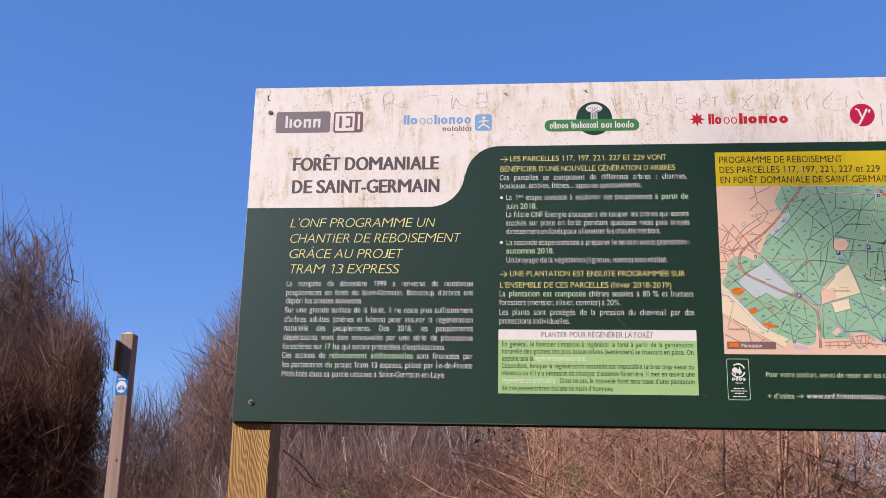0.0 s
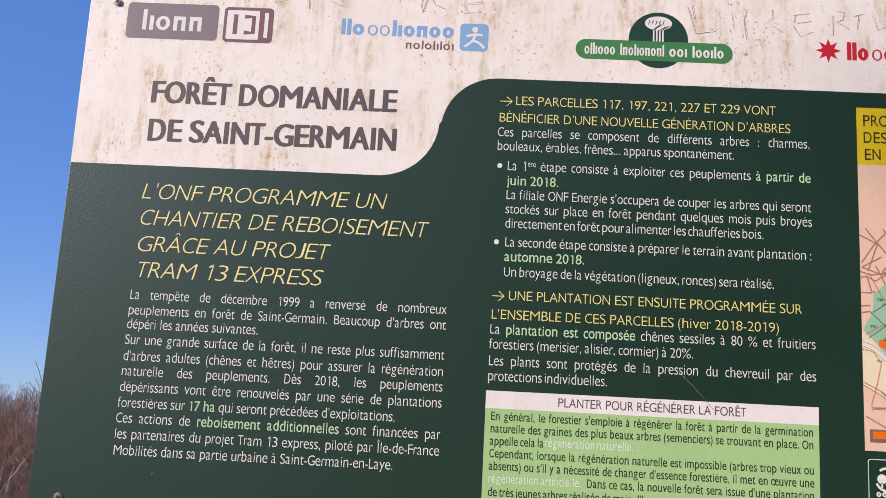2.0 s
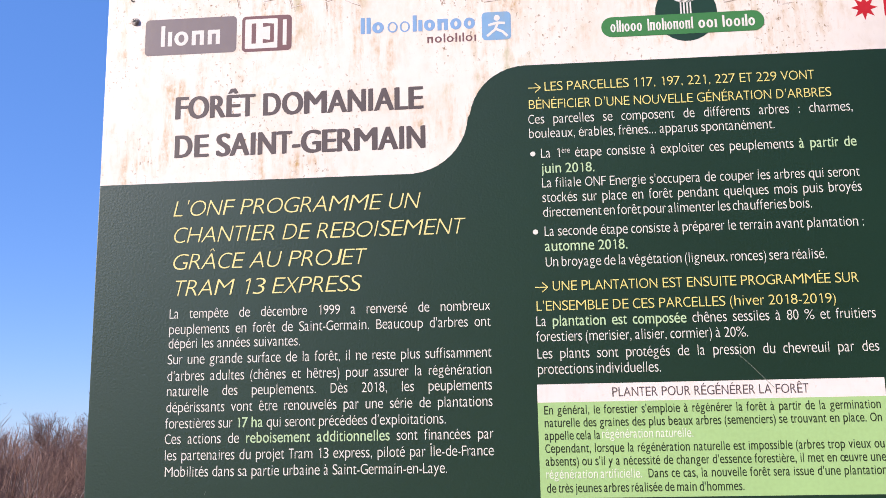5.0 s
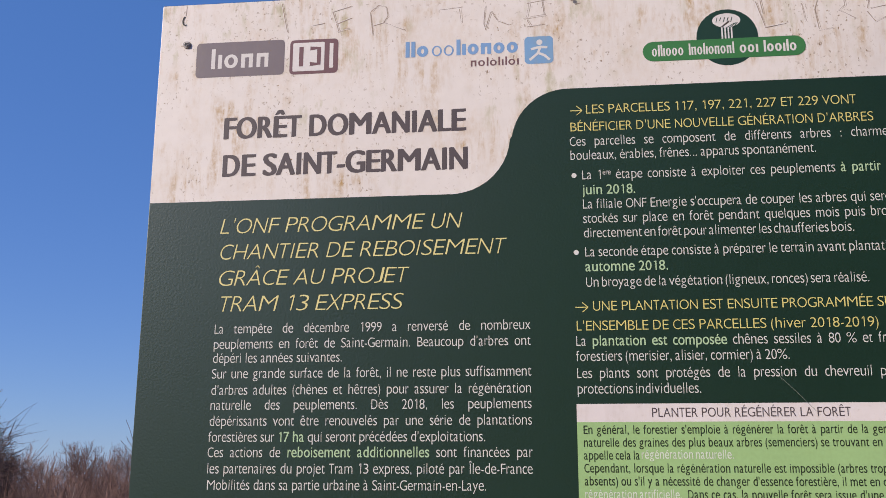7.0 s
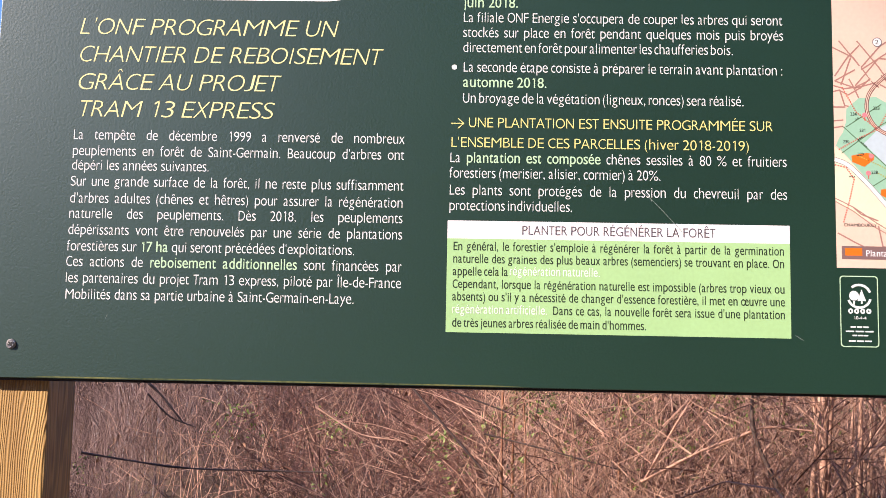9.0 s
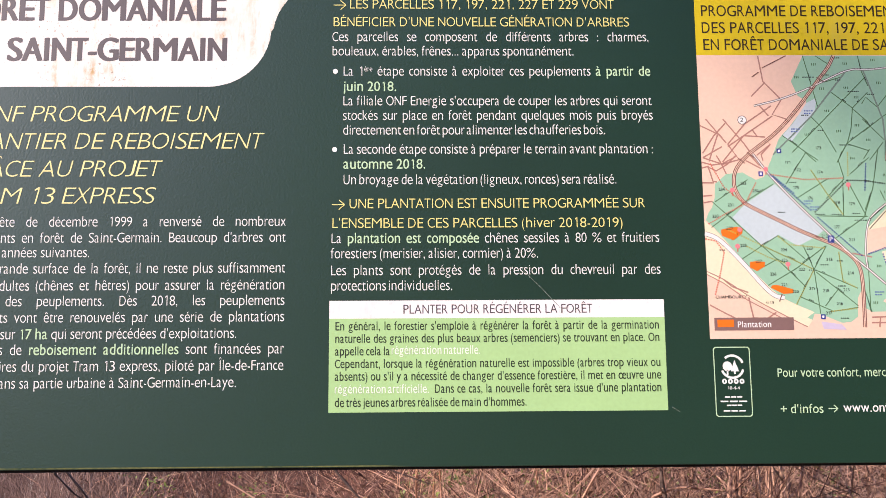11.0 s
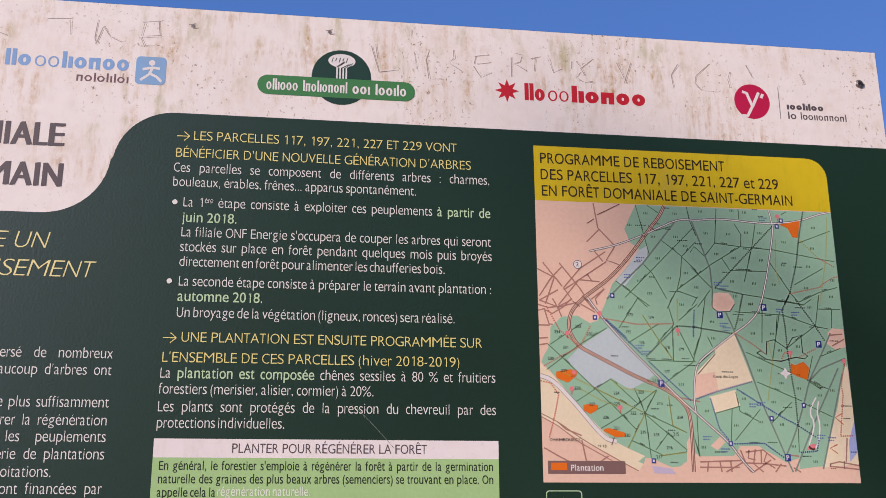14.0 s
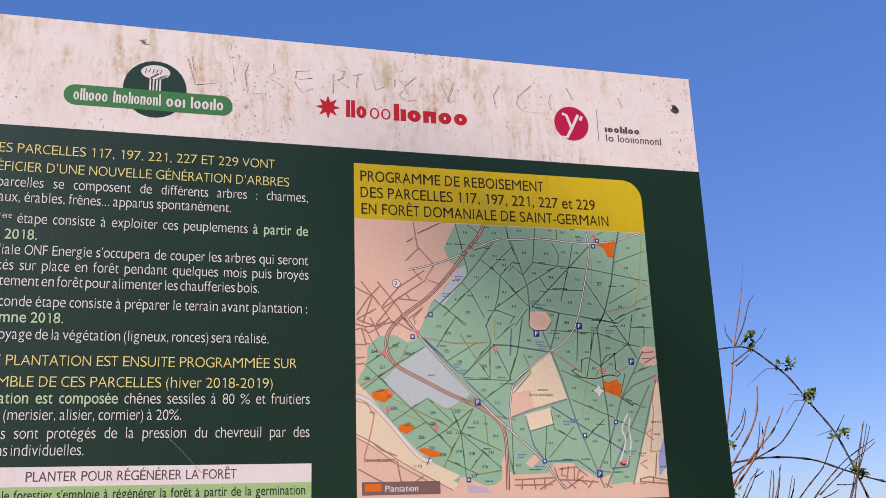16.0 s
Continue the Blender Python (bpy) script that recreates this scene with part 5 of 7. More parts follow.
digits = [[(x + 0.0024 * k - 0.0024, z - 0.0017), (x + 0.0024 * k - 0.0024 + rng.uniform(-0.0005, 0.0005), z + 0.0017)] for x, z in PARCELS for k in range(3)]
stroke_part("map_parcel_mark", digits, 0.0011, MAP_ALLEE, MAP_Y - 0.0011)
tags = [[(x + 0.0032 * k - 0.006, z - 0.0036 * r), (x + 0.0032 * k - 0.0037, z - 0.0036 * r)] for x, z in STATIONS for r in range(2) for k in range(4 - r)]
stroke_part("map_station_mark", tags, 0.0015, MAP_STATION, MAP_Y - 0.0012)
for s, x, z in NUMBERS:
    line(s, x - 0.0040, x + 0.0040, z - 0.0019, (0.0040, 0.8, 0.02, 0.0, MAP_INK, MAP_INK), MAP_Y - 0.0012, "parcel_number")
# names along the rides, too small to read
rng = random.Random(11)
bars = []
for pts in ALLEES:
    for a, b in zip(pts, pts[1:]):
        dx, dz = b[0] - a[0], b[1] - a[1]
        ln = math.hypot(dx, dz)
        if ln < 0.020 or rng.random() < 0.25:
            continue
        s = rng.uniform(0.15, 0.55)
        for i in range(rng.randint(2, 5)):
            k = 0.0026 * i / ln
            e = rng.uniform(0.0013, 0.0020) / ln
            bars.append([(a[0] + dx * (s + k), a[1] + dz * (s + k) + 0.0017), (a[0] + dx * (s + k + e), a[1] + dz * (s + k + e) + 0.0017)])
for x, z in ROAD_LABELS:
    for i in range(rng.randint(3, 6)):
        bars.append([(x + 0.0027 * i - 0.007, z), (x + 0.0027 * i - 0.007 + rng.uniform(0.0014, 0.0021), z)])
bars = [[(min(x, 1.519), z) for x, z in bar] for bar in bars]
stroke_part("map_label", bars, 0.0015, MAP_TEXT, MAP_Y - 0.0011)
# beads along the waymarked trails
beads = []
for a, b in TRAILS:
    n = int(math.hypot(b[0] - a[0], b[1] - a[1]) / 0.0034)
    for i in range(n):
        x, z = a[0] + (b[0] - a[0]) * i / n, a[1] + (b[1] - a[1]) * i / n
        beads.append([(x, z), (x + 0.0014, z + 0.0014)])
stroke_part("map_trail_beads", beads, 0.0019, MAP_NAVY, MAP_Y - 0.0010)
for x, z in PARKING:
    part("parking_mark", sheet("parking_mark", [(x - 0.0042, z - 0.0048), (x + 0.0042, z - 0.0048), (x + 0.0042, z + 0.0048), (x - 0.0042, z + 0.0048)], MAP_Y - 0.0012, MAP_NAVY), board)
    line("P", x - 0.0018, x + 0.0022, z - 0.0030, (0.0060, 0.9, 0.03, 0.0, LOGO_WHITE, LOGO_WHITE), MAP_Y - 0.0015, "parking_letter")
for x, z in STOPS:
    part("stop_mark", sheet("stop_mark", [(x - 0.0030, z - 0.0032), (x + 0.0030, z - 0.0032), (x + 0.0030, z + 0.0032), (x - 0.0030, z + 0.0032)], MAP_Y - 0.0012, MAP_NAVY), board)
    part("stop_centre", sheet("stop_centre", [(x - 0.0013, z - 0.0014), (x + 0.0013, z - 0.0014), (x + 0.0013, z + 0.0016), (x - 0.0013, z + 0.0016)], MAP_Y - 0.0015, MAP_WHITE), board)
for x, z in PINS:
    disc("map_pin", x, z, 0.0032, MAP_PINK, MAP_Y - 0.0013)
    stroke_part("map_pin_stem", [[(x, z - 0.003), (x, z - 0.0075)]], 0.0013, MAP_RED, MAP_Y - 0.0012)
line("CHAMBOURCY", 1.093, 1.134, 1.5405, (0.0038, 0.95, 0.02, 0.0, MAP_INK, MAP_INK), MAP_Y - 0.0012, "map_label")
line("Camp des Loges", 1.323, 1.358, 1.6270, (0.0034, 0.9, 0.0, 0.0, MAP_INK, MAP_INK), MAP_Y - 0.0012, "map_label")
line("N 13", 1.158, 1.169, 1.5330, (0.0034, 0.9, 0.0, 0.0, MAP_INK, MAP_INK), MAP_Y - 0.0012, "map_label")
disc("road_number", 1.140, 1.7795, 0.0062, MAP_ROAD, MAP_Y - 0.0012)
disc("road_number", 1.140, 1.7795, 0.0052, MAP_WHITE, MAP_Y - 0.0014)
line("2", 1.1375, 1.1420, 1.7768, (0.0058, 0.9, 0.01, 0.0, MAP_INK, MAP_INK), MAP_Y - 0.0016, "map_label")
part("map_star", sheet("map_star", star(1.427, 1.6345, 0.0085, 4), MAP_Y - 0.0014, MAP_WHITE), board)
part("legend_plate", sheet("legend_plate", [(1.0895, 1.499), (1.193, 1.499), (1.193, 1.5155), (1.0895, 1.5155)], MAP_Y - 0.0010, MAP_LEGEND), board)
part("legend_swatch", sheet("legend_swatch", [(1.0935, 1.5035), (1.115, 1.5035), (1.115, 1.5130), (1.0935, 1.5130)], MAP_Y - 0.0013, MAP_ORANGE), board)


# posts of the board
def square_post(name, x, y, w, d, top, material):
    """A square sawn post: tapered foot, chamfered top."""
    me = block(name, x, x + w, y, y + d, -0.25, top, material, 0.003)
    return me


for x in (-0.003, WIDE - 0.087):
    part("post", square_post("post", x, 0.0154, 0.0895, 0.0895, 2.09, POST_WOOD), board, "square pine post, yellowish treated timber")

# trail marker post beside the board
marker = base_empty("trail_marker_post", -0.287, 0.076, 0.0, "slim weathered wooden trail post with a blue cycle route sticker", "marker post")
mx, my, mw = -0.303, 0.060, 0.0315
part("post", block("post", mx, mx + mw, my, my + mw, -0.2, 1.537, GREY_WOOD, 0.002), marker)
bm = bmesh.new()
for px, py in ((0.001, 0.001), (mw - 0.001, 0.001), (mw - 0.001, mw - 0.001), (0.001, mw - 0.001)):
    bm.verts.new((mx + px, my + py, 1.5365))
apex = bm.verts.new((mx + mw / 2, my + mw / 2, 1.544))
bm.verts.ensure_lookup_table()
for i in range(4):
    bm.faces.new((bm.verts[i], bm.verts[(i + 1) % 4], apex))
me = bpy.data.meshes.new("post_cap")
bm.to_mesh(me)
bm.free()
me.materials.append(END_GRAIN)
part("post_cap", me, marker, "pale sawn pyramid top")
part("side_plate", block("side_plate", mx - 0.0035, mx - 0.0004, my - 0.019, my + 0.026, 1.447, 1.519, SIGN_BACK, 0.0008), marker, "thin grey-green plate standing out from the post")
sx, sz = mx + mw / 2, 1.415
sticker = part("sticker", sheet("sticker", rounded(mx + 0.0012, mx + mw - 0.0012, sz - 0.022, sz + 0.022, 0.0016), my - 0.0008, SIGN_BLUE), marker, "blue cycle route sticker")
part("white_disc", sheet("white_disc", arc(sx, sz - 0.004, 0.0122, 0.0138, 0, 348, 29), my - 0.0014, LOGO_WHITE), sticker)
part("cycle_mark", ribbons("cycle_mark", [arc(sx - 0.0050, sz - 0.0082, 0.0030, 0.0030, 0, 360, 14), arc(sx + 0.0050, sz - 0.0082, 0.0030, 0.0030, 0, 360, 14), [(sx - 0.0050, sz - 0.0082), (sx - 0.0017, sz - 0.0018), (sx + 0.0033, sz - 0.0018), (sx + 0.0050, sz - 0.0082)]], 0.0020, my - 0.0020, SIGN_BLUE), sticker)
part("sticker_bars", ribbons("sticker_bars", [[(mx + 0.007, sz + 0.0152), (mx + mw - 0.0085, sz + 0.0152)], [(mx + 0.006, sz + 0.0126), (mx + mw - 0.006, sz + 0.0126)]], 0.0012, my - 0.0014, LOGO_WHITE), sticker)
part("knot", sheet("knot", arc(mx + 0.021, 1.243, 0.0022, 0.0034, 0, 340, 12), my - 0.0006, STEM_DARK), marker, "small dark knot in the wood")


# ground, one sheet to the horizon: it falls away towards the wood's edge and climbs behind the board
def lie(x, y):
    """Height of the land."""
    az, d = np.degrees(np.arctan2(x - 0.65, y + 1.3)), np.hypot(x - 0.65, y + 1.3)
    bank = np.clip((az + 21.5) / 5.0, 0, 1)
    bank = bank * bank * (3 - 2 * bank)
    bank = bank * np.clip((22 - az) / 10, 0, 1)
    ahead = np.clip((70 - np.abs(az)) / 25, 0, 1)
    out = np.clip((d - 2) / 4, 0, 1)
    fall = np.clip((-10 - az) / 10, 0, 1)
    return (0.085 * bank - 0.034 * fall * (1 - bank)) * ahead * np.minimum(d, 100) * out * out * (3 - 2 * out)


def ground_mesh():
    rings = [0, 1, 2, 3, 4, 5, 6, 7, 8, 9.5, 11, 13, 15, 17.5, 20, 24, 28, 34, 40, 50, 60, 75, 90, 105, 140, 250, 500, 1200]
    n = 240
    verts, faces = [(0.8, 0.0, 0.0)], []
    for r in rings[1:]:
        for i in range(n):
            a = 2 * math.pi * i / n
            x, y = 0.8 + r * math.cos(a), r * math.sin(a)
            far = min(max((r - 2) / 10, 0), 1)
            verts.append((x, y, far * 0.18 * noise.noise(Vector((x * 0.12, y * 0.12, 0))) - 0.01 * far + float(lie(x, y))))
    for i in range(n):
        faces.append((0, 1 + i, 1 + (i + 1) % n))
    for k in range(len(rings) - 2):
        for i in range(n):
            a, b = 1 + k * n + i, 1 + k * n + (i + 1) % n
            faces.append((a, a + n, b + n, b))
    return mesh_of("ground", verts, faces, SOIL)


tagged(new("ground", ground_mesh()), "bare soil and brown leaf litter", "ground", kind="structure")
nr = np.random.RandomState(7)


def polar(n, az0, az1, d0, d1, power=1.0):
    """Spots by bearing from the board, in degrees right of straight ahead, and distance."""
    az = np.radians(nr.uniform(az0, az1, n))
    d = d0 + (d1 - d0) * nr.uniform(0, 1, n) ** power
    return 0.65 + d * np.sin(az), -1.3 + d * np.cos(az), az, d


def canes(n, az0, az1, d0, d1, height, reach, radius, k=9, lean=0.35, wobble=0.03):
    """Arching canes: out of the ground, over, and tip drooping."""
    x, y, _, _ = polar(n, az0, az1, d0, d1)
    h = height * nr.uniform(0.55, 1.08, n)
    a = nr.uniform(0, 2 * np.pi, n)
    out = reach * nr.uniform(0.2, 1.0, n)
    s = np.linspace(0, 1, k)
    droop = nr.uniform(0.0, lean, n)
    px = x[:, None] + (out * np.cos(a))[:, None] * s ** 1.6
    py = y[:, None] + (out * np.sin(a))[:, None] * s ** 1.6
    pz = lie(x, y)[:, None] + h[:, None] * (np.sin(s * np.pi / 2) - droop[:, None] * s ** 4)
    wob = nr.normal(0, wobble, (n, k, 3)) * s[None, :, None]
    paths = np.stack([px, py, pz], -1) + np.cumsum(wob, axis=1) * 0.6
    r = radius * nr.uniform(0.5, 1.3, n)[:, None] * (1 - 0.75 * s)[None]
    return tube_arrays(paths, r)


def twigs(n, az0, az1, d0, d1, z0, z1, length, radius, upright=0.2, k=5):
    """Loose crossing twigs in a layer."""
    x, y, _, _ = polar(n, az0, az1, d0, d1)
    z = lie(x, y) + nr.uniform(z0, z1, n)
    d = nr.normal(0, 1, (n, 3))
    d[:, 2] = np.abs(d[:, 2]) * upright * 3 + upright
    d /= np.linalg.norm(d, axis=1, keepdims=True)
    ln = length * nr.uniform(0.4, 1.3, n)
    s = np.linspace(0, 1, k)
    paths = np.stack([x, y, z], -1)[:, None] + d[:, None] * (ln[:, None] * s)[..., None]
    paths += np.cumsum(nr.normal(0, 0.05, (n, k, 3)), axis=1) * ln[:, None, None] * 0.5 * s[None, :, None]
    r = radius * nr.uniform(0.5, 1.4, n)[:, None] * (1 - 0.7 * s)[None]
    return tube_arrays(paths, r)


def leaves(n, az0, az1, d0, d1, z0, z1, size):
    """Small curled leaves, one four-cornered blade each."""
    x, y, _, _ = polar(n, az0, az1, d0, d1)
    z = lie(x, y) + nr.uniform(z0, z1, n)
    u, v = nr.normal(0, 1, (n, 3)), nr.normal(0, 1, (n, 3))
    u /= np.linalg.norm(u, axis=1, keepdims=True)
    v -= (v * u).sum(1, keepdims=True) * u
    v /= np.linalg.norm(v, axis=1, keepdims=True)
    s = size * nr.uniform(0.5, 1.4, n)[:, None]
    c = np.stack([x, y, z], -1)
    w = np.cross(u, v)
    verts = np.stack([c - u * s, c - v * s * 0.45 + w * s * 0.2, c + u * s, c + v * s * 0.45 + w * s * 0.2], 1).reshape(-1, 3)
    return verts, np.arange(4 * n).reshape(-1, 4)


def stuff(name, groups, material, label, category):
    v, q = joined(groups)
    return tagged(new(name, arrays_mesh(name, v, q, material)), label, category, kind="stuff")


# bramble thicket behind the board
stuff("bramble_canes", [
    canes(620, 2, 27, 2.4, 5.0, 1.50, 0.5, 0.0026, 9, 0.35, 0.045),
    canes(130, 1, 26, 2.25, 3.4, 1.35, 1.0, 0.0036, 11, 0.6, 0.03),
    canes(420, 2, 42, 3.5, 9.0, 1.40, 0.6, 0.0030, 9, 0.35, 0.05),
    canes(230, -13, 1, 2.6, 6.0, 0.92, 0.7, 0.0026),
    canes(40, -22, -13, 3.0, 7.0, 0.85, 0.7, 0.0026),
    canes(70, -38, -24, 3.0, 9.0, 1.0, 0.9, 0.0026),
], CANE_TAN, "tangle of dry pinkish tan bramble canes", "brambles")
stuff("bramble_twigs", [
    canes(320, 2, 40, 2.4, 8.0, 1.25, 0.6, 0.0026, 9, 0.35, 0.05),
    twigs(4500, 0, 28, 2.2, 5.5, 0.75, 1.42, 0.22, 0.0014),
    twigs(1700, -13, 0, 2.6, 7.0, 0.45, 0.85, 0.28, 0.0016),
    twigs(1600, -11, 0, 2.4, 5.0, 0.60, 1.08, 0.2, 0.0014),
    twigs(800, -4, 1, 2.4, 4.5, 0.8, 1.25, 0.2, 0.0014),
    twigs(2000, -40, -25, 3.0, 10.0, 0.5, 1.10, 0.36, 0.0024),
    canes(320, -40, -25, 4.0, 14.0, 0.95, 0.7, 0.0030),
    canes(500, 0, 30, 6.0, 16.0, 1.05, 0.8, 0.0045),
], CANE_BROWN, "dark brown dry twigs among the brambles", "brambles")
stuff("straw_twigs", [
    twigs(10500, 0, 27, 2.1, 5.0, 0.80, 1.48, 0.20, 0.0013, 0.35),
    twigs(500, -20, 0, 2.6, 5.0, 0.5, 0.88, 0.18, 0.0012, 0.25),
    twigs(900, -9, 0, 2.3, 5.0, 0.6, 1.08, 0.18, 0.0012, 0.3),
    twigs(300, -38, -25, 3.0, 8.0, 0.5, 0.95, 0.30, 0.0018, 0.3),
], STRAW, "broken straw-coloured stalks caught in the brambles", "dead stalks")
stuff("dead_leaves", [
    leaves(6500, -4, 30, 2.6, 6.0, 0.55, 1.42, 0.012),
    leaves(1300, -14, -2, 3.0, 9.0, 0.3, 0.92, 0.013),
    leaves(2400, -40, -25, 3.5, 12.0, 0.3, 1.02, 0.022),
    leaves(4200, -40, 40, 6.0, 22.0, 0.0, 0.95, 0.035),
], DRY_LEAF, "withered brown leaves hanging in the thicket", "dead leaves")
clumps = []
for az, d, z in ((2.5, 2.6, 1.27), (3.4, 2.5, 1.25), (4.0, 2.5, 1.24), (7.5, 2.7, 1.20), (8.8, 2.6, 1.28), (9.5, 2.6, 1.18), (13.5, 2.6, 1.27), (14.6, 2.6, 1.24), (21.0, 2.9, 1.27), (22.5, 2.9, 1.22), (-8.0, 2.8, 1.15), (-13.0, 2.9, 1.16), (-2.0, 2.7, 1.12), (5.5, 2.6, 1.12), (-25.5, 4.0, 1.08), (-21.5, 3.6, 1.02), (11.3, 2.6, 1.15), (17.5, 2.7, 1.20), (1.0, 2.6, 1.18)):
    clumps.append(leaves(40, az - 0.8, az + 0.8, d - 0.05, d + 0.05, z - 0.03, z + 0.03, 0.0065))
    clumps.append(leaves(50, az - 2.0, az + 2.0, d - 0.12, d + 0.12, z - 0.08, z + 0.04, 0.005))
shoots = random.Random(31)
for _ in range(18):
    az, d, z = shoots.uniform(-9, 24), shoots.uniform(2.4, 2.8), shoots.uniform(0.95, 1.26)
    clumps.append(leaves(26, az - 0.5, az + 0.5, d - 0.04, d + 0.04, z - 0.04, z + 0.04, 0.006))
stuff("bramble_shoots", clumps, SHOOT_LEAF, "small fresh green shoots on the brambles", "shoots")


# shrub with orange bark beside the board's far end
def stems(name, shape, parent, label=""):
    """Tubes through control points: (material, points, thick, thin)."""
    for material, pts, r0, r1 in shape:
        path = smooth_path(pts, 4 * len(pts))
        n = len(path)
        r = np.linspace(r0, r1, n)
        r = r * (1 + 0.4 * (np.arange(n) % 4 == 0))
        v, q = tube_arrays(path[None], r[None], 6)
        part(name, arrays_mesh(name, v, q, material), parent, label)


shrub = base_empty("elder_shrub", 2.30, 1.55, 0.0, "young shrub with orange-brown shoots and first green leaf tufts", "shrub")
stems("stem", [(STEM_ORANGE, [(2.356, 1.578, 0.470), (2.514, 1.569, 1.520), (2.553, 1.567, 1.740), (2.593, 1.567, 1.870), (2.612, 1.565, 2.020), (2.652, 1.565, 2.130), (2.672, 1.564, 2.210), (2.682, 1.564, 2.290)], 0.0048, 0.0014)], shrub)
stems("stem", [(STEM_DARK, [(2.622, 1.565, 2.020), (2.662, 1.565, 2.090), (2.692, 1.565, 2.170), (2.712, 1.565, 2.190)], 0.0023, 0.0012)], shrub)
stems("stem", [(STEM_DARK, [(2.602, 1.566, 1.960), (2.662, 1.566, 2.000), (2.722, 1.566, 2.050), (2.742, 1.566, 2.080)], 0.0023, 0.0010)], shrub)
stems("stem", [(STEM_DARK, [(2.612, 1.565, 2.030), (2.592, 1.565, 2.060), (2.592, 1.564, 2.090)], 0.0020, 0.0010)], shrub)
stems("vine", [(STEM_DARK, [(2.561, 1.685, 2.021), (2.631, 1.685, 2.031), (2.691, 1.686, 2.041), (2.751, 1.687, 2.042), (2.821, 1.688, 1.992), (2.891, 1.689, 1.942), (2.961, 1.691, 1.852), (3.042, 1.693, 1.762), (3.082, 1.694, 1.683), (3.122, 1.695, 1.583), (3.172, 1.697, 1.463), (3.223, 1.699, 1.293)], 0.0022, 0.0036)], shrub)
stems("stem", [(STEM_ORANGE, [(2.425, 1.520, 1.359), (2.504, 1.518, 1.599), (2.584, 1.518, 1.700), (2.633, 1.518, 1.770), (2.653, 1.518, 1.840), (2.653, 1.517, 1.880)], 0.0039, 0.0024)], shrub)
stems("stem", [(STEM_ORANGE, [(2.503, 1.621, 1.360), (2.583, 1.620, 1.561), (2.653, 1.620, 1.631), (2.713, 1.620, 1.711), (2.732, 1.619, 1.761), (2.752, 1.619, 1.801)], 0.0039, 0.0021)], shrub)
stems("stem", [(STEM_ORANGE, [(2.484, 1.570, 1.390), (2.563, 1.569, 1.590), (2.663, 1.569, 1.690), (2.733, 1.569, 1.750), (2.773, 1.569, 1.821)], 0.0039, 0.0019)], shrub)
stems("stem", [(STEM_DARK, [(2.612, 1.649, 1.621), (2.712, 1.650, 1.671), (2.802, 1.650, 1.711), (2.872, 1.650, 1.792), (2.922, 1.650, 1.862)], 0.0028, 0.0017)], shrub)
stems("stem", [(STEM_DARK, [(2.602, 1.669, 1.651), (2.732, 1.670, 1.671), (2.842, 1.671, 1.672), (2.942, 1.673, 1.662), (3.032, 1.674, 1.632), (3.132, 1.675, 1.602), (3.262, 1.677, 1.573)], 0.0037, 0.0022)], shrub)
stems("stem", [(STEM_DARK, [(2.871, 1.774, 1.483), (2.981, 1.774, 1.593), (3.041, 1.774, 1.643), (3.081, 1.773, 1.723), (3.131, 1.773, 1.793), (3.151, 1.773, 1.823)], 0.0028, 0.0013)], shrub)
stems("stem", [(STEM_DARK, [(2.951, 1.825, 1.463), (3.061, 1.825, 1.584), (3.170, 1.825, 1.674), (3.300, 1.826, 1.744)], 0.0027, 0.0013)], shrub)
stems("stem", [(STEM_DARK, [(3.170, 1.877, 1.465), (3.220, 1.876, 1.575), (3.270, 1.876, 1.715), (3.309, 1.875, 1.815)], 0.0023, 0.0013)], shrub)
stems("stem", [(STEM_DARK, [(3.200, 1.877, 1.525), (3.280, 1.876, 1.695), (3.319, 1.875, 1.805)], 0.0020, 0.0012)], shrub)
stems("stem", [(STEM_DARK, [(2.573, 1.568, 1.730), (2.613, 1.568, 1.770), (2.633, 1.568, 1.820)], 0.0020, 0.0013)], shrub)
stems("stem", [(STEM_DARK, [(2.653, 1.569, 1.660), (2.673, 1.569, 1.730), (2.683, 1.569, 1.780)], 0.0019, 0.0012)], shrub)
stems("stem", [(STEM_DARK, [(2.860, 1.873, 1.474), (2.910, 1.873, 1.564), (2.940, 1.872, 1.664)], 0.0022, 0.0012)], shrub)
stems("stem", [(STEM_DARK, [(2.860, 1.873, 1.474), (2.880, 1.873, 1.564), (2.900, 1.872, 1.644)], 0.0020, 0.0012)], shrub)
stems("stem", [(STEM_DARK, [(2.681, 1.771, 1.492), (2.751, 1.771, 1.612), (2.791, 1.771, 1.643)], 0.0020, 0.0012)], shrub)
stems("stem", [(STEM_DARK, [(2.930, 1.874, 1.474), (2.960, 1.874, 1.564), (2.980, 1.873, 1.624)], 0.0020, 0.0010)], shrub)
stems("tendril", [(STEM_DARK, [(2.891, 1.689, 1.962), (2.811, 1.688, 1.972), (2.771, 1.688, 1.942), (2.731, 1.688, 1.912)], 0.0012, 0.0007)], shrub)
stems("tendril", [(STEM_DARK, [(2.971, 1.691, 1.852), (2.921, 1.690, 1.882), (2.881, 1.690, 1.882)], 0.0012, 0.0007)], shrub)
stems("tendril", [(STEM_DARK, [(2.941, 1.691, 1.862), (2.901, 1.690, 1.862), (2.861, 1.690, 1.812)], 0.0012, 0.0007)], shrub)
stems("tendril", [(STEM_DARK, [(3.042, 1.693, 1.762), (3.002, 1.692, 1.752), (2.972, 1.692, 1.742)], 0.0012, 0.0007)], shrub)
stems("tendril", [(STEM_DARK, [(3.101, 1.724, 1.683), (3.172, 1.726, 1.603), (3.252, 1.727, 1.593)], 0.0016, 0.0009)], shrub)
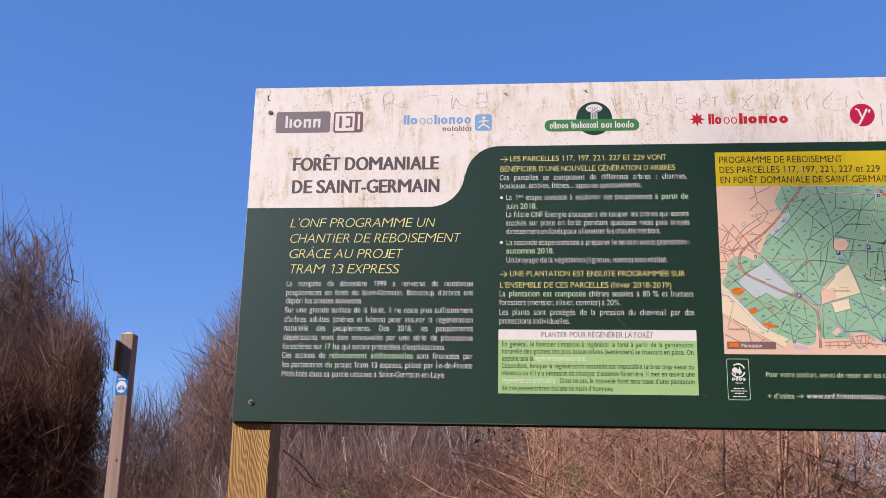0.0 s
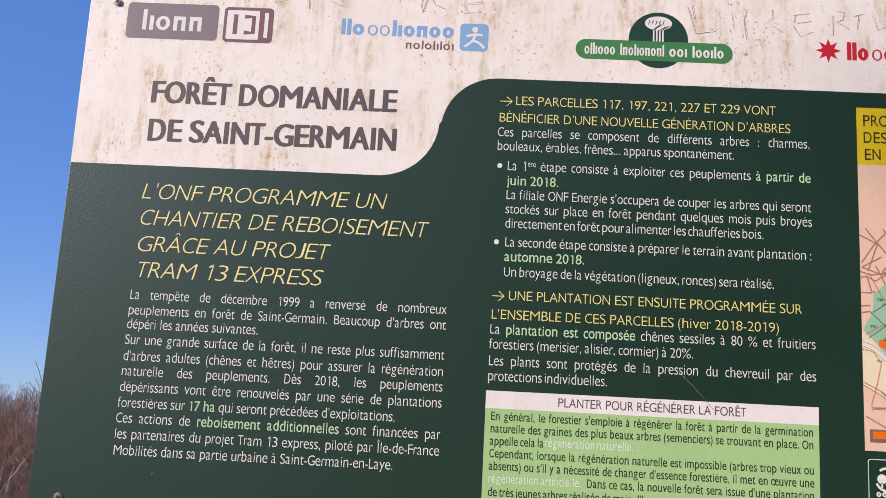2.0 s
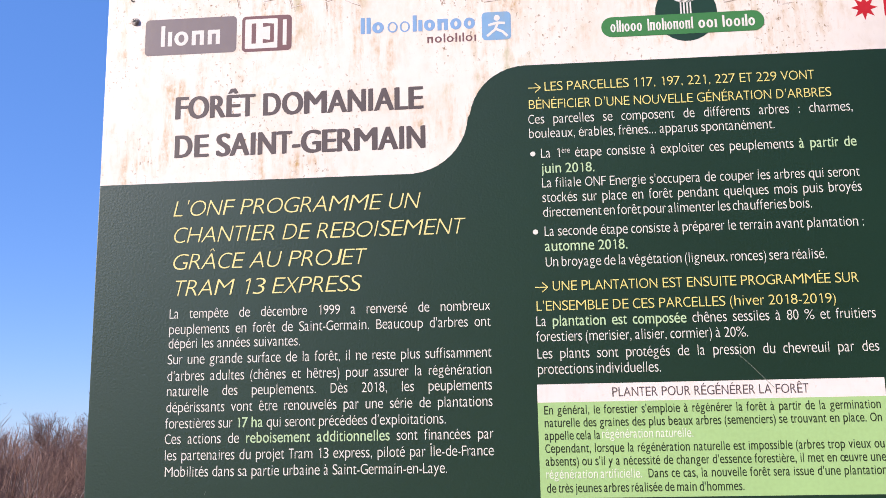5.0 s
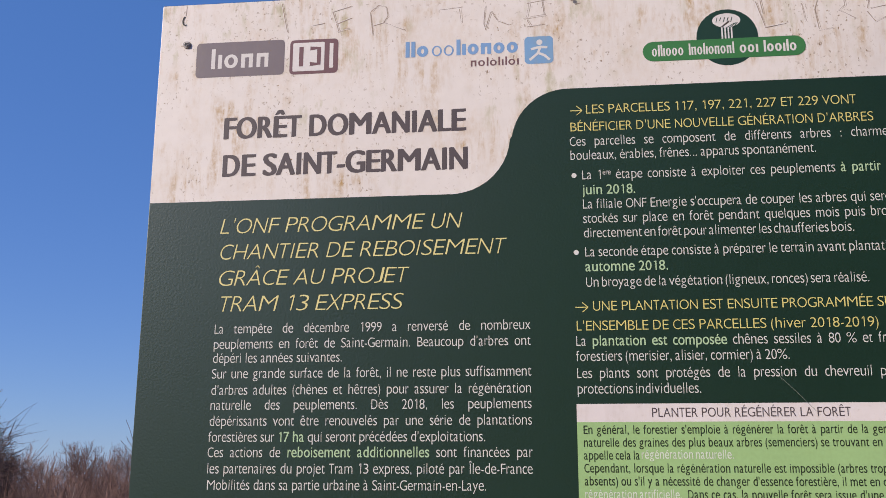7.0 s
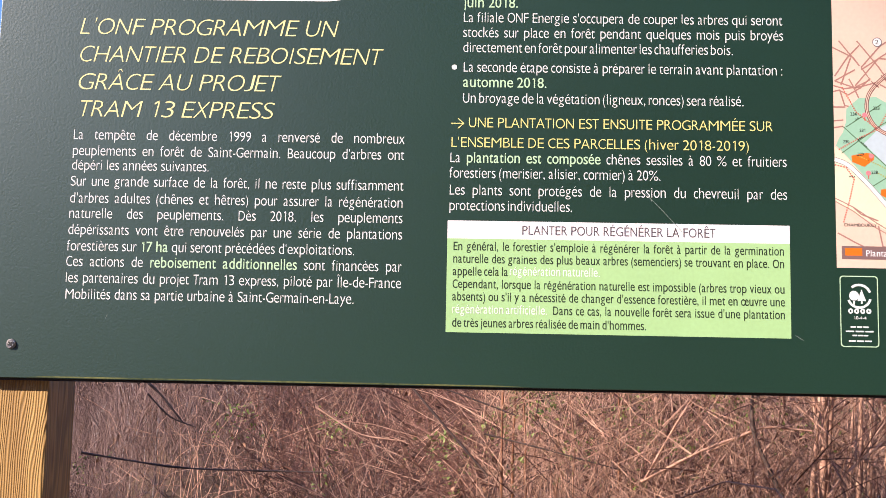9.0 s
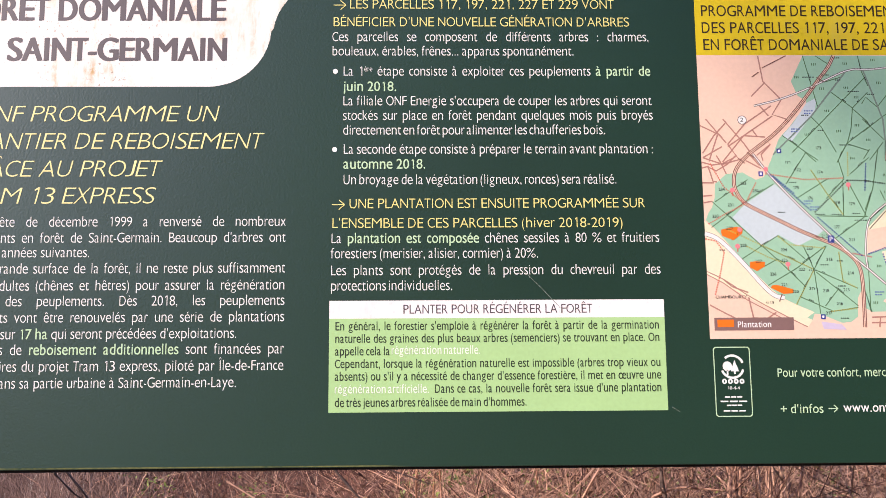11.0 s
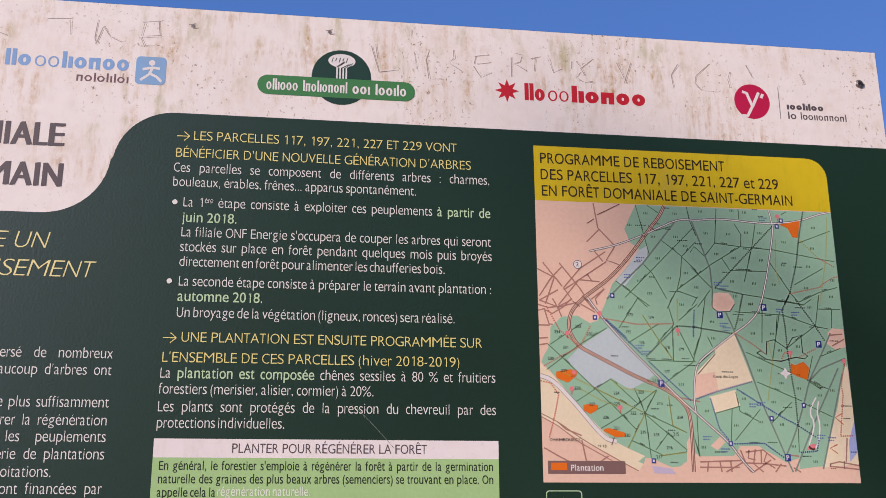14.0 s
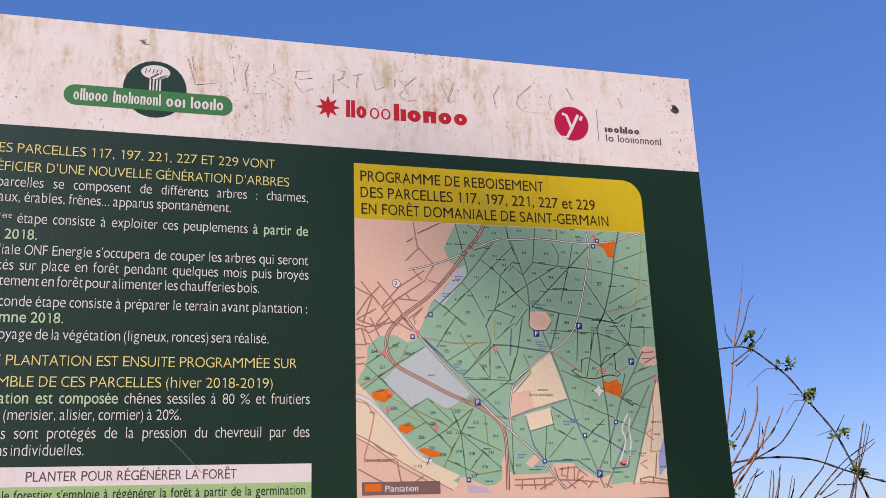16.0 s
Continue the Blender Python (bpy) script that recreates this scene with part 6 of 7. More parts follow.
stems("twig", [(STEM_DARK, [(2.753, 1.660, 1.542), (2.764, 1.660, 1.584), (2.768, 1.660, 1.627)], 0.0022, 0.0012)], shrub)
stems("twig", [(STEM_DARK, [(2.771, 1.660, 1.541), (2.788, 1.660, 1.595), (2.792, 1.660, 1.639)], 0.0022, 0.0012)], shrub)
stems("twig", [(STEM_DARK, [(2.822, 1.660, 1.540), (2.836, 1.660, 1.571), (2.843, 1.660, 1.602)], 0.0022, 0.0012)], shrub)
stems("twig", [(STEM_DARK, [(2.657, 1.660, 1.544), (2.688, 1.660, 1.590), (2.711, 1.660, 1.636)], 0.0022, 0.0012)], shrub)
stems("twig", [(STEM_DARK, [(2.698, 1.660, 1.608), (2.719, 1.660, 1.618), (2.733, 1.660, 1.627)], 0.0022, 0.0012)], shrub)
stems("twig", [(STEM_DARK, [(2.645, 1.660, 1.728), (2.678, 1.660, 1.768), (2.693, 1.660, 1.826)], 0.0022, 0.0012)], shrub)
stems("twig", [(STEM_DARK, [(2.738, 1.660, 1.699), (2.746, 1.660, 1.736), (2.746, 1.660, 1.772)], 0.0022, 0.0012)], shrub)
stems("twig", [(STEM_DARK, [(2.676, 1.660, 1.971), (2.702, 1.660, 1.988), (2.728, 1.660, 2.009)], 0.0022, 0.0012)], shrub)
stems("twig", [(STEM_DARK, [(3.062, 1.660, 1.535), (3.096, 1.660, 1.647), (3.134, 1.660, 1.779)], 0.0022, 0.0012)], shrub)
stems("twig", [(STEM_DARK, [(2.931, 1.660, 1.548), (3.040, 1.660, 1.631), (3.172, 1.660, 1.716)], 0.0022, 0.0012)], shrub)
stems("twig", [(STEM_DARK, [(3.048, 1.660, 1.535), (3.145, 1.660, 1.729), (3.163, 1.660, 1.775)], 0.0022, 0.0012)], shrub)
stems("twig", [(STEM_DARK, [(3.002, 1.660, 1.579), (3.050, 1.660, 1.578), (3.081, 1.660, 1.586)], 0.0022, 0.0012)], shrub)
stems("twig", [(STEM_DARK, [(2.943, 1.660, 1.538), (2.978, 1.660, 1.550), (3.004, 1.660, 1.563)], 0.0022, 0.0012)], shrub)
stems("twig", [(STEM_DARK, [(2.739, 1.660, 2.091), (2.710, 1.660, 2.047), (2.684, 1.660, 2.034)], 0.0022, 0.0012)], shrub)


def leaf_tuft(x, y, z, n, size, seed):
    """A tuft of small pointed leaves opening from a bud."""
    r = np.random.RandomState(seed)
    verts, faces = [], []
    for i in range(n):
        w = r.normal(0, 1, 3) + np.array([0, 0, 0.6])
        w /= np.linalg.norm(w)
        side = np.cross(w, r.normal(0, 1, 3))
        side /= np.linalg.norm(side)
        up = np.cross(w, side)
        ln, b = size * r.uniform(0.6, 1.2), np.array([x, y, z]) + r.normal(0, size * 0.25, 3)
        s = len(verts)
        for k, (a, c, h) in enumerate(((0, 0, 0), (0.4, 0.2, 0.05), (0.4, -0.2, 0.05), (0.75, 0.15, 0.0), (0.75, -0.15, 0.0), (1.0, 0, -0.08))):
            verts.append(tuple(b + w * ln * a + side * ln * c + up * ln * h))
        faces += [(s, s + 1, s + 2), (s + 1, s + 3, s + 4, s + 2), (s + 3, s + 5, s + 4)]
    me = mesh_of("leaf_tuft", verts, faces, FRESH_LEAF)
    part("leaf_tuft", me, shrub, "tuft of small fresh green leaves")


leaf_tuft(2.751, 1.676, 2.072, 24, 0.025, 0)
leaf_tuft(2.751, 1.677, 2.032, 24, 0.021, 1)
leaf_tuft(2.851, 1.678, 1.982, 10, 0.023, 2)
leaf_tuft(2.891, 1.679, 1.982, 20, 0.025, 3)
leaf_tuft(2.941, 1.680, 1.872, 20, 0.023, 4)
leaf_tuft(2.971, 1.681, 1.882, 24, 0.026, 5)
leaf_tuft(2.961, 1.681, 1.862, 16, 0.023, 6)
leaf_tuft(3.032, 1.683, 1.742, 16, 0.019, 7)
leaf_tuft(3.072, 1.683, 1.752, 16, 0.023, 8)
leaf_tuft(3.102, 1.685, 1.622, 18, 0.023, 9)
leaf_tuft(3.122, 1.685, 1.613, 28, 0.025, 10)
leaf_tuft(2.632, 1.679, 1.711, 14, 0.021, 11)
leaf_tuft(2.632, 1.680, 1.561, 12, 0.019, 12)
clump = base_empty("shrub_stems", 1.25, 1.2, 0.0, "cluster of upright orange-brown shrub stems in the brambles", "shrub")
stems("stem", [(STEM_DARK, [(1.23, 0.90, 1.44), (1.23, 0.90, 1.33), (1.22, 0.90, 1.25), (1.23, 0.90, 1.20), (1.27, 0.90, 1.12), (1.31, 0.90, 1.03), (1.32, 0.90, 0.75)], 0.0030, 0.0055)], clump)
stems("stem", [(CANE_TAN, [(1.42, 1.00, 1.50), (1.41, 1.00, 1.32), (1.41, 1.00, 1.20), (1.40, 1.00, 1.08), (1.40, 1.00, 0.61)], 0.0060, 0.0101)], clump)
stems("stem", [(CANE_TAN, [(1.45, 1.12, 1.51), (1.45, 1.12, 1.32), (1.43, 1.12, 1.19), (1.42, 1.12, 1.06), (1.42, 1.12, 0.57)], 0.0040, 0.0068)], clump)
stems("stem", [(CANE_TAN, [(1.48, 1.24, 1.52), (1.46, 1.24, 1.32), (1.48, 1.24, 1.18), (1.50, 1.24, 1.05), (1.49, 1.24, 0.53)], 0.0036, 0.0061)], clump)
stems("stem", [(CANE_TAN, [(1.62, 1.36, 1.53), (1.62, 1.36, 1.32), (1.60, 1.36, 1.18), (1.59, 1.36, 1.04), (1.58, 1.36, 0.49)], 0.0036, 0.0061)], clump)
stems("stem", [(CANE_TAN, [(1.50, 1.00, 1.50), (1.49, 1.00, 1.32), (1.49, 1.00, 1.20), (1.48, 1.00, 1.08), (1.47, 1.00, 0.61)], 0.0040, 0.0068)], clump)
stems("stem", [(CANE_TAN, [(1.56, 1.12, 1.51), (1.56, 1.12, 1.32), (1.56, 1.12, 1.19), (1.55, 1.12, 1.06), (1.54, 1.12, 0.57)], 0.0036, 0.0061)], clump)
stems("stem", [(CANE_TAN, [(1.59, 1.24, 1.52), (1.58, 1.24, 1.32), (1.58, 1.24, 1.19), (1.59, 1.24, 1.05), (1.58, 1.24, 0.53)], 0.0028, 0.0047)], clump)
stems("stem", [(CANE_TAN, [(1.68, 1.36, 1.53), (1.68, 1.36, 1.32), (1.66, 1.36, 1.18), (1.64, 1.36, 1.04), (1.63, 1.36, 0.49)], 0.0032, 0.0054)], clump)
stems("stem", [(CANE_TAN, [(1.45, 1.00, 1.50), (1.43, 1.00, 1.32), (1.42, 1.00, 1.20), (1.41, 1.00, 1.08), (1.40, 1.00, 0.61)], 0.0040, 0.0068)], clump)
stems("stem", [(CANE_TAN, [(1.62, 1.12, 1.51), (1.62, 1.12, 1.32), (1.60, 1.12, 1.19), (1.58, 1.12, 1.07), (1.57, 1.12, 0.57)], 0.0032, 0.0054)], clump)
stems("stem", [(STEM_ORANGE, [(1.00, 1.24, 1.51), (0.99, 1.24, 1.31), (1.00, 1.24, 1.17), (0.99, 1.24, 1.04), (1.00, 1.24, 0.52)], 0.0020, 0.0036)], clump)
stems("stem", [(STEM_ORANGE, [(0.74, 1.36, 1.51), (0.75, 1.36, 1.31), (0.74, 1.36, 1.16), (0.74, 1.36, 1.02), (0.75, 1.36, 0.48)], 0.0025, 0.0045)], clump)
stems("stem", [(STEM_ORANGE, [(0.71, 1.00, 1.48), (0.70, 1.00, 1.31), (0.70, 1.00, 1.18), (0.70, 1.00, 1.06), (0.71, 1.00, 0.59)], 0.0020, 0.0036)], clump)
stems("stem", [(STEM_ORANGE, [(0.75, 1.12, 1.49), (0.75, 1.12, 1.31), (0.76, 1.12, 1.18), (0.76, 1.12, 1.05), (0.78, 1.12, 0.55)], 0.0018, 0.0032)], clump)
stems("stem", [(CANE_TAN, [(1.14, 0.95, 1.17), (1.26, 0.95, 1.23), (1.37, 0.95, 1.22)], 0.0030, 0.0023)], clump)
stems("stem", [(CANE_TAN, [(0.99, 0.95, 1.10), (1.14, 0.95, 1.18), (1.25, 0.95, 1.22)], 0.0032, 0.0024)], clump)
stems("stem", [(CANE_TAN, [(1.25, 0.95, 1.32), (1.33, 0.95, 1.30), (1.38, 0.95, 1.27)], 0.0024, 0.0018)], clump)
stems("stem", [(STEM_DARK, [(0.41, 0.95, 1.32), (0.56, 0.95, 1.30), (0.73, 0.95, 1.24)], 0.0020, 0.0015)], clump)
stems("stem", [(CANE_TAN, [(0.29, 0.95, 1.25), (0.39, 0.95, 1.19), (0.49, 0.95, 1.18)], 0.0018, 0.0013)], clump)
stems("stem", [(STEM_DARK, [(-0.22, 0.95, 1.14), (0.00, 0.95, 1.11), (0.32, 0.95, 1.11)], 0.0022, 0.0017)], clump)
stems("stem", [(STEM_DARK, [(-0.12, 0.95, 1.32), (-0.06, 0.95, 1.28), (-0.00, 0.95, 1.21)], 0.0028, 0.0021)], clump)
stems("stem", [(STEM_DARK, [(-0.08, 0.95, 1.27), (-0.03, 0.95, 1.22), (0.03, 0.95, 1.20)], 0.0020, 0.0015)], clump)
stems("stem", [(CANE_TAN, [(1.14, 0.95, 1.33), (1.08, 0.95, 1.24), (1.00, 0.95, 1.10)], 0.0024, 0.0018)], clump)
stems("stem", [(STEM_DARK, [(0.48, 0.95, 1.32), (0.56, 0.95, 1.23), (0.67, 0.95, 1.11)], 0.0028, 0.0021)], clump)
stems("stem", [(CANE_TAN, [(1.35, 0.95, 1.33), (1.39, 0.95, 1.25), (1.47, 0.95, 1.20)], 0.0024, 0.0018)], clump)
stems("stem", [(STEM_DARK, [(0.66, 0.95, 1.20), (0.79, 0.95, 1.17), (0.95, 0.95, 1.13)], 0.0020, 0.0015)], clump)


# bare trees
def sprout(paths, radii, m, length, s0, angle, up, k, thin):
    """m side shoots on every stem, longest low down, bending upward."""
    n, kk, _ = paths.shape
    s = nr.uniform(s0, 1.0, (n, m))
    j = np.minimum((s * (kk - 1)).astype(int), kk - 2)
    f = (s * (kk - 1) - j)[..., None]
    i = np.arange(n)[:, None]
    at = paths[i, j] * (1 - f) + paths[i, j + 1] * f
    way = paths[i, j + 1] - paths[i, j]
    way /= np.linalg.norm(way, axis=2, keepdims=True) + 1e-9
    side = nr.normal(0, 1, (n, m, 3))
    side -= (side * way).sum(2, keepdims=True) * way
    side /= np.linalg.norm(side, axis=2, keepdims=True)
    a = angle * nr.uniform(0.65, 1.35, (n, m, 1))
    way = way * np.cos(a) + side * np.sin(a)
    whole = np.linalg.norm(np.diff(paths, axis=1), axis=2).sum(1)
    ln = whole[:, None] * length * nr.uniform(0.5, 1.15, (n, m)) * (1.1 - 1.6 * (s - 0.4) ** 2)
    q = np.linspace(0, 1, k)
    out = at[:, :, None] + way[:, :, None] * (ln[..., None] * q)[..., None]
    out[..., 2] += up * ln[..., None] * q ** 2
    out += np.cumsum(nr.normal(0, 0.05, out.shape), axis=2) * ln[..., None, None] * 0.45 * q[:, None]
    r = radii[i, j][..., None] * thin * (1 - 0.7 * q)
    return out.reshape(n * m, k, 3), r.reshape(n * m, k)


def trunks(x, y, h, radius, lean=0.06, k=8):
    n = len(x)
    s = np.linspace(0, 1, k)
    tilt = nr.normal(0, lean, (n, 2)) * h[:, None]
    paths = np.stack([x[:, None] + tilt[:, :1] * s ** 1.4, y[:, None] + tilt[:, 1:] * s ** 1.4, lie(x, y)[:, None] + h[:, None] * s - 0.05], -1)
    paths[..., :2] += np.cumsum(nr.normal(0, 0.012, (n, k, 2)), axis=1) * h[:, None, None]
    return paths, (radius * h * nr.uniform(0.7, 1.3, n))[:, None] * (1 - 0.85 * s)[None]


def grown(x, y, h, radius, counts, reach=0.5, angle=0.75, floor=0.0):
    """Leafless trees at the given spots: (wood, fine twigs)."""
    p, r = trunks(x, y, h * 0.84, radius)
    wood, fine = [tube_arrays(p, r, 5)], []
    for level, m in enumerate(counts):
        p, r = sprout(p, r, m, (reach, 0.5, 0.5)[level], 0.22 if level == 0 else 0.12, angle, 0.16, (7, 5, 4)[level], 0.5)
        r = np.maximum(r, floor)
        (wood if level == 0 else fine).append(tube_arrays(p, r, 4 if level == 0 else 3))
    return joined(wood), joined(fine)


def bare_tree(name, height, bark, twig, label, counts, reach, angle):
    ob = base_empty(name, 0, 0, 0, label, "tree", "bare trees at the wood's edge")
    wood, fine = grown(np.zeros(1), np.zeros(1), np.array([height]), 0.014, counts, reach, angle, 0.0028)
    part("trunk", arrays_mesh("trunk", *wood, bark), ob)
    part("crown", arrays_mesh("crown", *fine, twig), ob)
    return ob


def spot(az, d):
    a = radians(az)
    return 0.65 + d * math.sin(a), -1.3 + d * math.cos(a)


kinds = [bare_tree("bare_tree", 4.0, BARK, TWIG_HAZE, "leafless bushy tree with fine purplish brown twigs", c, r, a) for c, r, a in (((30, 13, 6), 0.36, 0.80), ((34, 12, 6), 0.33, 0.68), ((26, 14, 6), 0.38, 0.92))]
# bearing, distance, height, turn
places = [(-40.5, 10.5, 4.6, 10), (-38.5, 13.0, 4.0, 80), (-37.0, 15.0, 4.1, 200), (-35.4, 17.0, 4.0, 140), (-34.2, 19.0, 4.1, 300), (-33.2, 20.0, 3.8, 20), (-32.4, 22.0, 3.7, 250), (-31.6, 24.0, 3.5, 100), (-36.0, 20.0, 4.8, 90), (-38.5, 18.0, 5.0, 220), (-34.0, 23.0, 4.9, 20), (-39.5, 15.0, 4.4, 260), (-29.6, 34.0, 3.9, 330), (-25.6, 42.0, 4.5, 60), (-23.9, 46.0, 4.8, 130), (-21.0, 50.0, 5.0, 210)]
for i, (az, d, high, turn) in enumerate(places):
    x, y = spot(az, d)
    m = pose(x, y, float(lie(x, y)) - 0.02, 0, 0, turn)
    ob = kinds[i] if i < 3 else copy_thing(kinds[i % 3], m)
    ob.matrix_basis = m
    s = high / 4.0
    ob.scale = (s, s, s)


def stand(n, az0, az1, d0, d1, low, high, radius, counts, reach=0.5, angle=0.75, floor=0.006):
    """A stand of trees; low and high are slopes of sight to their tops."""
    x, y, _, d = polar(n, az0, az1, d0, d1)
    return grown(x, y, 1.4 + d * nr.uniform(low, high, n), radius, counts, reach, angle, floor)


def wood_of(label, groups, bark, twig):
    stuff("wood_trunks", [g[0] for g in groups], bark, label + ", trunks and limbs", "woodland")
    stuff("wood_twigs", [g[1] for g in groups], twig, label + ", fine twigs", "woodland")


def brush(n, az0, az1, d0, d1, z0, z1, length, radius, upright=0.4):
    return twigs(n, az0, az1, d0, d1, z0, z1, length, radius, upright, 4)


wood_of("leafless young wood, mauve brown in the distance", [
    stand(330, -38, 15, 46, 85, 0.040, 0.066, 0.011, (13, 7), 0.42, 0.6, 0.009),
    stand(260, -38, 15, 30, 50, 0.010, 0.050, 0.010, (12, 7), 0.40, 0.55, 0.006),
    stand(150, -38, 15, 20, 32, -0.03, 0.020, 0.010, (11, 6), 0.42, 0.6, 0.004),
], BARK, TWIG_HAZE)
wood_of("leafless thicket close behind the board", [
    stand(60, -21.3, -15.0, 9, 14, 0.03, 0.12, 0.006, (22, 8), 0.34, 0.7, 0.0028),
], BARK, TWIG_HAZE)
wood_of("slender pale-barked birches in the young wood", [
    stand(14, -30, 12, 24, 44, 0.0, 0.042, 0.009, (7, 4), 0.5, 0.5, 0.006),
    stand(90, -24, 3, 9, 24, 0.0, 0.05, 0.007, (5, 3), 0.35, 0.4, 0.003),
    stand(45, -24, -5, 6, 10, -0.06, 0.0, 0.006, (5, 3), 0.35, 0.4, 0.002),
], PALE_BARK, PALE_BARK)
stuff("coppice_twigs", [
    brush(9000, -40, 15, 34, 60, 0.0, 2.4, 0.9, 0.008),
    brush(7000, -40, 15, 20, 36, 0.0, 1.3, 0.7, 0.006),
    brush(9000, -40, 15, 60, 95, 0.2, 4.6, 1.5, 0.018),
    brush(9000, -23, 4, 8, 20, 0.0, 1.3, 0.6, 0.0034, 0.8),
    brush(5000, -21.4, -15.5, 9.0, 13.0, 1.5, 2.7, 0.34, 0.0030, 0.5),
    brush(9000, -25, -6, 5.5, 10, 0.0, 0.85, 0.45, 0.0024, 0.9),
    brush(5000, -23, -6, 9.0, 14, 0.0, 1.1, 0.6, 0.0034, 0.9),
], TWIG_HAZE, "haze of purplish brown twigs low in the wood", "coppice")
stuff("low_scrub", [
    brush(1500, -24, 4, 6.5, 12, 0.0, 0.45, 0.4, 0.0028),
    brush(1700, -34, -24, 6.0, 11, 0.0, 0.5, 0.45, 0.0028),
], CANE_BROWN, "brown leafless undergrowth behind the brambles", "scrub")
birch = base_empty("birch_tree", 0, 0, 0, "slender pale forked birch without leaves", "tree", "pale birches")
wood, fine = grown(np.zeros(1), np.zeros(1), np.array([2.6]), 0.010, (6, 3), 0.42, 0.42, 0.004)
part("trunk", arrays_mesh("trunk", *wood, BIRCH_BARK), birch)
part("crown", arrays_mesh("crown", *fine, PALE_BARK), birch)
for i, (az, d, high) in enumerate(((-26.3, 12.5, 2.1), (-25.5, 14.0, 1.8), (-20.4, 12.0, 1.8), (-19.4, 14.0, 2.0), (-18.3, 13.0, 1.7), (-13.8, 14.0, 1.8), (-12.8, 13.0, 1.6), (-8.6, 15.0, 1.9))):
    x, y = spot(az, d)
    m = pose(x, y, float(lie(x, y)) - 0.02, 0, 0, 83 * i)
    ob = copy_thing(birch, m) if i else birch
    ob.matrix_basis = m
    ob.scale = (high / 2.6,) * 3
stuff("edge_scrub", [
    brush(5000, -42, -25, 11, 17, 0.0, 0.7, 0.35, 0.0035, 0.15),
    brush(4500, -31, -25, 7.5, 11, 0.0, 0.85, 0.25, 0.0024, 0.15),
    brush(3500, -31, -24.5, 6.0, 8.0, 0.0, 0.85, 0.22, 0.0024, 0.15),
    brush(14000, -42, -29.5, 14, 26, 0.1, 2.7, 0.42, 0.0045, 0.15),
], STEM_DARK, "dense dark leafless scrub at the edge of the wood", "scrub")
# saplings and scrub by the trail post: near stand-ins for farther trees, sight-line clipped
def trimmed(shape):
    """Drops the faces that stand out past a chosen line of sight."""
    verts, quads = shape
    high = np.clip((verts[:, 2] - 1.55) / 0.3, 0, 1)
    over = verts[:, 0] + (0.606 + 0.05 * high) * (verts[:, 1] + 1.32) > 0.565 - 0.03 * high
    return verts, quads[~over[quads].any(1)]


def sapling(x, y, high, counts, reach, angle, label):
    ob = base_empty("sapling", x, y, 0.0, label, "tree", "saplings beside the trail post")
    wood, fine = grown(np.array([x]), np.array([y]), np.array([high]), 0.0075, counts, reach, angle, 0.0011)
    part("trunk", arrays_mesh("trunk", *trimmed(wood), BARK), ob)
    part("crown", arrays_mesh("crown", *trimmed(fine), TWIG_HAZE), ob)


for x, y, high in ((-0.66, 0.60, 1.42), (-0.76, 0.70, 1.58), (-0.88, 0.80, 1.78), (-1.02, 0.86, 2.0), (-1.30, 1.10, 2.25), (-1.14, 0.78, 2.05), (-1.45, 0.95, 2.35)):
    sapling(x, y, high, (30, 11, 6), 0.20, 0.68, "small leafless stand-in for a farther tree, fine brown twigs, beside the trail post")
stuff("sapling_scrub", [
    trimmed(brush(30000, -46, -31, 2.0, 3.4, 0.2, 1.42, 0.20, 0.0020, 0.3)),
    brush(5000, -50, -37, 3.0, 5.0, 0.2, 1.60, 0.26, 0.0024, 0.3),
    trimmed(brush(12000, -37.5, -31, 1.95, 2.6, 0.3, 1.50, 0.16, 0.0015, 0.3)),
    trimmed(canes(160, -46, -31, 2.1, 3.6, 1.35, 0.16, 0.0018)),
], CANE_BROWN, "dense dark brown leafless scrub beside the trail post", "scrub")
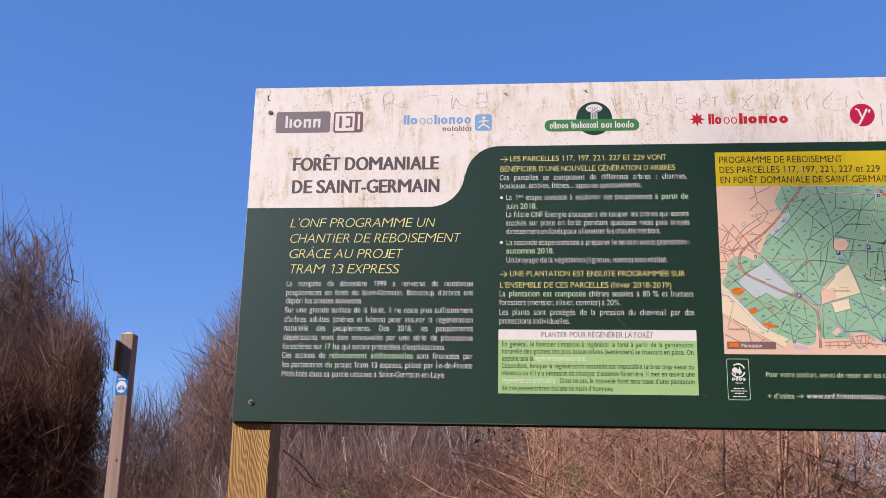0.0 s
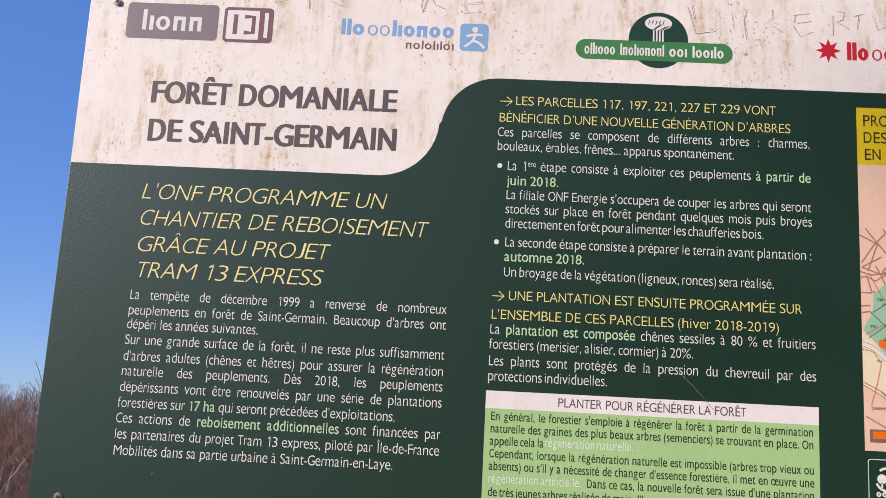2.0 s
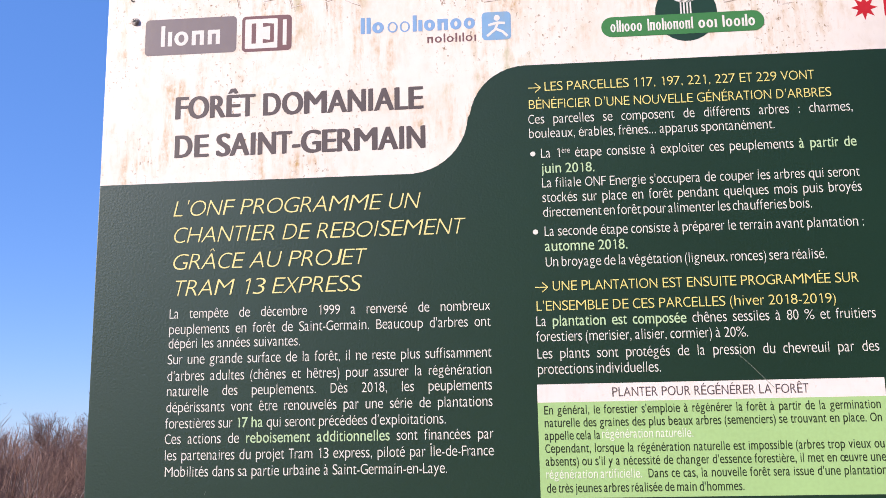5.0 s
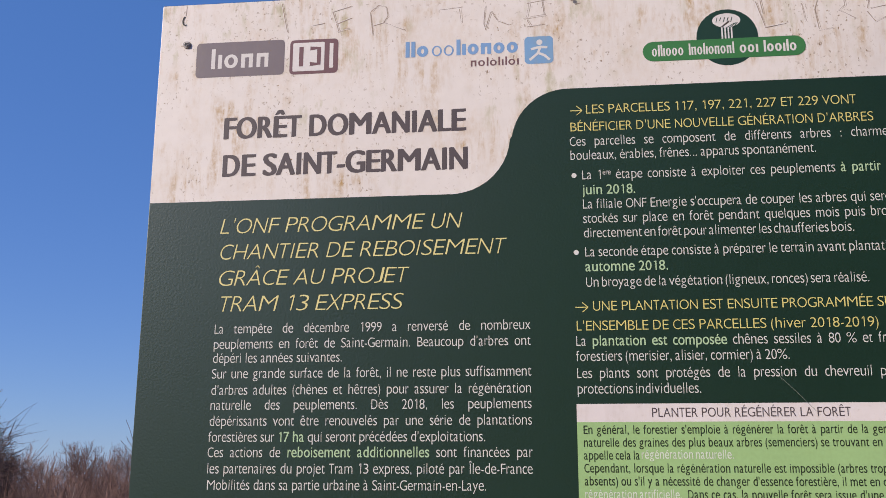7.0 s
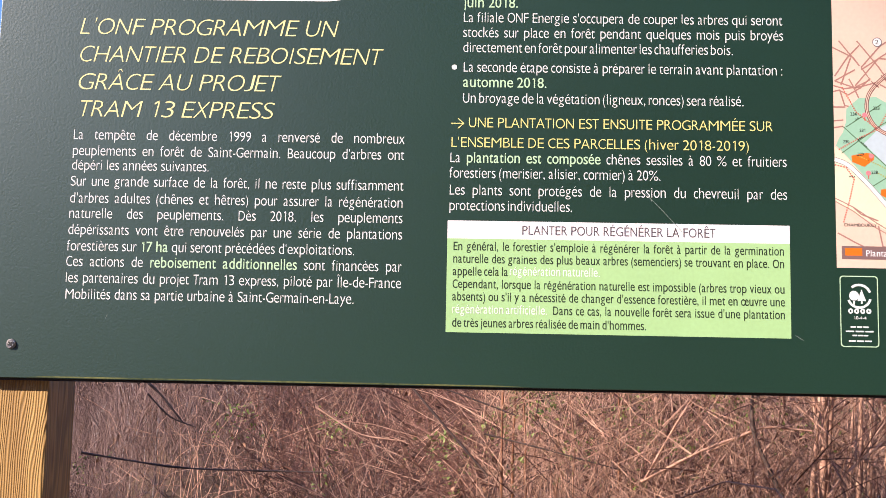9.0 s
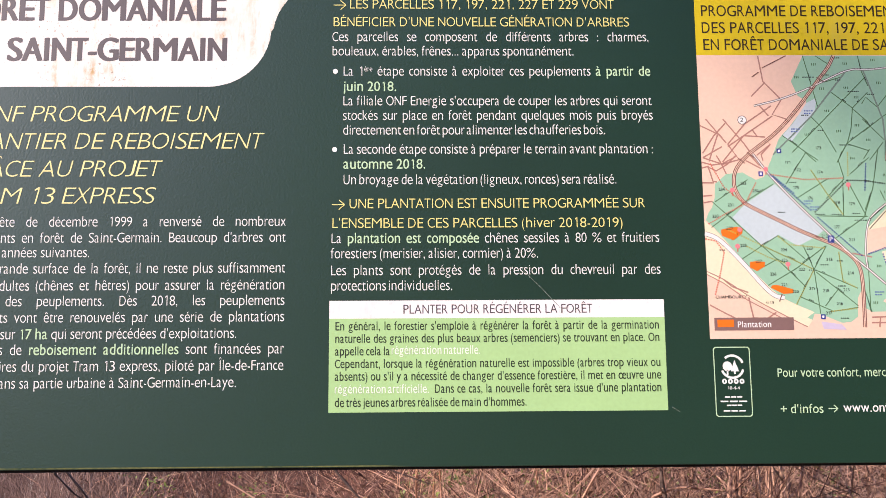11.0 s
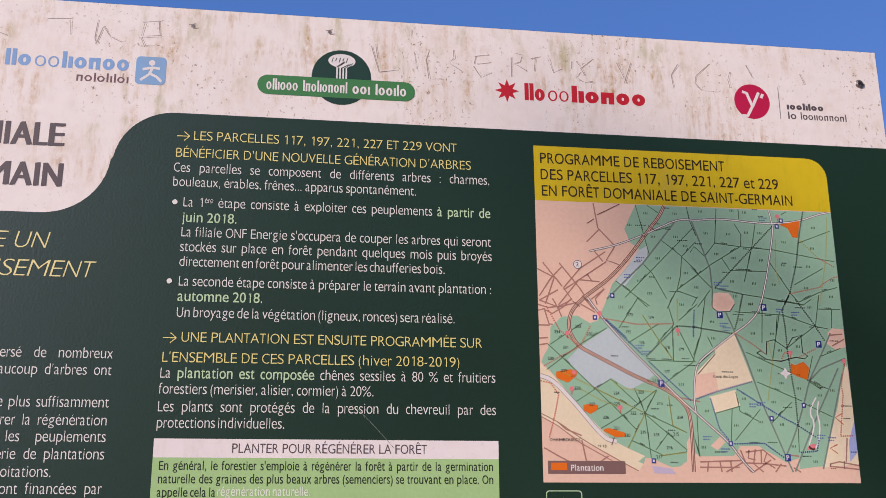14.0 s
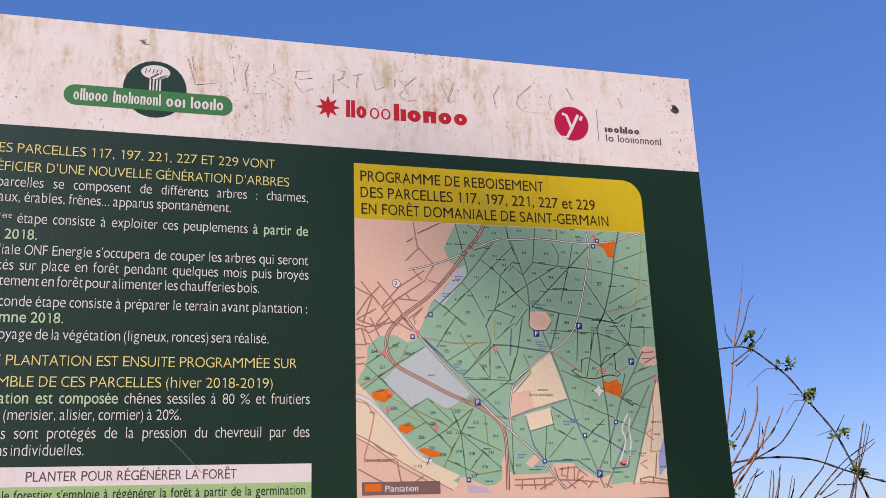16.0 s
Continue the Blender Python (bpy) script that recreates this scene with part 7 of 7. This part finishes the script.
# the sunlit look is in the colour: paler twigs than the scrub below
stuff("scrub_twigs", [
    trimmed(brush(7000, -46, -31, 2.1, 3.6, 1.2, 1.50, 0.18, 0.0012, 0.4)),
    trimmed(brush(5000, -46, -35, 2.2, 3.6, 1.4, 1.85, 0.18, 0.0012, 0.4)),
    trimmed(brush(3000, -38, -31, 1.95, 2.7, 1.35, 1.60, 0.15, 0.0011, 0.4)),
    brush(4500, -34, -28.8, 1.7, 2.4, 0.6, 1.33, 0.13, 0.0010, 0.5),
    trimmed(canes(200, -46, -33, 2.1, 3.6, 1.55, 0.2, 0.0016)),
], TWIG_HAZE, "brown twigs coloured paler as if sunlit, in the scrub beside the trail post", "scrub")
stuff("scrub_leaves", [
    trimmed(leaves(2500, -46, -31, 2.1, 4.0, 0.2, 1.25, 0.012)),
], DRY_LEAF, "withered leaves hanging in the dark scrub", "dead leaves")
# unseen wood across the path, added to darken reflections and block sky light
wood_of("unseen leafless wood added across the path", [
    stand(80, 76, 120, 11, 17, 0.35, 0.70, 0.012, (22, 10), 0.40, 0.8, 0.016),
    stand(110, 112, 190, 9, 18, 0.45, 0.80, 0.012, (22, 10), 0.45, 0.8, 0.016),
    stand(60, 185, 300, 10, 20, 0.05, 0.20, 0.012, (20, 9), 0.45, 0.8, 0.014),
], BARK, TWIG_HAZE)
stuff("unseen_brush", [
    brush(9000, 62, 190, 9, 18, 0.0, 5.5, 1.3, 0.022),
    brush(8000, 180, 300, 11, 20, 0.0, 1.8, 1.0, 0.018),
], STEM_DARK, "dense dark undergrowth of the unseen wood added across the path", "scrub")

# unseen bare tree added towards the sun so its topmost twigs shade the map
tall = base_empty("unseen_shade_tree", -15.1, -10.0, 0.0, "unseen tall leafless tree with a bent top, added to shade the map", "tree")
wood, fine = grown(np.array([-15.1]), np.array([-10.0]), np.array([11.4]), 0.011, (26, 10, 4), 0.17, 0.7, 0.006)
top = smooth_path([(-15.1, -10.0, 9.6), (-15.05, -10.0, 11.6), (-15.2, -10.0, 12.7), (-15.42, -10.0, 12.96), (-15.75, -10.0, 13.12)], 16)
limb = tube_arrays(top[None], np.linspace(0.05, 0.015, 16)[None], 6)
n, k = 20, 5
way = nr.normal(0, 1, (n, 3))
way /= np.linalg.norm(way, axis=1, keepdims=True)
start = np.array([-15.66, -10.0, 13.11]) + nr.normal(0, 0.05, (n, 3))
tuft = start[:, None] + way[:, None] * (np.linspace(-0.5, 0.5, k) * 0.18)[None, :, None]
part("trunk", arrays_mesh("trunk", *joined([wood, limb]), BARK), tall)
part("crown", arrays_mesh("crown", *joined([fine, tube_arrays(tuft, np.full((n, k), 0.0065))]), TWIG_HAZE), tall)
